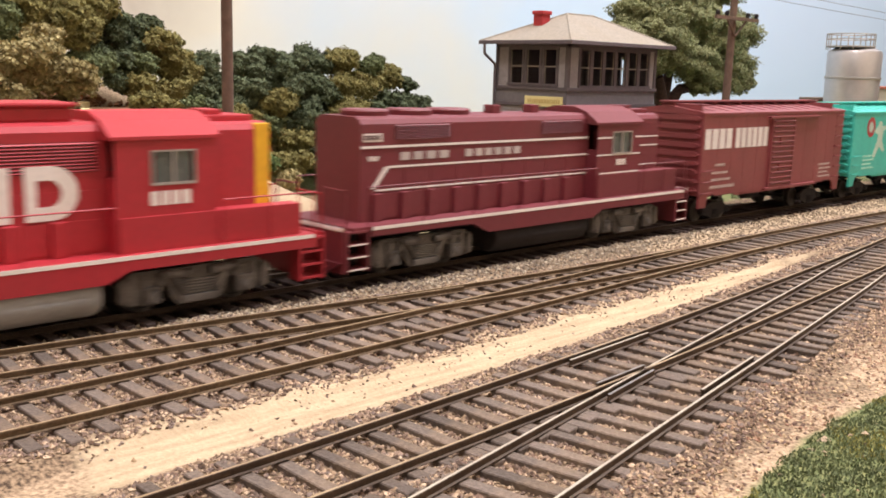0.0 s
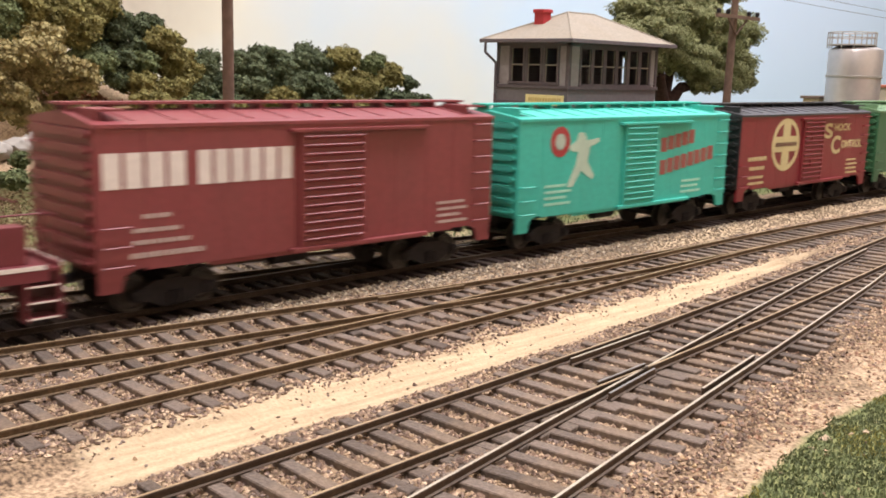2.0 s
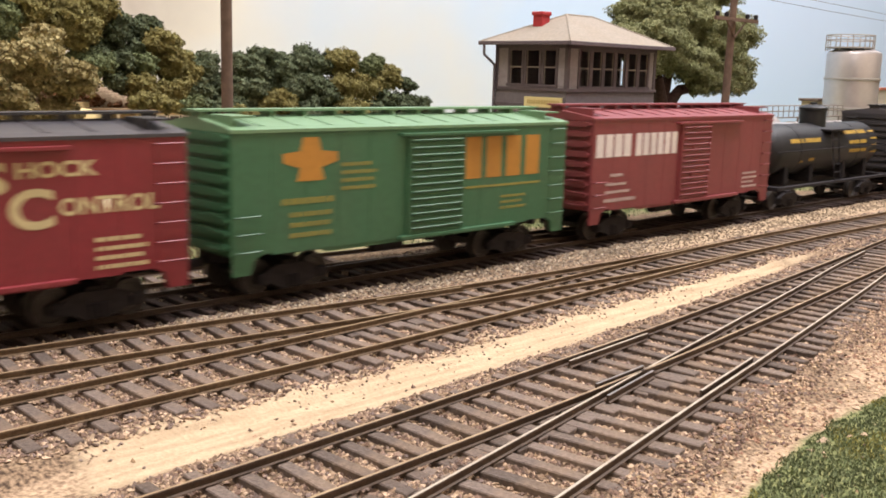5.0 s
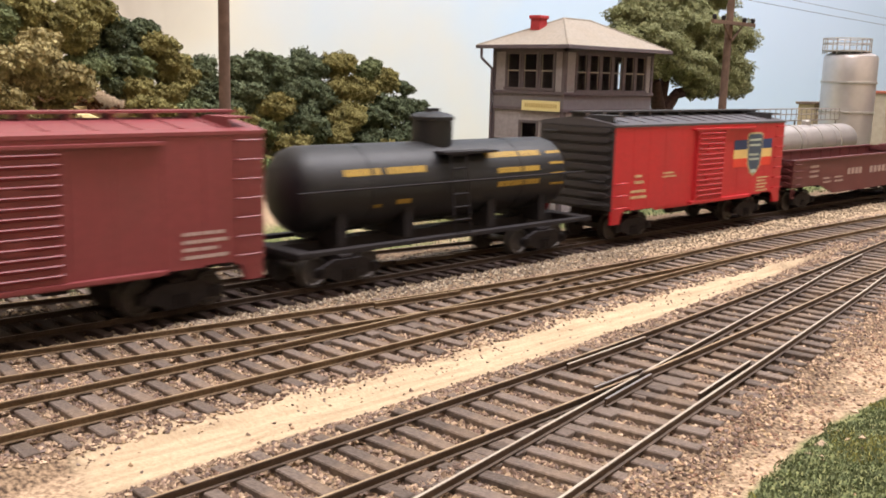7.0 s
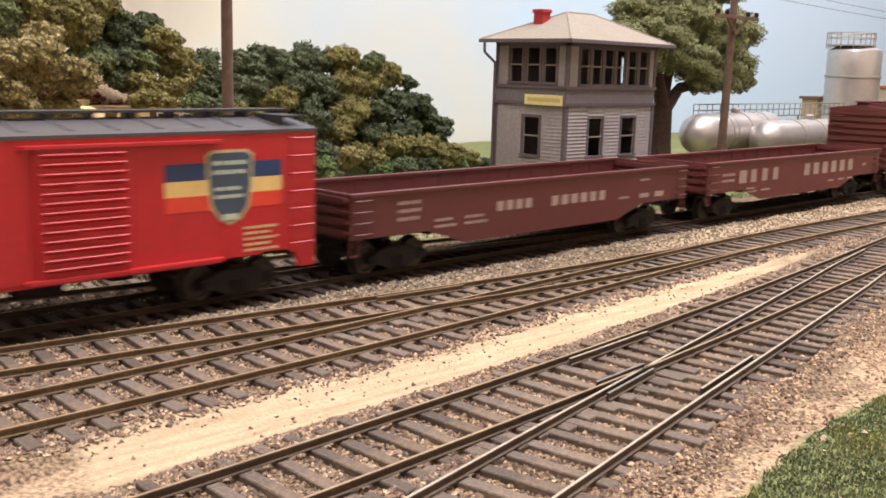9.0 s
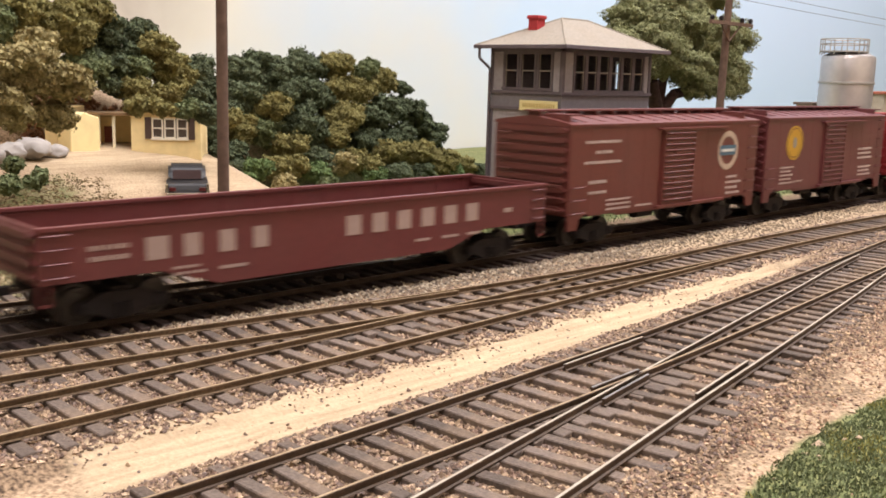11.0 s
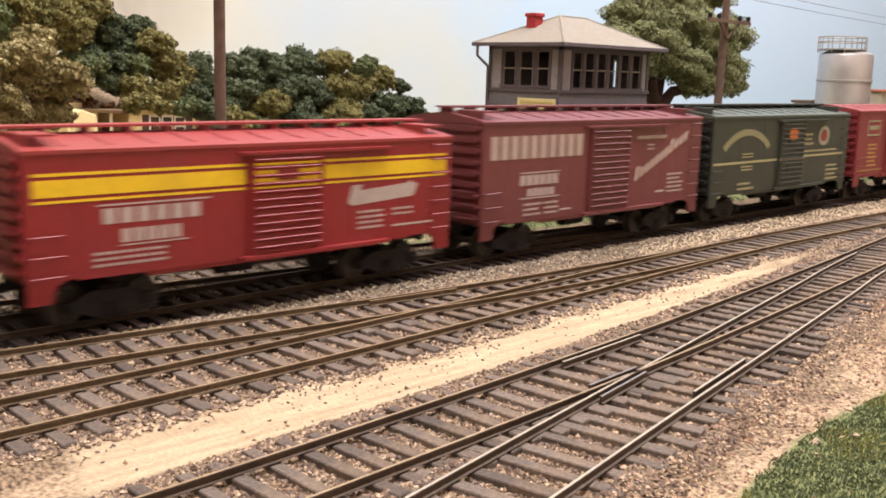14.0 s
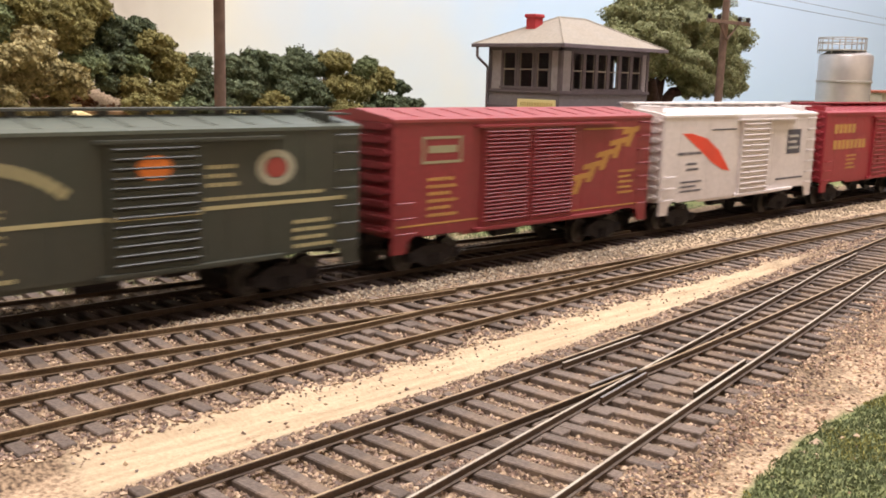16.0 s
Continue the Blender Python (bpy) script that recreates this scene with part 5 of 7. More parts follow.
    for a in (w0 + 0.8, (w0 + w1) / 2 + 0.3):
        one = new_bm()
        box(one, a, a + (w1 - w0) / 2 - 1.1, -C + 0.2, -C + 0.4, s0, s1)
        part("window_pane", one, REFLECT_GREY, cab, "opaque grey glazing, its reflection in the colour")
    bm = new_bm()
    for a, b, e, f in ((w0 - 0.5, w1 + 0.5, s0 - 0.6, s0), (w0 - 0.5, w1 + 0.5, s1, s1 + 0.4), (w0 - 0.5, w0, s0, s1), (w1, w1 + 0.5, s0, s1), ((w0 + w1) / 2 - 0.3, (w0 + w1) / 2 + 0.3, s0, s1)):
        box(bm, a, b, -C - 0.3, -C + 0.5, e, f)
    part("window_frame", bm, paint("9a9088", 0.5), cab, "pale window frame")
    # roof equipment
    for x in (22, 40, 57):
        bm = new_bm()
        lathe(bm, [(7.2, 46.8), (7.4, 48.4), (6.8, 48.9), (3, 49.0)], (x, 0, 0), "z", 24)
        part("roof_fan", bm, m, root)
    for x in (76, 96):
        bm = new_bm()
        box(bm, x, x + 4.2, -2.2, 2.2, 46.8, 49.8, 0.4)
        part("exhaust_pipe", bm, m, root)
    bm = new_bm()
    box(bm, L - 31, L - 17, -6, 6, 46.2, 48.0, 0.4)
    box(bm, L - 30, L - 25, -4, 4, 47.8, 49.4, 0.4)
    part("roof_hatch", bm, m, root)
    if not old:
        bm = new_bm()
        box(bm, cab0 - 27, cab0 - 6, -7.5, 7.5, 46.8, 50.6, 0.8)
        box(bm, cab0 - 28, cab0 - 5, -8.5, 8.5, 50.4, 51.4, 0.5)
        part("roof_hatch", bm, m, root)
    # grilles: flush backing coloured dark for recess shade, slats in hood paint
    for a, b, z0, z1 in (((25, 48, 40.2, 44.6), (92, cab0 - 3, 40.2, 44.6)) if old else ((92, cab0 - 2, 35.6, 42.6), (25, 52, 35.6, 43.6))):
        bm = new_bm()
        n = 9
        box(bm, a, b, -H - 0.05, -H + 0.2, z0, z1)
        g = part("grille", bm, dark, root, "grille backing, recess shade in its dark colour")
        sm = new_bm()
        prism(sm, [(-H - 0.02, -0.2), (-H - 0.4, -0.1), (-H - 0.1, 0.2)], "x", a + 0.3, b - 0.3)
        sm = mesh_of("slat", sm, m)
        for i in range(n):
            part("slat", sm, None, g, at=(0, 0, z0 + (z1 - z0) * (i + 0.5) / n))
    # steps, pilots, ends
    for x, s in ((0.0, 1), (L, -1)):
        bm = new_bm()
        a, b = sorted((x + s * 1.0, x + s * 2.0))
        box(bm, a, b, -W + 1, W - 1, 3.2, 16.3, 0.2)
        prism(bm, [(-W + 1, 6.5), (-8, 2.0), (8, 2.0), (W - 1, 6.5)], "x", *sorted((x + s * 0.2, x + s * 1.4)))
        part("pilot", bm, m, root)
        if old:
            one = new_bm()
            box(one, *sorted((x + s * 0.7, x + s * 1.1)), -W + 1, W - 1, 15.5, 16.5)
            part("stripe", one, stripe, root, "white edge of the end platform")
        for side in (-1, 1):
            bm = new_bm()
            y0, y1 = sorted((side * W, side * (W - 5)))
            box(bm, *sorted((x + s * 1.7, x + s * 2.3)), y0, y1, 3.6, 15.4)
            st = part("step_well", bm, m, root)
            one = new_bm()
            box(one, *sorted((x + s * 9.2, x + s * 9.8)), y0, y1, 3.6, 15.4)
            part("step_side", one, m, st)
            for i in range(4):
                z = 4.0 + 3.6 * i
                one = new_bm()
                box(one, *sorted((x + s * 2.3, x + s * 9.2)), y0, y1, z, z + 0.6)
                part("step", one, m, st)
            if side < 0 and old:
                for i in range(3):
                    one = new_bm()
                    box(one, *sorted((x + s * 2.4, x + s * 9.1)), y0 - 0.12, y0 + 0.3, 4.1 + 3.6 * i, 4.5 + 3.6 * i)
                    part("step_edge", one, stripe, st, "white step edge")
        coupler(root, x + s * 1.0, -s)
    # handrails
    post = new_bm()
    tube(post, (0, 0, 16), (0, 0, 27.6), 0.22, 6)
    post = mesh_of("handrail_post", post, m)
    for a, b in ((10, cab0 - 1), (cab1 + 1, L - 5)):
        for s in (-1, 1):
            one = new_bm()
            tube(one, (a, s * (W - 0.6), 27.6), (b, s * (W - 0.6), 27.6), 0.22, 6)
            rail = part("handrail", one, m, root)
            n = max(2, int((b - a) / 18))
            for i in range(n + 1):
                part("handrail_post", post, None, rail, at=(a + (b - a) * i / n, s * (W - 0.6), 0))
    for x in (2.0, L - 2.0):
        for s in (-1, 1):
            one = new_bm()
            tube(one, (x, s * 6, 27), (x, s * (W - 1), 27), 0.25, 6)
            rail = part("handrail", one, m, root)
            part("handrail_post", post, None, rail, at=(x, s * 6, 0))
            part("handrail_post", post, None, rail, at=(x, s * (W - 1), -0.5))
    # tanks and trucks
    bm = new_bm()
    tank_m = SOOT if old else material("grey_fuel_tank", "9a9896", 0.4, vary=0.12, dirt="4a443e", dirt_amount=0.3)
    for s in (-1, 1):
        lathe(bm, [(0.5, 64), (5.0, 64.6), (5.6, 66), (5.6, L - 66), (5.0, L - 64.6), (0.5, L - 64)], (0, s * (W - 6.4), 7.4), "x", 20)
    box(bm, 64, L - 70, -W + 7, W - 7, 3.4, 12)
    part("fuel_tank", bm, tank_m, root, smooth=True)
    bm = new_bm()
    box(bm, 8, L - 8, -8, 8, 10.5, 15.2)
    part("underframe", bm, SOOT, root)
    for x in (34.5, L - 38.5):
        truck(root, x, 13.0, MESH_BLOM, 13.4)
    TRAIN.append((root, x0))
    return root, H, C, cab0, cab1, nose


def loco_number(root, y, x0, x1, z0, z1, n, mat, label):
    bars(root, mat, blocks(x0, x1, z0, z1, n), y=y, name="number_plate", label=label)


LX = 96.5
c, H, C, cab0, cab1, nose = locomotive(LX, 178.0, "6e2830", "maroon road switcher diesel with thin white lines", True)
PALE = ink("e2d8d2")
bars(c, PALE, [(12.0, 37.9, cab0, 38.6), (22.5, 31.9, cab0, 32.5), (17.5, 25.2, cab0, 25.7)], y=-H - 0.18, name="stripe", label="thin white lines along the hood")
bars(c, PALE, [(cab0, 37.9, cab0 + 8.8, 38.5), (cab0, 31.7, cab1, 32.2), (cab0 + 2, 25.0, cab1, 25.5), (cab1 - 3, 37.9, cab1, 38.5)], y=-C, name="stripe", label="thin white lines across the cab")
bars(c, PALE, [(cab1, 37.4, nose, 37.9), (cab1, 34.0, nose, 34.5), (cab1, 26.6, nose, 27.0)], y=-H, name="stripe", label="thin white lines on the short hood")
shape(c, PALE, [(16.0, 26.0), (17.4, 26.0), (22.8, 31.9), (21.4, 32.5)], y=-H - 0.18, name="stripe", label="slanting white line")
bars(c, ink("b9aca8"), blocks(27.4, 49, 34.0, 36.4, 4, 0.3) + blocks(55, 82.5, 34.0, 36.4, 6, 0.3), y=-H - 0.15, label="small pale block marks on the hood")
bars(c, PALE, [(13.0, 39.8, 20.2, 42.2)], y=-H, name="number_board", label="white number board")
bars(c, ink("4a2a2c"), blocks(13.6, 19.6, 40.3, 41.7, 4), y=-H - 0.12, name="number_plate", label="dark bars on the number board")
bars(c, PALE, blocks(15, 19, 34.2, 35.6, 4), y=-H, name="number_plate", label="small pale bars")
loco_number(c, -C, cab0 + 12, cab0 + 18, 28.0, 30.2, 4, PALE, "pale bars under the cab window")

c, H, C, cab0, cab1, nose = locomotive(-86.0, 178.0, "a4222d", "bright red road switcher diesel with white marks and yellow end", False)
bars(c, PALE, blocks(60, 97, 25.0, 37.4, 3, 0.1), y=-H - 0.3, label="large white block marks on the hood")
arc = [(math.cos(math.radians(k)), math.sin(math.radians(k))) for k in range(90, -91, -15)]
shape(c, PALE, [(99, 37.4)] + [(105 + 6.2 * a, 31.2 + 6.2 * b) for a, b in arc] + [(99, 25.0), (99, 28.2)] + [(104.6 + 2.6 * a, 31.2 + 3.0 * b) for a, b in reversed(arc)] + [(99, 34.2)], y=-H - 0.3, name="lettering", label="large white rounded mark on the hood")
bars(c, PALE, [(99, 28.2, 101.6, 34.2)], y=-H - 0.3, label="large white block marks on the hood")
loco_number(c, -C, cab0 + 8.8, cab0 + 20.0, 27.2, 30.6, 4, PALE, "white bars under the cab window")
bm = new_bm()
box(bm, nose - 4.2, nose + 0.35, -H - 0.12, H + 0.12, 22.5, 46.0, 0.3)
part("nose_panel", bm, ink("e0a81c"), c, "yellow striped end panel")
bm = new_bm()
for i in range(6):
    prism(bm, [(-H - 0.1, 24 + 3.6 * i), (H, 27 + 3.6 * i), (H, 28.6 + 3.6 * i), (-H - 0.1, 25.6 + 3.6 * i)], "x", nose + 0.3, nose + 0.5)
part("stripe", bm, ink("a82830"), c, "red diagonal stripes")


# ---- signal tower ----
def clapboard(bm, axis, a, b, z0, z1, at, out, pitch=1.65):
    """Lapped boards on a wall from a to b along axis; at: the wall's face, out: the sign of its outward side."""
    z = z0
    while z < z1 - 0.3:
        t = min(z + pitch, z1)
        lo, hi = at + out * 0.6, at + out * 0.06
        if axis == "x":
            prism(bm, [(at - out * 0.1, z), (lo, z), (hi, t), (at - out * 0.1, t)], "x", a, b)
        else:
            prism(bm, [(at - out * 0.1, z), (lo, z), (hi, t), (at - out * 0.1, t)], "y", a, b)
        z += pitch


def wall_with_holes(bm, axis, a, b, z0, z1, at, thick, holes):
    """A wall pierced by holes (a0, a1, z0, z1) sorted along the wall."""
    def slab(p, q, zz0, zz1):
        if q - p < 0.01 or zz1 - zz0 < 0.01:
            return
        y0, y1 = sorted((at, at + thick))
        if axis == "x":
            box(bm, p, q, y0, y1, zz0, zz1)
        else:
            box(bm, y0, y1, p, q, zz0, zz1)
    levels = sorted({z0, z1, *[h[2] for h in holes], *[h[3] for h in holes]})
    for lo, hi in zip(levels, levels[1:]):
        row = sorted(h for h in holes if h[2] <= lo and h[3] >= hi)
        p = a
        for h in row:
            slab(p, h[0], lo, hi)
            p = h[1]
        slab(p, b, lo, hi)


def sash(root, axis, a0, a1, z0, z1, at, out, frame_m, bars_across=1):
    """A window: frame, meeting rail and glass set into a wall face."""
    bm = new_bm()

    def put(bm_, p, q, lo, hi, d0, d1):
        y0, y1 = sorted((at + out * d0, at + out * d1))
        if axis == "x":
            box(bm_, p, q, y0, y1, lo, hi)
        else:
            box(bm_, y0, y1, p, q, lo, hi)
    for p, q, lo, hi in ((a0 - 0.9, a0 + 0.3, z0 - 0.6, z1 + 0.9), (a1 - 0.3, a1 + 0.9, z0 - 0.6, z1 + 0.9), (a0 + 0.3, a1 - 0.3, z1 - 0.3, z1 + 0.9)):
        put(bm, p, q, lo, hi, -0.6, 0.65)
    put(bm, a0 - 1.3, a1 + 1.3, z0 - 1.2, z0, -0.5, 1.1)
    w = part("window", bm, frame_m, root, "dark brown window frame")
    bm = new_bm()
    zm = (z0 + z1) / 2
    put(bm, a0 + 0.3, a1 - 0.3, zm - 0.35, zm + 0.35, -0.5, 0.2)
    put(bm, a0 + 0.3, a0 + 0.8, z0, z1 - 0.3, -0.5, 0.1)
    put(bm, a1 - 0.8, a1 - 0.3, z0, z1 - 0.3, -0.5, 0.1)
    part("sash", bm, SASH, w, "grey sash bars")
    bm = new_bm()
    put(bm, a0 + 0.3, a1 - 0.3, z0, z1 - 0.3, -0.35, -0.25)
    g = part("pane", bm, GLASS, w)
    g.visible_shadow = False


SIDING = material("grey_clapboard", "a09a9c", 0.8, vary=0.1, grain=500, dirt="6a5f56", dirt_amount=0.3)
TRIM_DARK = material("dark_brown_trim", "5e5458", 0.7, vary=0.12, grain=500)
BAND = material("brown_panel_band", "757074", 0.75, vary=0.08, grain=500)
SASH = material("grey_sash_paint", "82786f", 0.6, vary=0.1)
ROOFING = material("tan_roof_felt", "8f867a", 0.9, vary=0.12, grain=700, dirt="8a7c68", dirt_amount=0.35)
INSIDE = material("dark_interior", "6c6466", 0.9, vary=0.15)


def signal_tower():
    root = thing("signal_tower", "two-storey grey clapboard signal tower with hipped tan roof", "signal tower", (282.5, 55, 0))
    LX_, DY, top = 69.0, 43.5, 74.5
    base, band0, band1 = -8.0, 46.0, 54.0
    front = [(17, 28, 21.8, 39.8), (43, 54.5, 21.8, 39.8)]
    upper = [(8.5 + 9.4 * i, 8.5 + 9.4 * i + 7.6, 55.6, 71.8) for i in range(6)]
    left = [(15, 25.5, 21.8, 39.8)]
    upl = [(6.2, 14.0, 56, 71.8), (16.2, 24.8, 56, 71.8), (27.0, 35.2, 56, 71.8)]
    bm = new_bm()
    wall_with_holes(bm, "x", 0, LX_, base, top, 0, 1.2, front + upper)
    wall_with_holes(bm, "x", 0, LX_, base, top, DY - 1.2, 1.2, [(53, 57, 56, 66)])
    wall_with_holes(bm, "y", 1.2, DY - 1.2, base, top, 0, 1.2, left + upl)
    wall_with_holes(bm, "y", 1.2, DY - 1.2, base, top, LX_ - 1.2, 1.2, [(16, 20, 56, 70)])
    box(bm, 1.2, LX_ - 1.2, 1.2, DY - 1.2, 52.0, 53.0)
    part("wall", bm, INSIDE, root, "dark timber wall core")
    bm = new_bm()
    for a, b in ((0, 16), (29, 42), (55.5, LX_)):
        clapboard(bm, "x", a, b, base, band0, 0, -1)
    for a, b in ((16, 29), (42, 55.5)):
        clapboard(bm, "x", a, b, base, 20.6, 0, -1)
        clapboard(bm, "x", a, b, 40.8, band0, 0, -1)
    for a, b in ((0, 14), (26.5, DY)):
        clapboard(bm, "y", a, b, base, band0, 0, -1)
    clapboard(bm, "y", 14, 26.5, base, 20.6, 0, -1)
    clapboard(bm, "y", 14, 26.5, 40.8, band0, 0, -1)
    for a, b in ((0.5, 5.0), (36.4, DY)):
        clapboard(bm, "y", a, b, band1, top, 0, -1)
    clapboard(bm, "x", 1.0, 7.2, band1, top, 0, -1)
    clapboard(bm, "x", LX_ - 4.6, LX_, band1, top, 0, -1)
    part("siding", bm, SIDING, root, "grey lapped boards")
    bm = new_bm()
    box(bm, -0.5, LX_ + 0.5, -0.5, 0, band0, band1)
    box(bm, -0.5, 0, 0, DY + 0.5, band0, band1)
    part("panel_band", bm, BAND, root, "brown band between the storeys")
    bm = new_bm()
    for z in (band0 - 0.6, band1 - 0.9):
        box(bm, -1.3, LX_ + 1.2, -1.3, -0.5, z, z + 1.4)
        box(bm, -1.3, -0.5, -0.5, DY + 1.2, z, z + 1.4)
    for p, q in ((-0.9, -0.9), (LX_ - 1.2, -0.9), (-0.9, DY - 1.2)):
        box(bm, p, p + 2.0, q, q + 2.0, base, band0 - 0.6)
        box(bm, p + 0.1, p + 1.9, q + 0.1, q + 1.9, band1 + 0.5, top)
    box(bm, -0.8, LX_ + 0.8, -0.8, 0, 72.6, top)
    box(bm, -0.8, 0, 0, DY + 0.8, 72.6, top)
    part("trim", bm, TRIM_DARK, root, "dark brown corner boards and belt courses")
    for h in front + upper:
        sash(root, "x", *h, 0, -1, TRIM_DARK)
    for h in left + upl:
        sash(root, "y", *h, 0, -1, TRIM_DARK)
    # roof: hipped, with thickness
    o = 6.4
    bm = new_bm()
    rz, rise = 75.5, 13.8
    lo = [(-o, -o), (LX_ + o, -o), (LX_ + o, DY + o), (-o, DY + o)]
    v = [bm.verts.new((x, y, rz)) for x, y in lo]
    r = [bm.verts.new((24.5, DY / 2, rz + rise)), bm.verts.new((LX_ - 24.5, DY / 2, rz + rise))]
    w = [bm.verts.new((x, y, rz - 1.0)) for x, y in lo]
    bm.faces.new((v[0], v[1], r[1], r[0])), bm.faces.new((v[1], v[2], r[1])), bm.faces.new((v[2], v[3], r[0], r[1])), bm.faces.new((v[3], v[0], r[0]))
    for i in range(4):
        bm.faces.new((w[i], w[(i + 1) % 4], v[(i + 1) % 4], v[i]))
    bm.faces.new(list(reversed(w)))
    bmesh.ops.recalc_face_normals(bm, faces=bm.faces[:])
    roof = part("roof", bm, ROOFING, root, "tan hipped roof")
    bm = new_bm()
    for a, b in (((24.5, DY / 2, rz + rise), (-o, -o, rz)), ((24.5, DY / 2, rz + rise), (LX_ - 24.5, DY / 2, rz + rise)), ((LX_ - 24.5, DY / 2, rz + rise), (LX_ + o, -o, rz)), ((24.5, DY / 2, rz + rise), (-o, DY + o, rz))):
        tube(bm, a, b, 0.5, 6)
    part("ridge_cap", bm, ROOFING, roof)
    bm = new_bm()
    box(bm, -o - 0.8, LX_ + o + 0.8, -o - 1.0, -o, rz - 1.6, rz + 0.2, 0.2)
    box(bm, -o - 1.0, -o, -o, DY + o, rz - 1.6, rz + 0.2, 0.2)
    part("gutter", bm, TRIM_DARK, root, "dark gutter along the eaves")
    bm = new_bm()
    tube(bm, (-o - 0.2, DY + 3, rz - 1), (-o - 0.2, DY + 3, rz - 6), 0.65, 8)
    tube(bm, (-o - 0.2, DY + 3, rz - 6), (-1.6, DY + 0.4, rz - 11), 0.65, 8)
    tube(bm, (-1.6, DY + 0.4, rz - 11), (-1.6, DY + 0.4, base), 0.65, 8)
    part("downspout", bm, TRIM_DARK, root, "dark downspout")
    bm = new_bm()
    box(bm, 10.6, 16.4, DY / 2 + 3.6, DY / 2 + 9.4, 80, 89, 0.5)
    box(bm, 10, 17, DY / 2 + 3, DY / 2 + 10, 88.4, 90.2, 0.5)
    part("chimney", bm, paint("a8282e", 0.7), root, "small red chimney")
    bm = new_bm()
    box(bm, -2.2, -1.5, 0.6, 23.5, 45.4, 50.2, 0.15)
    sign = part("sign_board", bm, material("yellow_sign", "e2d498", 0.6, vary=0.05), root, "yellow station sign board")
    bm = new_bm()
    x = 2.0
    rng = random.Random(4)
    while x < 21.5:
        wdt = rng.uniform(0.7, 1.3)
        box(bm, -2.32, -2.1, x, x + wdt, 47.0, 48.8)
        x += wdt + 0.5
    part("lettering", bm, ink("c0a868"), sign, "row of unreadable bars")
    # outside stair behind
    bm = new_bm()
    for i in range(9):
        box(bm, LX_ + 1.5 + 3.0 * i, LX_ + 5.5 + 3.0 * i, DY - 12, DY - 2, 34 - 4.2 * i, 34.8 - 4.2 * i)
    for q in (DY - 12, DY - 2):
        for h in (0.0, 9.0):
            tube(bm, (LX_ + 2, q, 34 + h), (LX_ + 30, q, -5 + h), 0.8, 6)
    box(bm, LX_, LX_ + 8, DY - 16, DY, 33, 34)
    part("stair", bm, TRIM_DARK, root, "dark wooden outside stair")


signal_tower()


# ---- poles ----
POLE = material("brown_pole_wood", "6a564a", 0.8, vary=0.2, grain=400, dirt="4a3a32", dirt_amount=0.4)


def utility_pole(x, y, z0, height, r0, r1, lean, arms, label):
    root = thing("utility_pole", label, "utility pole", (x, y, z0))
    bm = new_bm()
    tube(bm, (0, 0, -2), (lean, 0, height), r0, 12, r1)
    part("pole", bm, POLE, root, smooth=True)
    for z, half in arms:
        cx = lean * z / height
        bm = new_bm()
        box(bm, cx - half, cx + half, -r1 - 1.6, -r1, z - 0.9, z + 0.9, 0.1)
        tube(bm, (cx - half * 0.5, -r1 - 0.6, z), (cx, -r1, z - 9), 0.5, 6)
        tube(bm, (cx + half * 0.5, -r1 - 0.6, z), (cx, -r1, z - 9), 0.5, 6)
        arm = part("crossarm", bm, POLE, root)
        for k in (-0.92, -0.5, 0.5, 0.92):
            bm = new_bm()
            lathe(bm, [(0.5, z + 0.8), (1.1, z + 1.4), (1.2, z + 2.8), (0.7, z + 3.4)], (cx + half * k, -r1 - 0.8, 0), "z", 10)
            part("insulator", bm, BLACK, arm, "dark insulator")
    return root


utility_pole(98.8, 45, -3, 150, 1.95, 1.75, 0.4, ((138, 18),), "brown wooden pole behind the main line")
utility_pole(392.6, 38, -4, 112, 2.5, 1.8, 2.2, ((95, 21),), "brown utility pole with a crossarm and insulators")


def wire(y, z):
    """One sagging wire, swept in a single tube."""
    bm, rings = new_bm(), []
    for i in range(13):
        t = i / 12
        p = Vector((410 + 1500 * t, y + 150 * t, z + 30 * t - 34 * t * (1 - t)))
        rings.append([bm.verts.new(p + Vector((0, 0.13 * math.cos(a), 0.13 * math.sin(a)))) for a in (0.5, 2.1, 3.6, 5.2)])
    for p, q in zip(rings, rings[1:]):
        for i in range(4):
            bm.faces.new((p[i], p[(i + 1) % 4], q[(i + 1) % 4], q[i]))
    solid("overhead_wire", bm, BLACK, "thin sagging overhead wire", "wire", group="overhead wires")


wire(38, 104)
wire(44, 110)


# ---- tanks ----
SILVER = material("silver_paint", "c2bab6", 0.36, metal=0.65, vary=0.06, grain=160, bump=0.04, dirt="7a706a", dirt_amount=0.5)
DULL = material("dull_brown_steel", "7c7068", 0.7, metal=0.2, vary=0.15)
STEELWORK = material("grey_steelwork", "9a938a", 0.5, metal=0.3, vary=0.12)
CONCRETE = material("concrete_saddle", "8c8478", 0.9, vary=0.15)


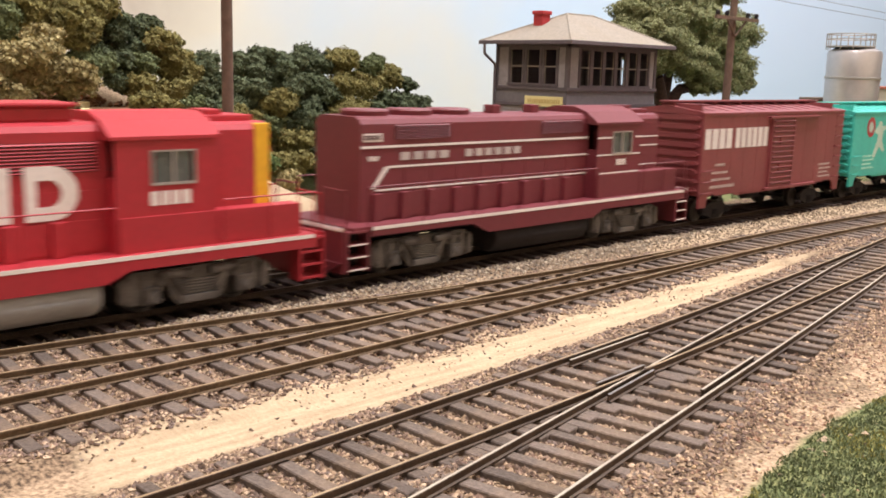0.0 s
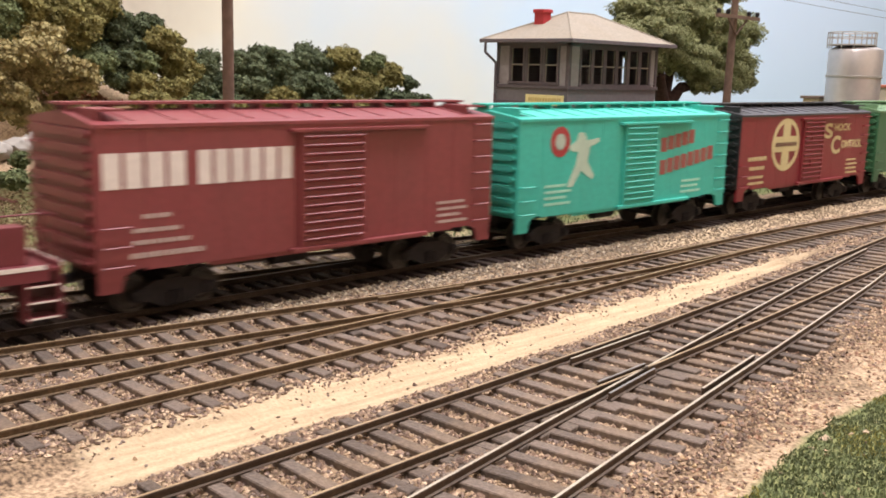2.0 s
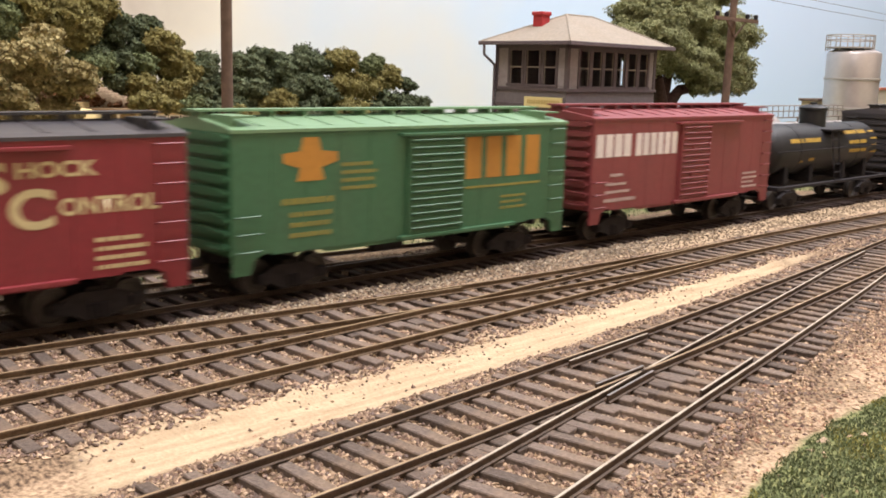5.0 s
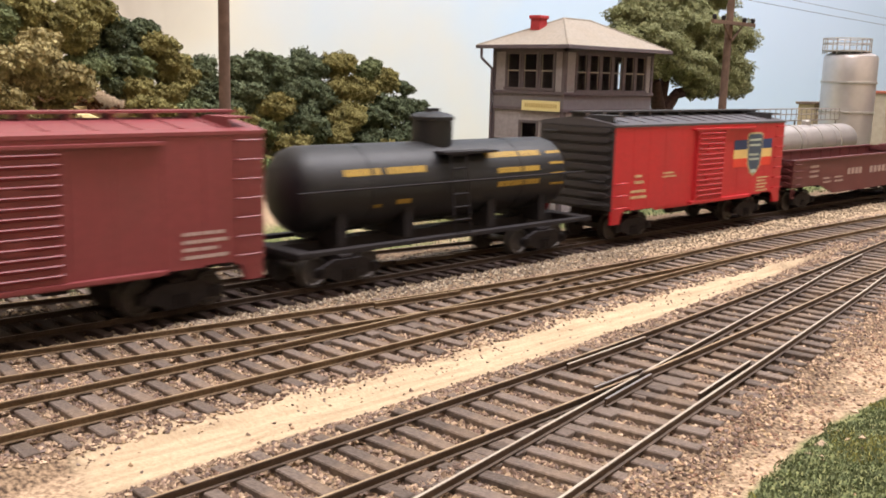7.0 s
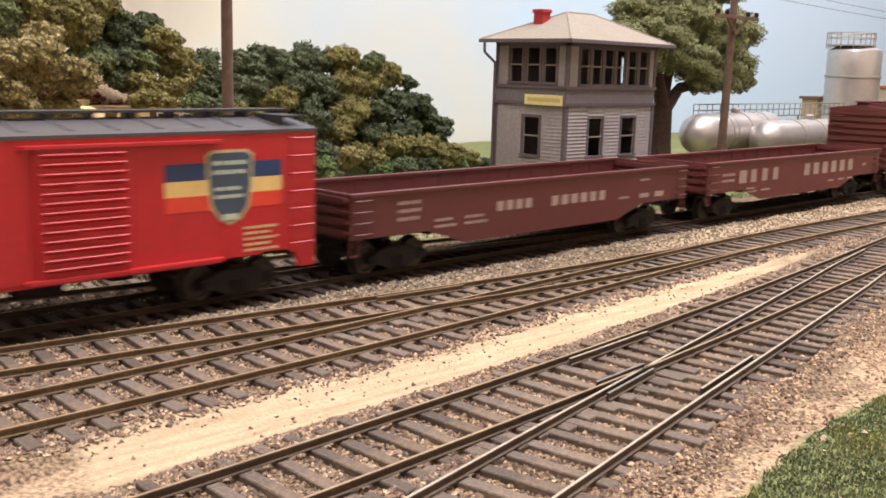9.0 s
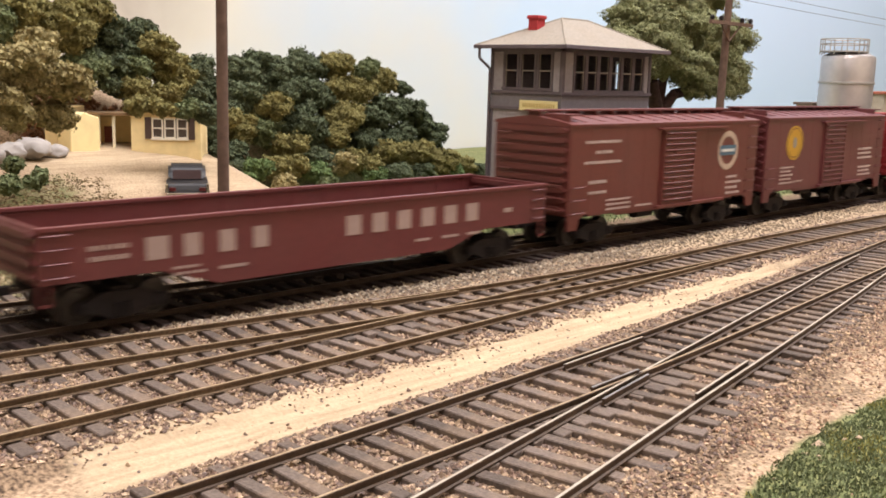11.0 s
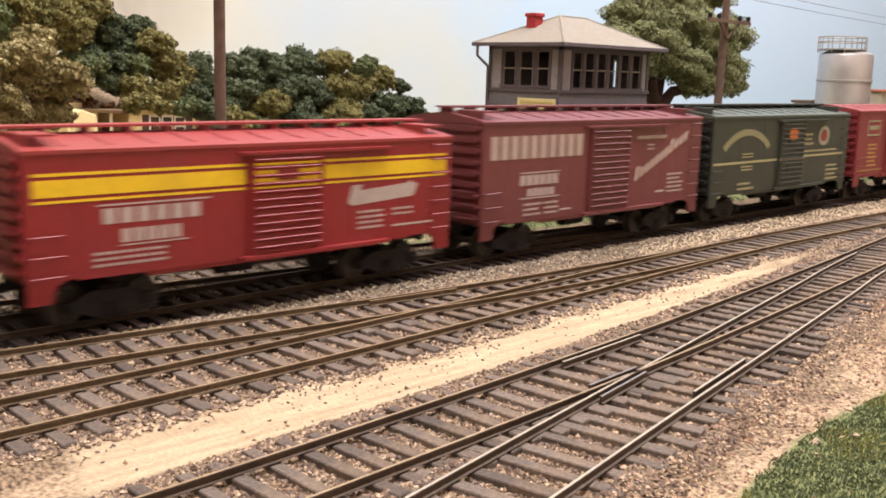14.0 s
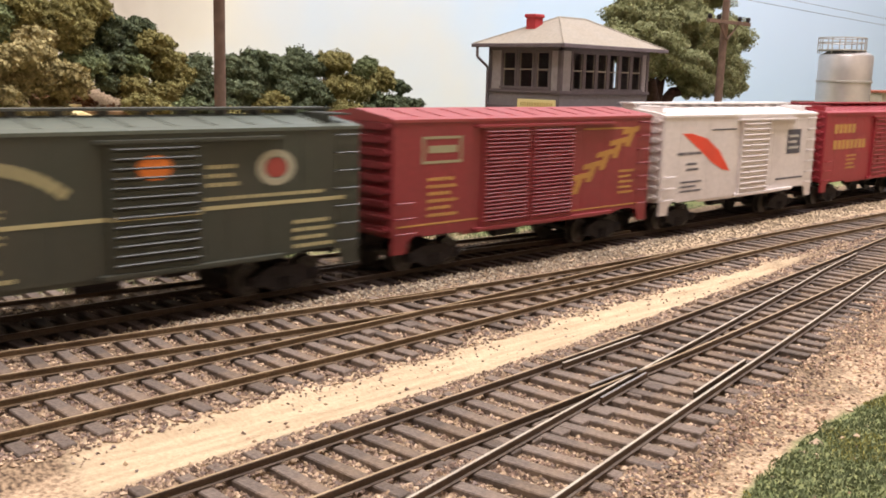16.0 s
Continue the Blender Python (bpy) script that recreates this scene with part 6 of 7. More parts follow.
def pressure_tank(x0, x1, y, zc, r, label):
    root = thing("storage_tank", label, "storage tank", (x0, y, 0), group="silver storage tanks")
    L = x1 - x0
    bm = new_bm()
    cap = [(max(0.3, r * math.cos(a)), r - r * math.sin(a)) for a in [radians(90 - 11.2 * i) for i in range(8)]]
    prof = [(rr, hh) for rr, hh in cap] + [(r, r)]
    seam = [(r, L * 0.36), (r + 0.25, L * 0.36), (r + 0.25, L * 0.36 + 1.2), (r, L * 0.36 + 1.2), (r, L * 0.68), (r + 0.25, L * 0.68), (r + 0.25, L * 0.68 + 1.2), (r, L * 0.68 + 1.2)]
    prof += seam + [(rr, L - hh) for rr, hh in reversed(prof)]
    lathe(bm, prof, (0, 0, zc), "x", 40)
    part("tank_shell", bm, SILVER, root, smooth=True)
    for x in (L * 0.3, L * 0.52, L * 0.74):
        bm = new_bm()
        lathe(bm, [(r + 0.1, x), (r + 0.45, x + 0.15), (r + 0.45, x + 1.1), (r + 0.1, x + 1.25)], (0, 0, zc), "x", 40)
        part("band", bm, STEELWORK, root, "dull grey band", smooth=True)
    for x in (L * 0.22, L * 0.78):
        bm = new_bm()
        prism(bm, [(-r * 0.8, zc - r * 0.5), (-r * 0.9, -7), (r * 0.9, -7), (r * 0.8, zc - r * 0.5)], "x", x - 3, x + 3)
        part("saddle", bm, CONCRETE, root, "grey concrete saddle")
    bm = new_bm()
    lathe(bm, [(3, zc + r - 1), (3, zc + r + 2.4), (2, zc + r + 3.2)], (L * 0.5, 0, 0), "z", 14)
    part("manhole", bm, STEELWORK, root)
    return root


pressure_tank(457, 566, 98, 25.0, 12.8, "silver horizontal storage tank with domed ends")
pressure_tank(503, 640, 76, 22.2, 11.6, "nearer silver horizontal storage tank with seams")
root = thing("tank_walkway", "grey steel walkway with railings over the tanks", "walkway", (490, 114, 0))
bm = new_bm()
box(bm, 0, 215, -2, 2, 33.5, 34.2)
for x in (4, 70, 140, 210):
    box(bm, x - 0.5, x + 0.5, -2, -1, -6, 33.5)
part("deck", bm, DULL, root)
bm = new_bm()
for h in (38.5, 42.5):
    for y in (-2, 2):
        tube(bm, (0, y, h), (215, y, h), 0.28, 6)
for i in range(14):
    for y in (-2, 2):
        tube(bm, (215 * i / 13, y, 34), (215 * i / 13, y, 42.5), 0.28, 6)
part("railing", bm, DULL, root)

root = thing("silo", "tall silver cylindrical silo with a railed top platform", "silo", (735, 120, 0))
bm = new_bm()
R = 21.2
lathe(bm, [(R, -8), (R, 39), (R + 0.3, 39), (R + 0.3, 40.4), (R, 40.4), (R, 63), (R + 0.3, 63), (R + 0.3, 65), (R, 65), (R, 83), (R - 0.8, 85), (12, 89), (1, 90)], (0, 0, 0), "z", 56)
part("shell", bm, SILVER, root, smooth=True)
for z in (38.5, 62.5):
    bm = new_bm()
    lathe(bm, [(R + 0.2, z), (R + 0.7, z + 0.2), (R + 0.7, z + 1.6), (R + 0.2, z + 1.8)], (0, 0, 0), "z", 56)
    part("band", bm, STEELWORK, root, "dull grey band", smooth=True)
bm = new_bm()
lathe(bm, [(8, 88), (19, 88), (19, 89), (8, 89)], (-3, 3, 0), "z", 32)
part("platform", bm, STEELWORK, root)
bm = new_bm()
for h in (94.5, 98.5):
    for i in range(24):
        a, b = 2 * math.pi * i / 24, 2 * math.pi * (i + 1) / 24
        tube(bm, (-3 + 18.6 * math.cos(a), 3 + 18.6 * math.sin(a), h), (-3 + 18.6 * math.cos(b), 3 + 18.6 * math.sin(b), h), 0.45, 5)
for i in range(12):
    a = 2 * math.pi * i / 12
    tube(bm, (-3 + 18.6 * math.cos(a), 3 + 18.6 * math.sin(a), 86), (-3 + 18.6 * math.cos(a), 3 + 18.6 * math.sin(a), 98.5), 0.45, 5)
part("railing", bm, STEELWORK, root)


def shed(x, y, w, d, h, wall, roof, label):
    root = thing("shed", label, "shed", (x, y, -6), group="low industrial buildings")
    bm = new_bm()
    box(bm, 0, w, 0, d, 0, h)
    wall_m = material("shed_wall", wall, 0.8, vary=0.1, grain=200)
    wall_ob = part("wall", bm, wall_m, root)
    rib = new_bm()
    box(rib, 0, 0.5, -0.3, 0, 0, h)
    rib = mesh_of("wall_rib", rib, wall_m)
    for i in range(int(w / 6)):
        part("wall_rib", rib, None, wall_ob, at=(6 * i, 0, 0))
    bm = new_bm()
    box(bm, -2, w + 2, -2, d + 2, h, h + 2.2, 0.3)
    part("roof", bm, material("shed_roof", roof, 0.8, vary=0.1, grain=200), root)


shed(740, 150, 40, 14, 50, "b3a184", "6d5c50", "small tan industrial shed with flat roof")
shed(905, 155, 420, 60, 60, "a89a88", "a2604c", "long low shed with a reddish roof edge")


# ---- foliage ----
def foliage_mesh(name, blobs, mat, leaves, leaf, seed):
    """Bumpy clumps of many small leaves: blobs of (x, y, z, radius, flatness) in millimetres."""
    rng = np.random.default_rng(seed)
    verts, faces = [], []
    count = 0
    total = sum(b[3] ** 2 for b in blobs)
    for bx, by, bz, r, flat in blobs:
        n = max(40, int(leaves * r * r / total))
        d = rng.normal(size=(n, 3))
        d /= np.linalg.norm(d, axis=1)[:, None]
        lump = 0.82 + 0.2 * np.sin(d[:, 0] * 4.3 + bx) * np.sin(d[:, 1] * 5.1 + by) + 0.16 * np.sin(d[:, 2] * 6.7 + bz + 3 * d[:, 0]) + 0.15 * np.sin(d[:, 0] * 13 + by) * np.sin(d[:, 2] * 12 + bx) * np.cos(d[:, 1] * 11 + bz)
        rad = r * lump * (1 - 0.22 * rng.random(n) ** 2)
        c = d * rad[:, None] * np.array([1, 1, flat]) + np.array([bx, by, bz])
        a = rng.normal(size=(n, 3))
        a = a - (a * d).sum(1)[:, None] * d * 0.6
        a /= np.linalg.norm(a, axis=1)[:, None]
        b = np.cross(d + 0.5 * rng.normal(size=(n, 3)), a)
        b /= np.linalg.norm(b, axis=1)[:, None]
        s = leaf * rng.uniform(0.6, 1.4, n)[:, None]
        q = np.stack([c - a * s, c + b * s * 0.7, c + a * s, c - b * s * 0.7 + d * s * 0.4], 1).reshape(-1, 3)
        verts.append(q)
        faces.append(np.arange(count, count + 4 * n).reshape(-1, 4))
        count += 4 * n
        # dark inner mass
        bm = bmesh.new()
        bmesh.ops.create_icosphere(bm, subdivisions=3, radius=1.0)
        v = np.array([x.co[:] for x in bm.verts])
        l2 = 0.82 + 0.2 * np.sin(v[:, 0] * 4.3 + bx) * np.sin(v[:, 1] * 5.1 + by) + 0.16 * np.sin(v[:, 2] * 6.7 + bz + 3 * v[:, 0])
        core = v * (r * l2 * 0.84)[:, None] * np.array([1, 1, flat]) + np.array([bx, by, bz])
        verts.append(core)
        f = np.array([[x.index for x in fc.verts] for fc in bm.faces])
        f = np.c_[f, f[:, 2]]
        faces.append(f + count)
        count += len(core)
        bm.free()
    v = np.concatenate(verts) * 0.001
    polys = [tuple(dict.fromkeys(p)) for p in np.concatenate(faces).tolist()]
    me = bpy.data.meshes.new(name)
    me.from_pydata(v.tolist(), [], polys)
    me.materials.append(mat)
    return me


def leaf_material(name, hexa):
    m = material(name, hexa, 0.85, vary=0.16, grain=420, bump=0.3, island=0.24)
    return m


LEAF = {"olive": leaf_material("olive_leaves", "7e774a"), "dark": leaf_material("dark_green_leaves", "545c44"), "mid": leaf_material("green_leaves", "666e4c"),
        "tan": leaf_material("tan_green_leaves", "9a8e64"), "bright": leaf_material("bright_green_leaves", "5f7046"), "blue": leaf_material("blue_green_leaves", "5f674e")}
NAMES = {"olive": "olive green", "dark": "dark green", "mid": "mid green", "tan": "pale tan-green", "bright": "bright green", "blue": "dull blue-green"}


def bush(x, y, z, r, kind, seed, flat=0.95, leaf=0.66, lobes=6):
    rng = random.Random(seed)
    blobs = [(0, 0, 0, r * 0.72, flat)]
    for i in range(lobes):
        a = rng.uniform(0, 6.28)
        e = rng.uniform(-0.2, 0.9)
        k = r * rng.uniform(0.38, 0.58)
        blobs.append((math.cos(a) * r * 0.62 * math.cos(e), math.sin(a) * r * 0.62 * math.cos(e), r * 0.62 * math.sin(e) * flat, k, rng.uniform(0.8, 1.05)))
    me = foliage_mesh("bush", blobs, LEAF[kind], int(36 * r * r / leaf ** 2 * 0.55) + 300, leaf, seed)
    ob = new("bush", me)
    ob.location = Vector((x, y, z)) * 0.001
    return tagged(ob, NAMES[kind] + " clump-foliage bush on the hillside", "bush", "bushes of the wooded hillside")


HILL = []


def hill_row(pts):
    for x, y, z, r, k in pts:
        HILL.append((x, y, z, r, k))
        bush(x, y, z, r, k, len(HILL) * 7 + 3)


hill_row([
    (65, 120, 58, 14.8, "tan"), (78, 118, 54, 11.1, "tan"), (60, 118, 44, 11.8, "tan"), (76, 122, 42, 9.2, "tan"), (54, 125, 53, 13.7, "tan"),
    (76, 135, 66, 10.4, "tan"), (105, 190, 77, 14.4, "olive"), (89, 185, 80, 12.7, "olive"), (120, 195, 84, 12.4, "olive"), (113, 188, 71, 11.0, "olive"),
    (77, 185, 72, 13.7, "mid"), (136, 205, 74, 13.5, "dark"), (141, 200, 63, 12.5, "dark"), (125, 195, 63, 11.4, "dark"), (136, 198, 53, 10.4, "dark"),
])
hill_row([
    (155, 200, 66, 12.8, "olive"), (161, 198, 60, 12.1, "olive"), (142, 192, 49, 9.3, "olive"), (158, 192, 47, 9.6, "olive"), (145, 195, 58, 9.4, "mid"),
    (180, 205, 59, 11.2, "blue"), (178, 200, 48, 11.1, "blue"), (189, 204, 50, 10.2, "dark"), (171, 196, 38, 9.6, "mid"), (181, 194, 30, 10.6, "dark"),
    (206, 205, 58, 12.2, "blue"), (221, 207, 62, 10.7, "dark"), (206, 200, 46, 13.0, "blue"), (201, 195, 30, 12.0, "olive"), (226, 205, 54, 13.4, "dark"),
])
hill_row([
    (218, 192, 41, 11.0, "olive"), (238, 208, 60, 12.1, "blue"), (252, 207, 62, 13.0, "dark"), (256, 205, 46, 13.1, "dark"), (268, 206, 62, 12.6, "olive"),
    (270, 200, 51, 11.9, "olive"), (286, 203, 50, 11.6, "olive"), (302, 206, 55, 11.2, "olive"), (267, 194, 36, 14.0, "olive"), (256, 190, 26, 11.1, "olive"),
    (287, 198, 34, 13.5, "dark"), (307, 202, 39, 13.2, "dark"), (319, 205, 52, 6.7, "dark"), (322, 204, 38, 12.2, "dark"), (334, 204, 31, 11.7, "dark"),
])
hill_row([
    (343, 203, 23, 11.8, "dark"), (308, 198, 22, 13.3, "dark"), (239, 192, 28, 13.2, "dark"), (225, 188, 21, 11.2, "olive"), (212, 192, 28, 10.4, "mid"),
    (246, 186, 14, 11.5, "blue"), (207, 176, 12, 9.0, "olive"), (196, 172, 12, 8.3, "bright"), (220, 176, 12, 8.6, "olive"), (233, 174, 8, 8.2, "bright"),
    (251, 178, 12, 9.0, "tan"), (268, 180, 12, 11.1, "olive"), (290, 182, 16, 10.8, "olive"), (313, 186, 15, 11.9, "olive"), (289, 176, 5, 8.9, "blue"),
])
hill_row([
    (338, 190, 8, 11.6, "olive"), (270, 172, 5, 7.7, "bright"), (346, 188, 3, 8.3, "bright"), (362, 192, 4, 9.2, "olive"), (315, 180, 4, 9.2, "dark"),
    (188, 178, 13, 9.4, "dark"), (185, 168, 6, 7.1, "bright"), (206, 166, 5, 7.3, "tan"), (234, 166, 2, 7.6, "mid"), (187, 186, 19, 10.0, "dark"),
    (193, 200, 39, 10.2, "dark"), (237, 200, 39, 12.1, "dark"), (278, 192, 22, 11.4, "dark"), (373, 185, 0, 5.0, "mid"), (371, 190, 2, 6.4, "dark"),
])
hill_row([
    (124, 200, 82, 13.9, "olive"), (114, 192, 72, 12.3, "olive"), (118, 188, 60, 11.8, "mid"), (151, 206, 76, 10.6, "dark"),
    (167, 198, 53, 10.9, "olive"), (243, 203, 49, 12.2, "dark"), (230, 200, 48, 10.7, "blue"), (289, 206, 61, 9.7, "mid"),
    (120, 146, 44, 6.0, "olive"), (129, 142, 44, 6.1, "olive"), (139, 140, 43, 6.2, "mid"),
])
hill_row([
    (149, 140, 41, 7.2, "dark"), (173, 160, 38, 6.8, "olive"), (56, 108, 26, 4.2, "mid"), (59, 98, 22, 4.9, "mid"), (47, 92, 22, 5.5, "mid"),
])


# ---- tree behind the tower ----
def broad_tree():
    root = thing("tree", "broad tree with dark trunk and mottled green crown", "tree", (448, 112, -5))
    bark = material("dark_bark", "40302c", 0.9, vary=0.3, grain=500, bump=0.5)
    bm = new_bm()
    tube(bm, (0, 0, -2), (-1, 0, 25), 9.0, 14, 6.8)
    tube(bm, (-1, 0, 24), (-4, -2, 48), 6.9, 14, 6.2)
    for i in range(5):
        a = 1.2 * i
        tube(bm, (7.5 * math.cos(a), 7.5 * math.sin(a), 2), (14 * math.cos(a), 14 * math.sin(a), -3), 3.0, 7, 1.0)
    part("trunk", bm, bark, root, smooth=True)
    for p, q, r in (((-4, -2, 46), (-16, -6, 66), 4.8), ((-3, -2, 44), (14, -2, 58), 5.0), ((14, -2, 58), (46, -4, 62), 3.4), ((-16, -6, 66), (-22, 0, 90), 3.4), ((0, 0, 50), (18, 6, 88), 3.6), ((46, -4, 62), (70, -4, 74), 2.2), ((-10, -4, 58), (-40, 0, 84), 2.6)):
        bm = new_bm()
        tube(bm, p, q, r, 9, r * 0.6)
        part("limb", bm, bark, root, smooth=True)
    blobs = TREE_BLOBS
    part("crown", foliage_mesh("crown", blobs, LEAF["tree"], 170000, 0.66, 77), None, root)


LEAF["tree"] = leaf_material("mottled_tree_leaves", "868862")
TREE_BLOBS = [(a, b, c + 5, r, 0.85) for a, b, c, r in (
    (-19, 0, 85, 25.3), (19, 6, 97, 24.8), (44, 0, 88, 25.4), (71, -2, 71, 19.5), (-28, 3, 98, 16.7),
    (51, -6, 63, 16.5), (-6, -4, 74, 16.4), (20, -8, 69, 16.9), (86, 4, 90, 18.3), (-42, 0, 84, 11.5),
    (-2, 6, 113, 20.7), (49, 6, 116, 21.9), (88, -2, 60, 11.5), (-26, -6, 65, 7.4), (25, -8, 56, 9.2))]
broad_tree()
bush(415, 84, 3, 12, "mid", 501)
bush(470, 66, 2, 8, "dark", 502)


# ---- yard behind the main line ----
def house():
    root = thing("house", "small pale yellow house with shuttered windows and porch", "house", (122, 181.5, 22.7), turn=-38)
    wall_m = material("cream_yellow_wall", "ecd6a0", 0.85, vary=0.06, grain=300, dirt="d0b070", dirt_amount=0.25)
    bm = new_bm()
    wall_with_holes(bm, "x", 12, 42, -9, 19, 0, 1.0, [(21, 36.5, 7, 16)])
    part("wall", bm, wall_m, root)
    for b in ((12, 13, 1, 22, -9, 19), (41, 42, 1, 22, -9, 19), (-10, 12, 16, 17, -9, 17), (-24, -12, -2, 18, -9, 20)):
        one = new_bm()
        box(one, *b)
        part("wall", one, wall_m, root)
    bm = new_bm()
    box(bm, 20.6, 36.9, -0.6, 0.2, 6.3, 7.0)
    win = part("window", bm, paint("ece4d0", 0.6), root, "white window of three sashes")
    for a, b in ((21, 25.8), (26.3, 31.2), (31.7, 36.5)):
        bm = new_bm()
        box(bm, a, b, -0.3, 0.2, 7, 7.7)
        box(bm, a, b, -0.3, 0.2, 11.2, 11.8)
        box(bm, a, b, -0.3, 0.2, 15.3, 16)
        box(bm, a, a + 0.6, -0.3, 0.2, 7.7, 15.3)
        box(bm, b - 0.6, b, -0.3, 0.2, 7.7, 15.3)
        part("sash", bm, paint("ece4d0", 0.6), win)
    bm = new_bm()
    box(bm, 21, 36.5, 0.3, 0.5, 7, 16)
    part("pane", bm, material("dark_pane", "5a5048", 0.2, vary=0.1), win, "dark window panes")
    for a in (18.0, 36.8):
        bm = new_bm()
        box(bm, a, a + 2.8, -0.5, 0.1, 6.6, 16.2, 0.1)
        part("shutter", bm, paint("4a3830", 0.7), root, "dark brown shutter")
    bm = new_bm()
    prism(bm, [(-2, 19), (10.5, 21.5), (23, 19), (23, 18.4), (-2, 18.4)], "x", 10, 43.5)
    box(bm, -11, 12, -1, 18, 16.6, 17.8)
    part("roof", bm, material("brown_shingles", "7a6248", 0.9, vary=0.15, grain=400), root, "brown shingled roof")
    bm = new_bm()
    for a in (-9.5, -2.5, 4.0):
        one = new_bm()
        box(one, a, a + 1.2, 0, 1.2, -9, 16.6)
        part("porch_post", one, paint("e6dcc0", 0.6), root, "cream porch post")
    box(bm, -3, 1.5, 15.6, 16, -3, 11)
    part("door", bm, paint("8a4a40", 0.6), root, "brick red front door")


house()
bm = new_bm()
prism(bm, [(105, 14), (118, 14), (118, 38.5), (111.5, 41.0), (105, 38.5)], "y", 176, 190)
bmesh.ops.bevel(bm, geom=bm.edges[:], offset=0.35, segments=1, affect="EDGES")
solid("gable_wall", bm, material("cream_plaster", "f0dca4", 0.85, vary=0.06, grain=200), "cream plastered gable end beside the house", "wall")
rock_m = material("pale_grey_rock", "a09a94", 0.9, vary=0.15, grain=160, bump=0.4, dirt="8a7e70", dirt_amount=0.4)
for i, (x, y, z, r) in enumerate(((76, 165, 28, 6.5), (86, 168, 29, 7), (96, 171, 27, 5.5), (66, 162, 27, 7))):
    bm = bmesh.new()
    bmesh.ops.create_icosphere(bm, subdivisions=3, radius=r)
    for v in bm.verts:
        v.co += v.co.normalized() * r * 0.3 * (noise.noise(v.co * 0.26 + Vector((i * 5, 0, 0))))
        v.co.z *= 0.62
    solid("boulder", bm, rock_m, "pale grey rounded boulder in the yard", "rock", (x, y, z - 2), group="boulders in the yard", smooth=True)


def sedan():
    z = float(ground_height(128.0, 119.0))
    root = thing("car", "black parked sedan with chrome bumper, seen from behind", "car", (127, 118, z - 1.6), turn=61)
    root.scale = (0.92, 0.92, 0.92)
    body = paint("161416", 0.5)
    bm = new_bm()
    side = [(0, 3.0), (0.4, 7.2), (1.5, 8.4), (12, 8.8), (16.5, 8.8), (33, 8.9), (37, 8.8), (50, 8.0), (52.5, 7.0), (53, 3.4), (52, 2.4), (1, 2.4)]
    prism(bm, side, "y", -9.0, 9.0)
    bmesh.ops.bevel(bm, geom=bm.edges[:], offset=0.7, segments=2, affect="EDGES")
    part("body", bm, body, root, smooth=True)
    bm = new_bm()
    prism(bm, [(12.5, 8.6), (16.5, 13.2), (19.5, 14.8), (30, 15.1), (33, 13.6), (37.5, 8.7)], "y", -8.2, 8.2)
    bmesh.ops.bevel(bm, geom=bm.edges[:], offset=1.3, segments=4, affect="EDGES")
    cab_ = part("cabin", bm, body, root, smooth=True)
    bm = new_bm()
    prism(bm, [(13.3, 9.3), (12.7, 9.3), (16.0, 13.0), (16.6, 13.0)], "y", -6.2, 6.2)
    part("rear_window", bm, material("car_glass", "2e1c18", 0.75, vary=0.05), cab_, "brownish rear window")
    bm = new_bm()
    box(bm, -1.2, 0.4, -8.8, 8.8, 3.2, 4.8, 0.4)
    box(bm, 52.6, 54.0, -8.8, 8.8, 3.2, 4.8, 0.4)
    part("bumper", bm, material("chrome", "d8d8d8", 0.15, metal=1.0, vary=0.03), root, "chrome bumper")
    for s in (-1, 1):
        bm = new_bm()
        box(bm, -0.5, 1.4, s * 8.5 - 0.55, s * 8.5 + 0.55, 3.0, 8.6, 0.25)
        part("fin_trim", bm, bpy.data.materials["chrome"], root, "chrome trim of the rear wing")
        bm = new_bm()
        box(bm, -0.3, 0.5, s * 6.3 - 1.4, s * 6.3 + 1.4, 5.4, 7.0, 0.3)
        part("tail_light", bm, paint("4a1416", 0.3), root, "red tail light")
        for x in (10, 42):
            bm = new_bm()
            lathe(bm, [(1.5, -1.4), (3.7, -1.4), (3.9, 0), (3.7, 1.4), (1.5, 1.4)], (x, s * 7.9, 3.7), "y", 20)
            w = part("wheel", bm, BLACK, root, smooth=True)
            bm = new_bm()
            lathe(bm, [(0.4, s * 1.7), (1.8, s * 1.5), (1.9, 0)], (x, s * 7.9, 3.7), "y", 14)
            part("hubcap", bm, STEEL, w, "steel hubcap")


sedan()


# ---- grass and litter ----
def grass_tufts(name, label, mat, count, x0, x1, y0, y1, height, seed, pick):
    rng = np.random.default_rng(seed)
    x, y = rng.uniform(x0, x1, count * 4), rng.uniform(y0, y1, count * 4)
    ok = pick(x, y, rng)
    x, y = x[ok][:count], y[ok][:count]
    z = ground_height(x, y)
    n = len(x)
    a, h = rng.uniform(0, 6.28, n), rng.uniform(0.5, 1.0, n) * height
    w = 0.28
    dx, dy = np.cos(a) * w, np.sin(a) * w
    lx, ly = rng.normal(0, 0.4, n) * h, rng.normal(0, 0.4, n) * h
    v = np.stack([np.c_[x - dx, y - dy, z - 0.1], np.c_[x + dx, y + dy, z - 0.1], np.c_[x + lx, y + ly, z + h]], 1).reshape(-1, 3) * 0.001
    me = bpy.data.meshes.new(name)
    me.from_pydata(v.tolist(), [], np.arange(3 * n).reshape(-1, 3).tolist())
    me.materials.append(mat)
    return tagged(new(name, me), label, "grass", kind="stuff")


GRASS = material("static_grass", "707858", 0.95, vary=0.3, grain=200, island=0.35)
GRASS_Y = material("yellow_grass", "9a9458", 0.9, vary=0.25, grain=200, island=0.4)


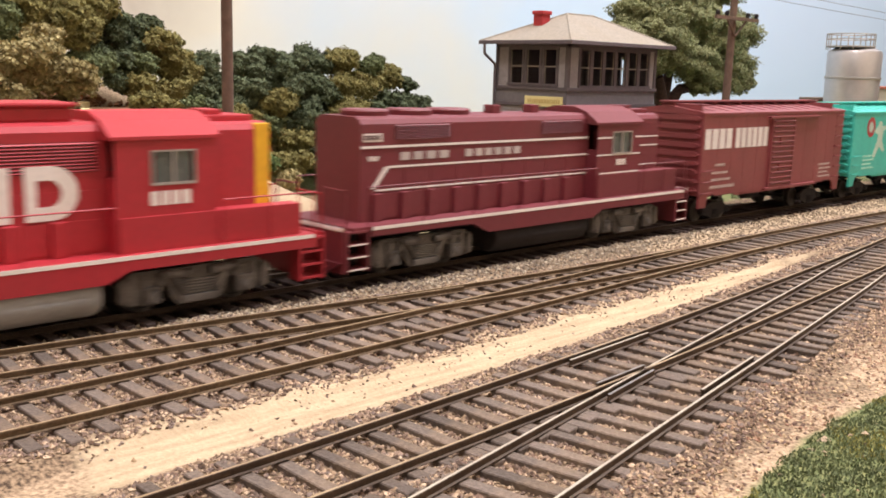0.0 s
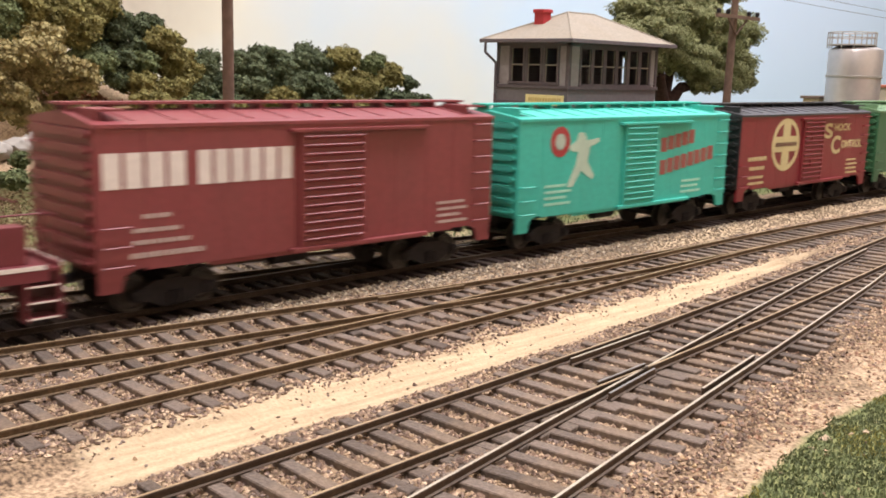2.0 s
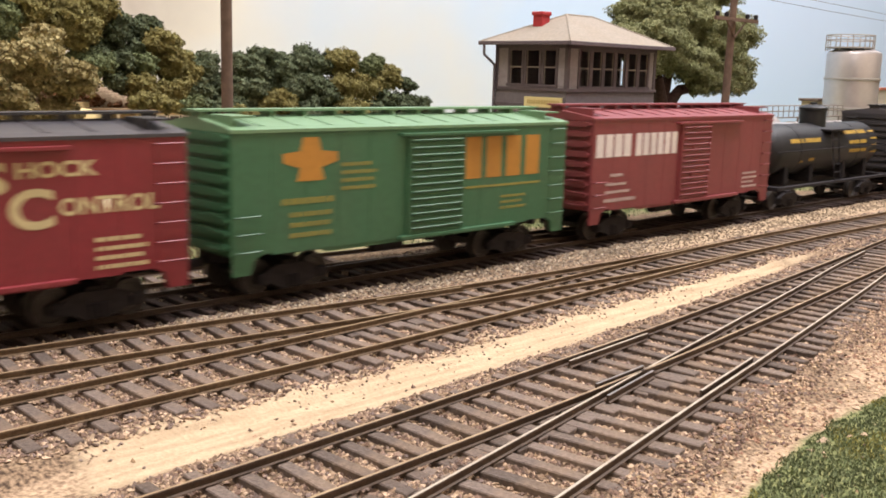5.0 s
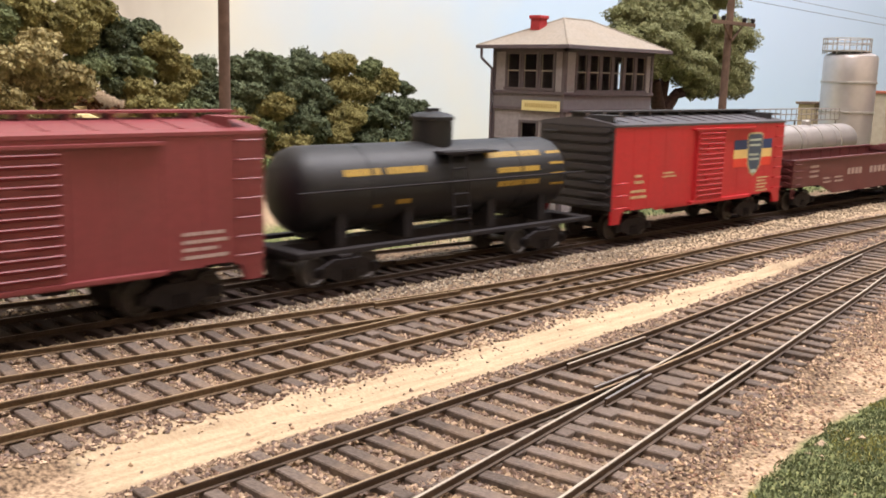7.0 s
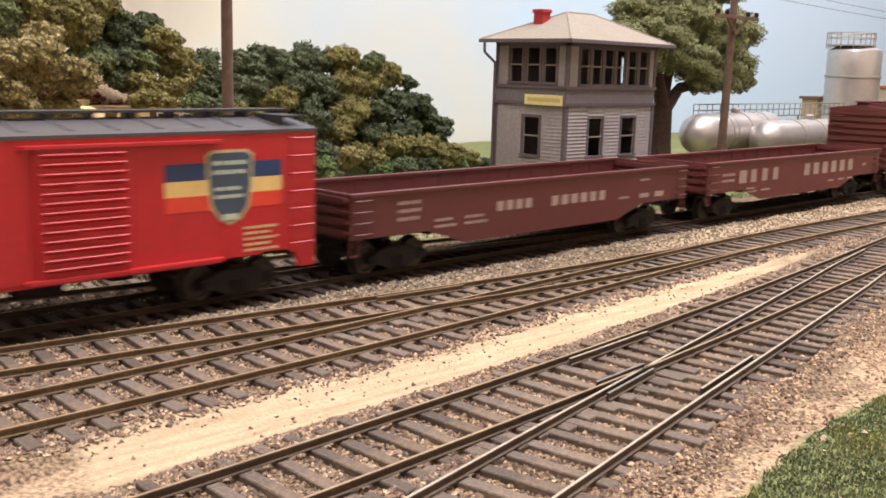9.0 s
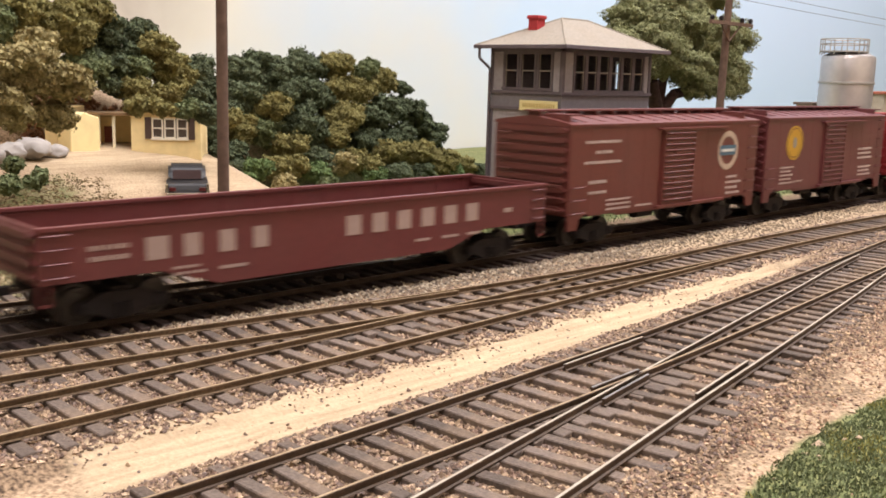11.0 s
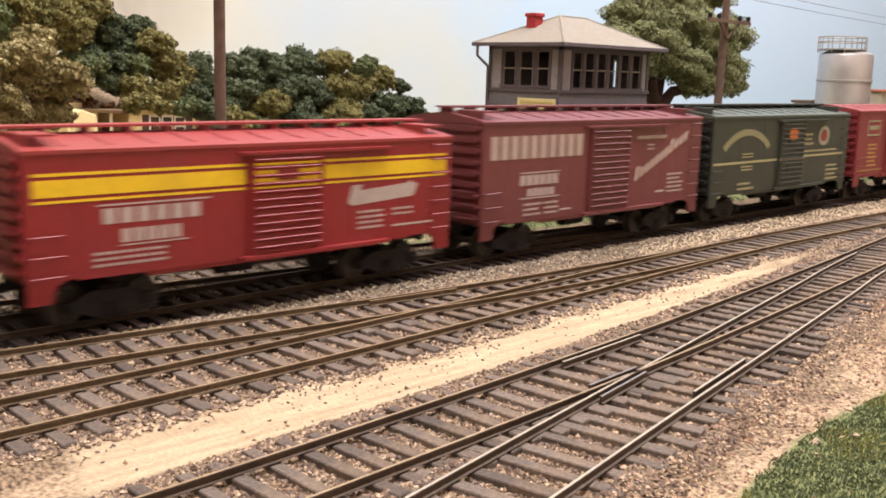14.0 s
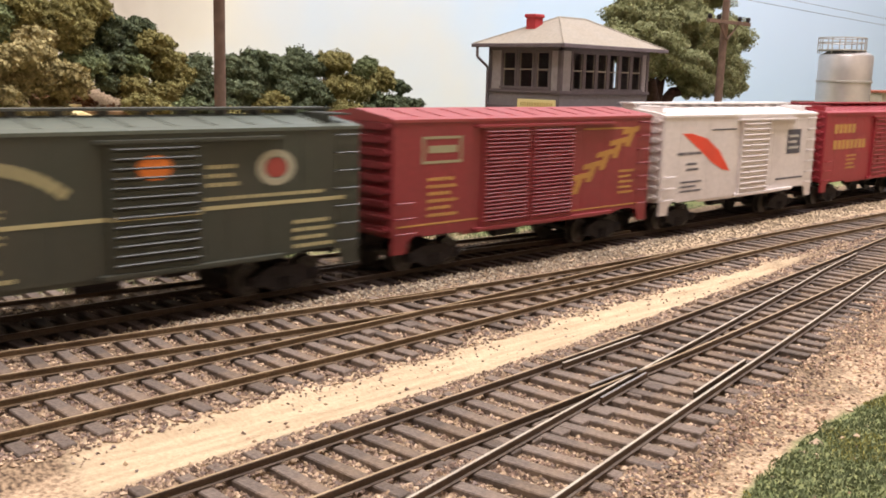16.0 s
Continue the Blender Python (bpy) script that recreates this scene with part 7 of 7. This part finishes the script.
def lawn(x, y, rng):
    return zones(x, y)[2] + 0.5 * bumps(x, y, 4.0, 1.7) * (rng.random(len(x)) < 0.8) > 0.55


grass_tufts("grass", "short green grass at the layout's edge", GRASS, 50000, 20, 200, -205, -146, 0.75, 5, lawn)
grass_tufts("grass", "yellowish grass among the green", GRASS_Y, 9000, 20, 200, -205, -150, 0.8, 6, lambda x, y, r: lawn(x, y, r) & (bumps(x, y, 14, 3.0) > 0.1))
grass_tufts("grass", "green grass behind the main line", GRASS, 9000, 40, 700, 32, 75, 1.6, 7, lambda x, y, r: bumps(x, y, 22, 1.0) > -0.35)
grass_tufts("weeds", "olive weeds on the slope behind the main line", material("dry_weeds", "6e6a46", 0.9, vary=0.3, island=0.35), 26000, 0, 330, 45, 150, 0.8, 8, lambda x, y, r: (bumps(x, y, 26, 2.0) > -0.5) & ((x < 95) | (x > 190)))
scatter("leaf_litter", "pale fallen bits lying on the grass", "litter", CHIP, 45, lambda r, n: (r.uniform(55, 180, n), r.uniform(-200, -152, n)), (0.5, 1.2), 0.5, seed=51)
scatter("earth_clods", "rusty brown earth and dead leaves on the slope behind the tracks", "earth", material("rusty_leaf_litter", "6c5a40", 0.95, vary=0.3, island=0.4), 9000, lambda r, n: (r.uniform(5, 104, n), r.uniform(54, 146, n)), (0.25, 0.75), 0.5, seed=57)
scatter("earth_clods", "rusty brown earth under the hillside bushes", "earth", material("rusty_soil", "8a6248", 0.95, vary=0.25, island=0.4), 900, lambda r, n: (r.uniform(98, 152, n), r.uniform(196, 220, n)), (0.8, 2.4), 0.8, seed=52)


# ---- the moving train ----
def shift(t):
    """How far the train has run to the left at t seconds, in millimetres."""
    k = min(max(t * 2, 0), 32)
    i = min(int(k), 31)
    u = k - i
    p = [SHIFT[max(0, min(32, i + j))] for j in (-1, 0, 1, 2)]
    if i == 0:
        p[0] = 2 * p[1] - p[2]
    if i == 31:
        p[3] = 2 * p[2] - p[1]
    return 0.5 * (2 * p[1] + (p[2] - p[0]) * u + (2 * p[0] - 5 * p[1] + 4 * p[2] - p[3]) * u * u + (3 * p[1] - p[0] - 3 * p[2] + p[3]) * u ** 3)


def motions():
    for root, x0 in TRAIN:
        walk(root, [(0.25 * i, pose((x0 - shift(0.25 * i)) * 0.001, 0, 0)) for i in range(65)])
    for w, root, x in WHEELS:
        start = next(x0 for r, x0 in TRAIN if r is root)
        m = w.location.copy()
        rows, last = [], None
        for i in range(16 * 30 + 1):
            t = i / 30
            here = start + x - shift(t)
            if -60 < here < 520:
                last = pose(m.x, m.y, m.z, 0, -math.degrees(shift(t) / WHEEL_R) % 360 - 180, 0)
                rows.append((t, last))
        if not rows:
            rows = [(0.0, pose(m.x, m.y, m.z)), (16.0, pose(m.x, m.y, m.z))]
        if rows[0][0] > 0:
            rows.insert(0, (0.0, rows[0][1]))
        if rows[-1][0] < 15.99:
            rows.append((16.0, rows[-1][1]))
        walk(w, rows)


motions()
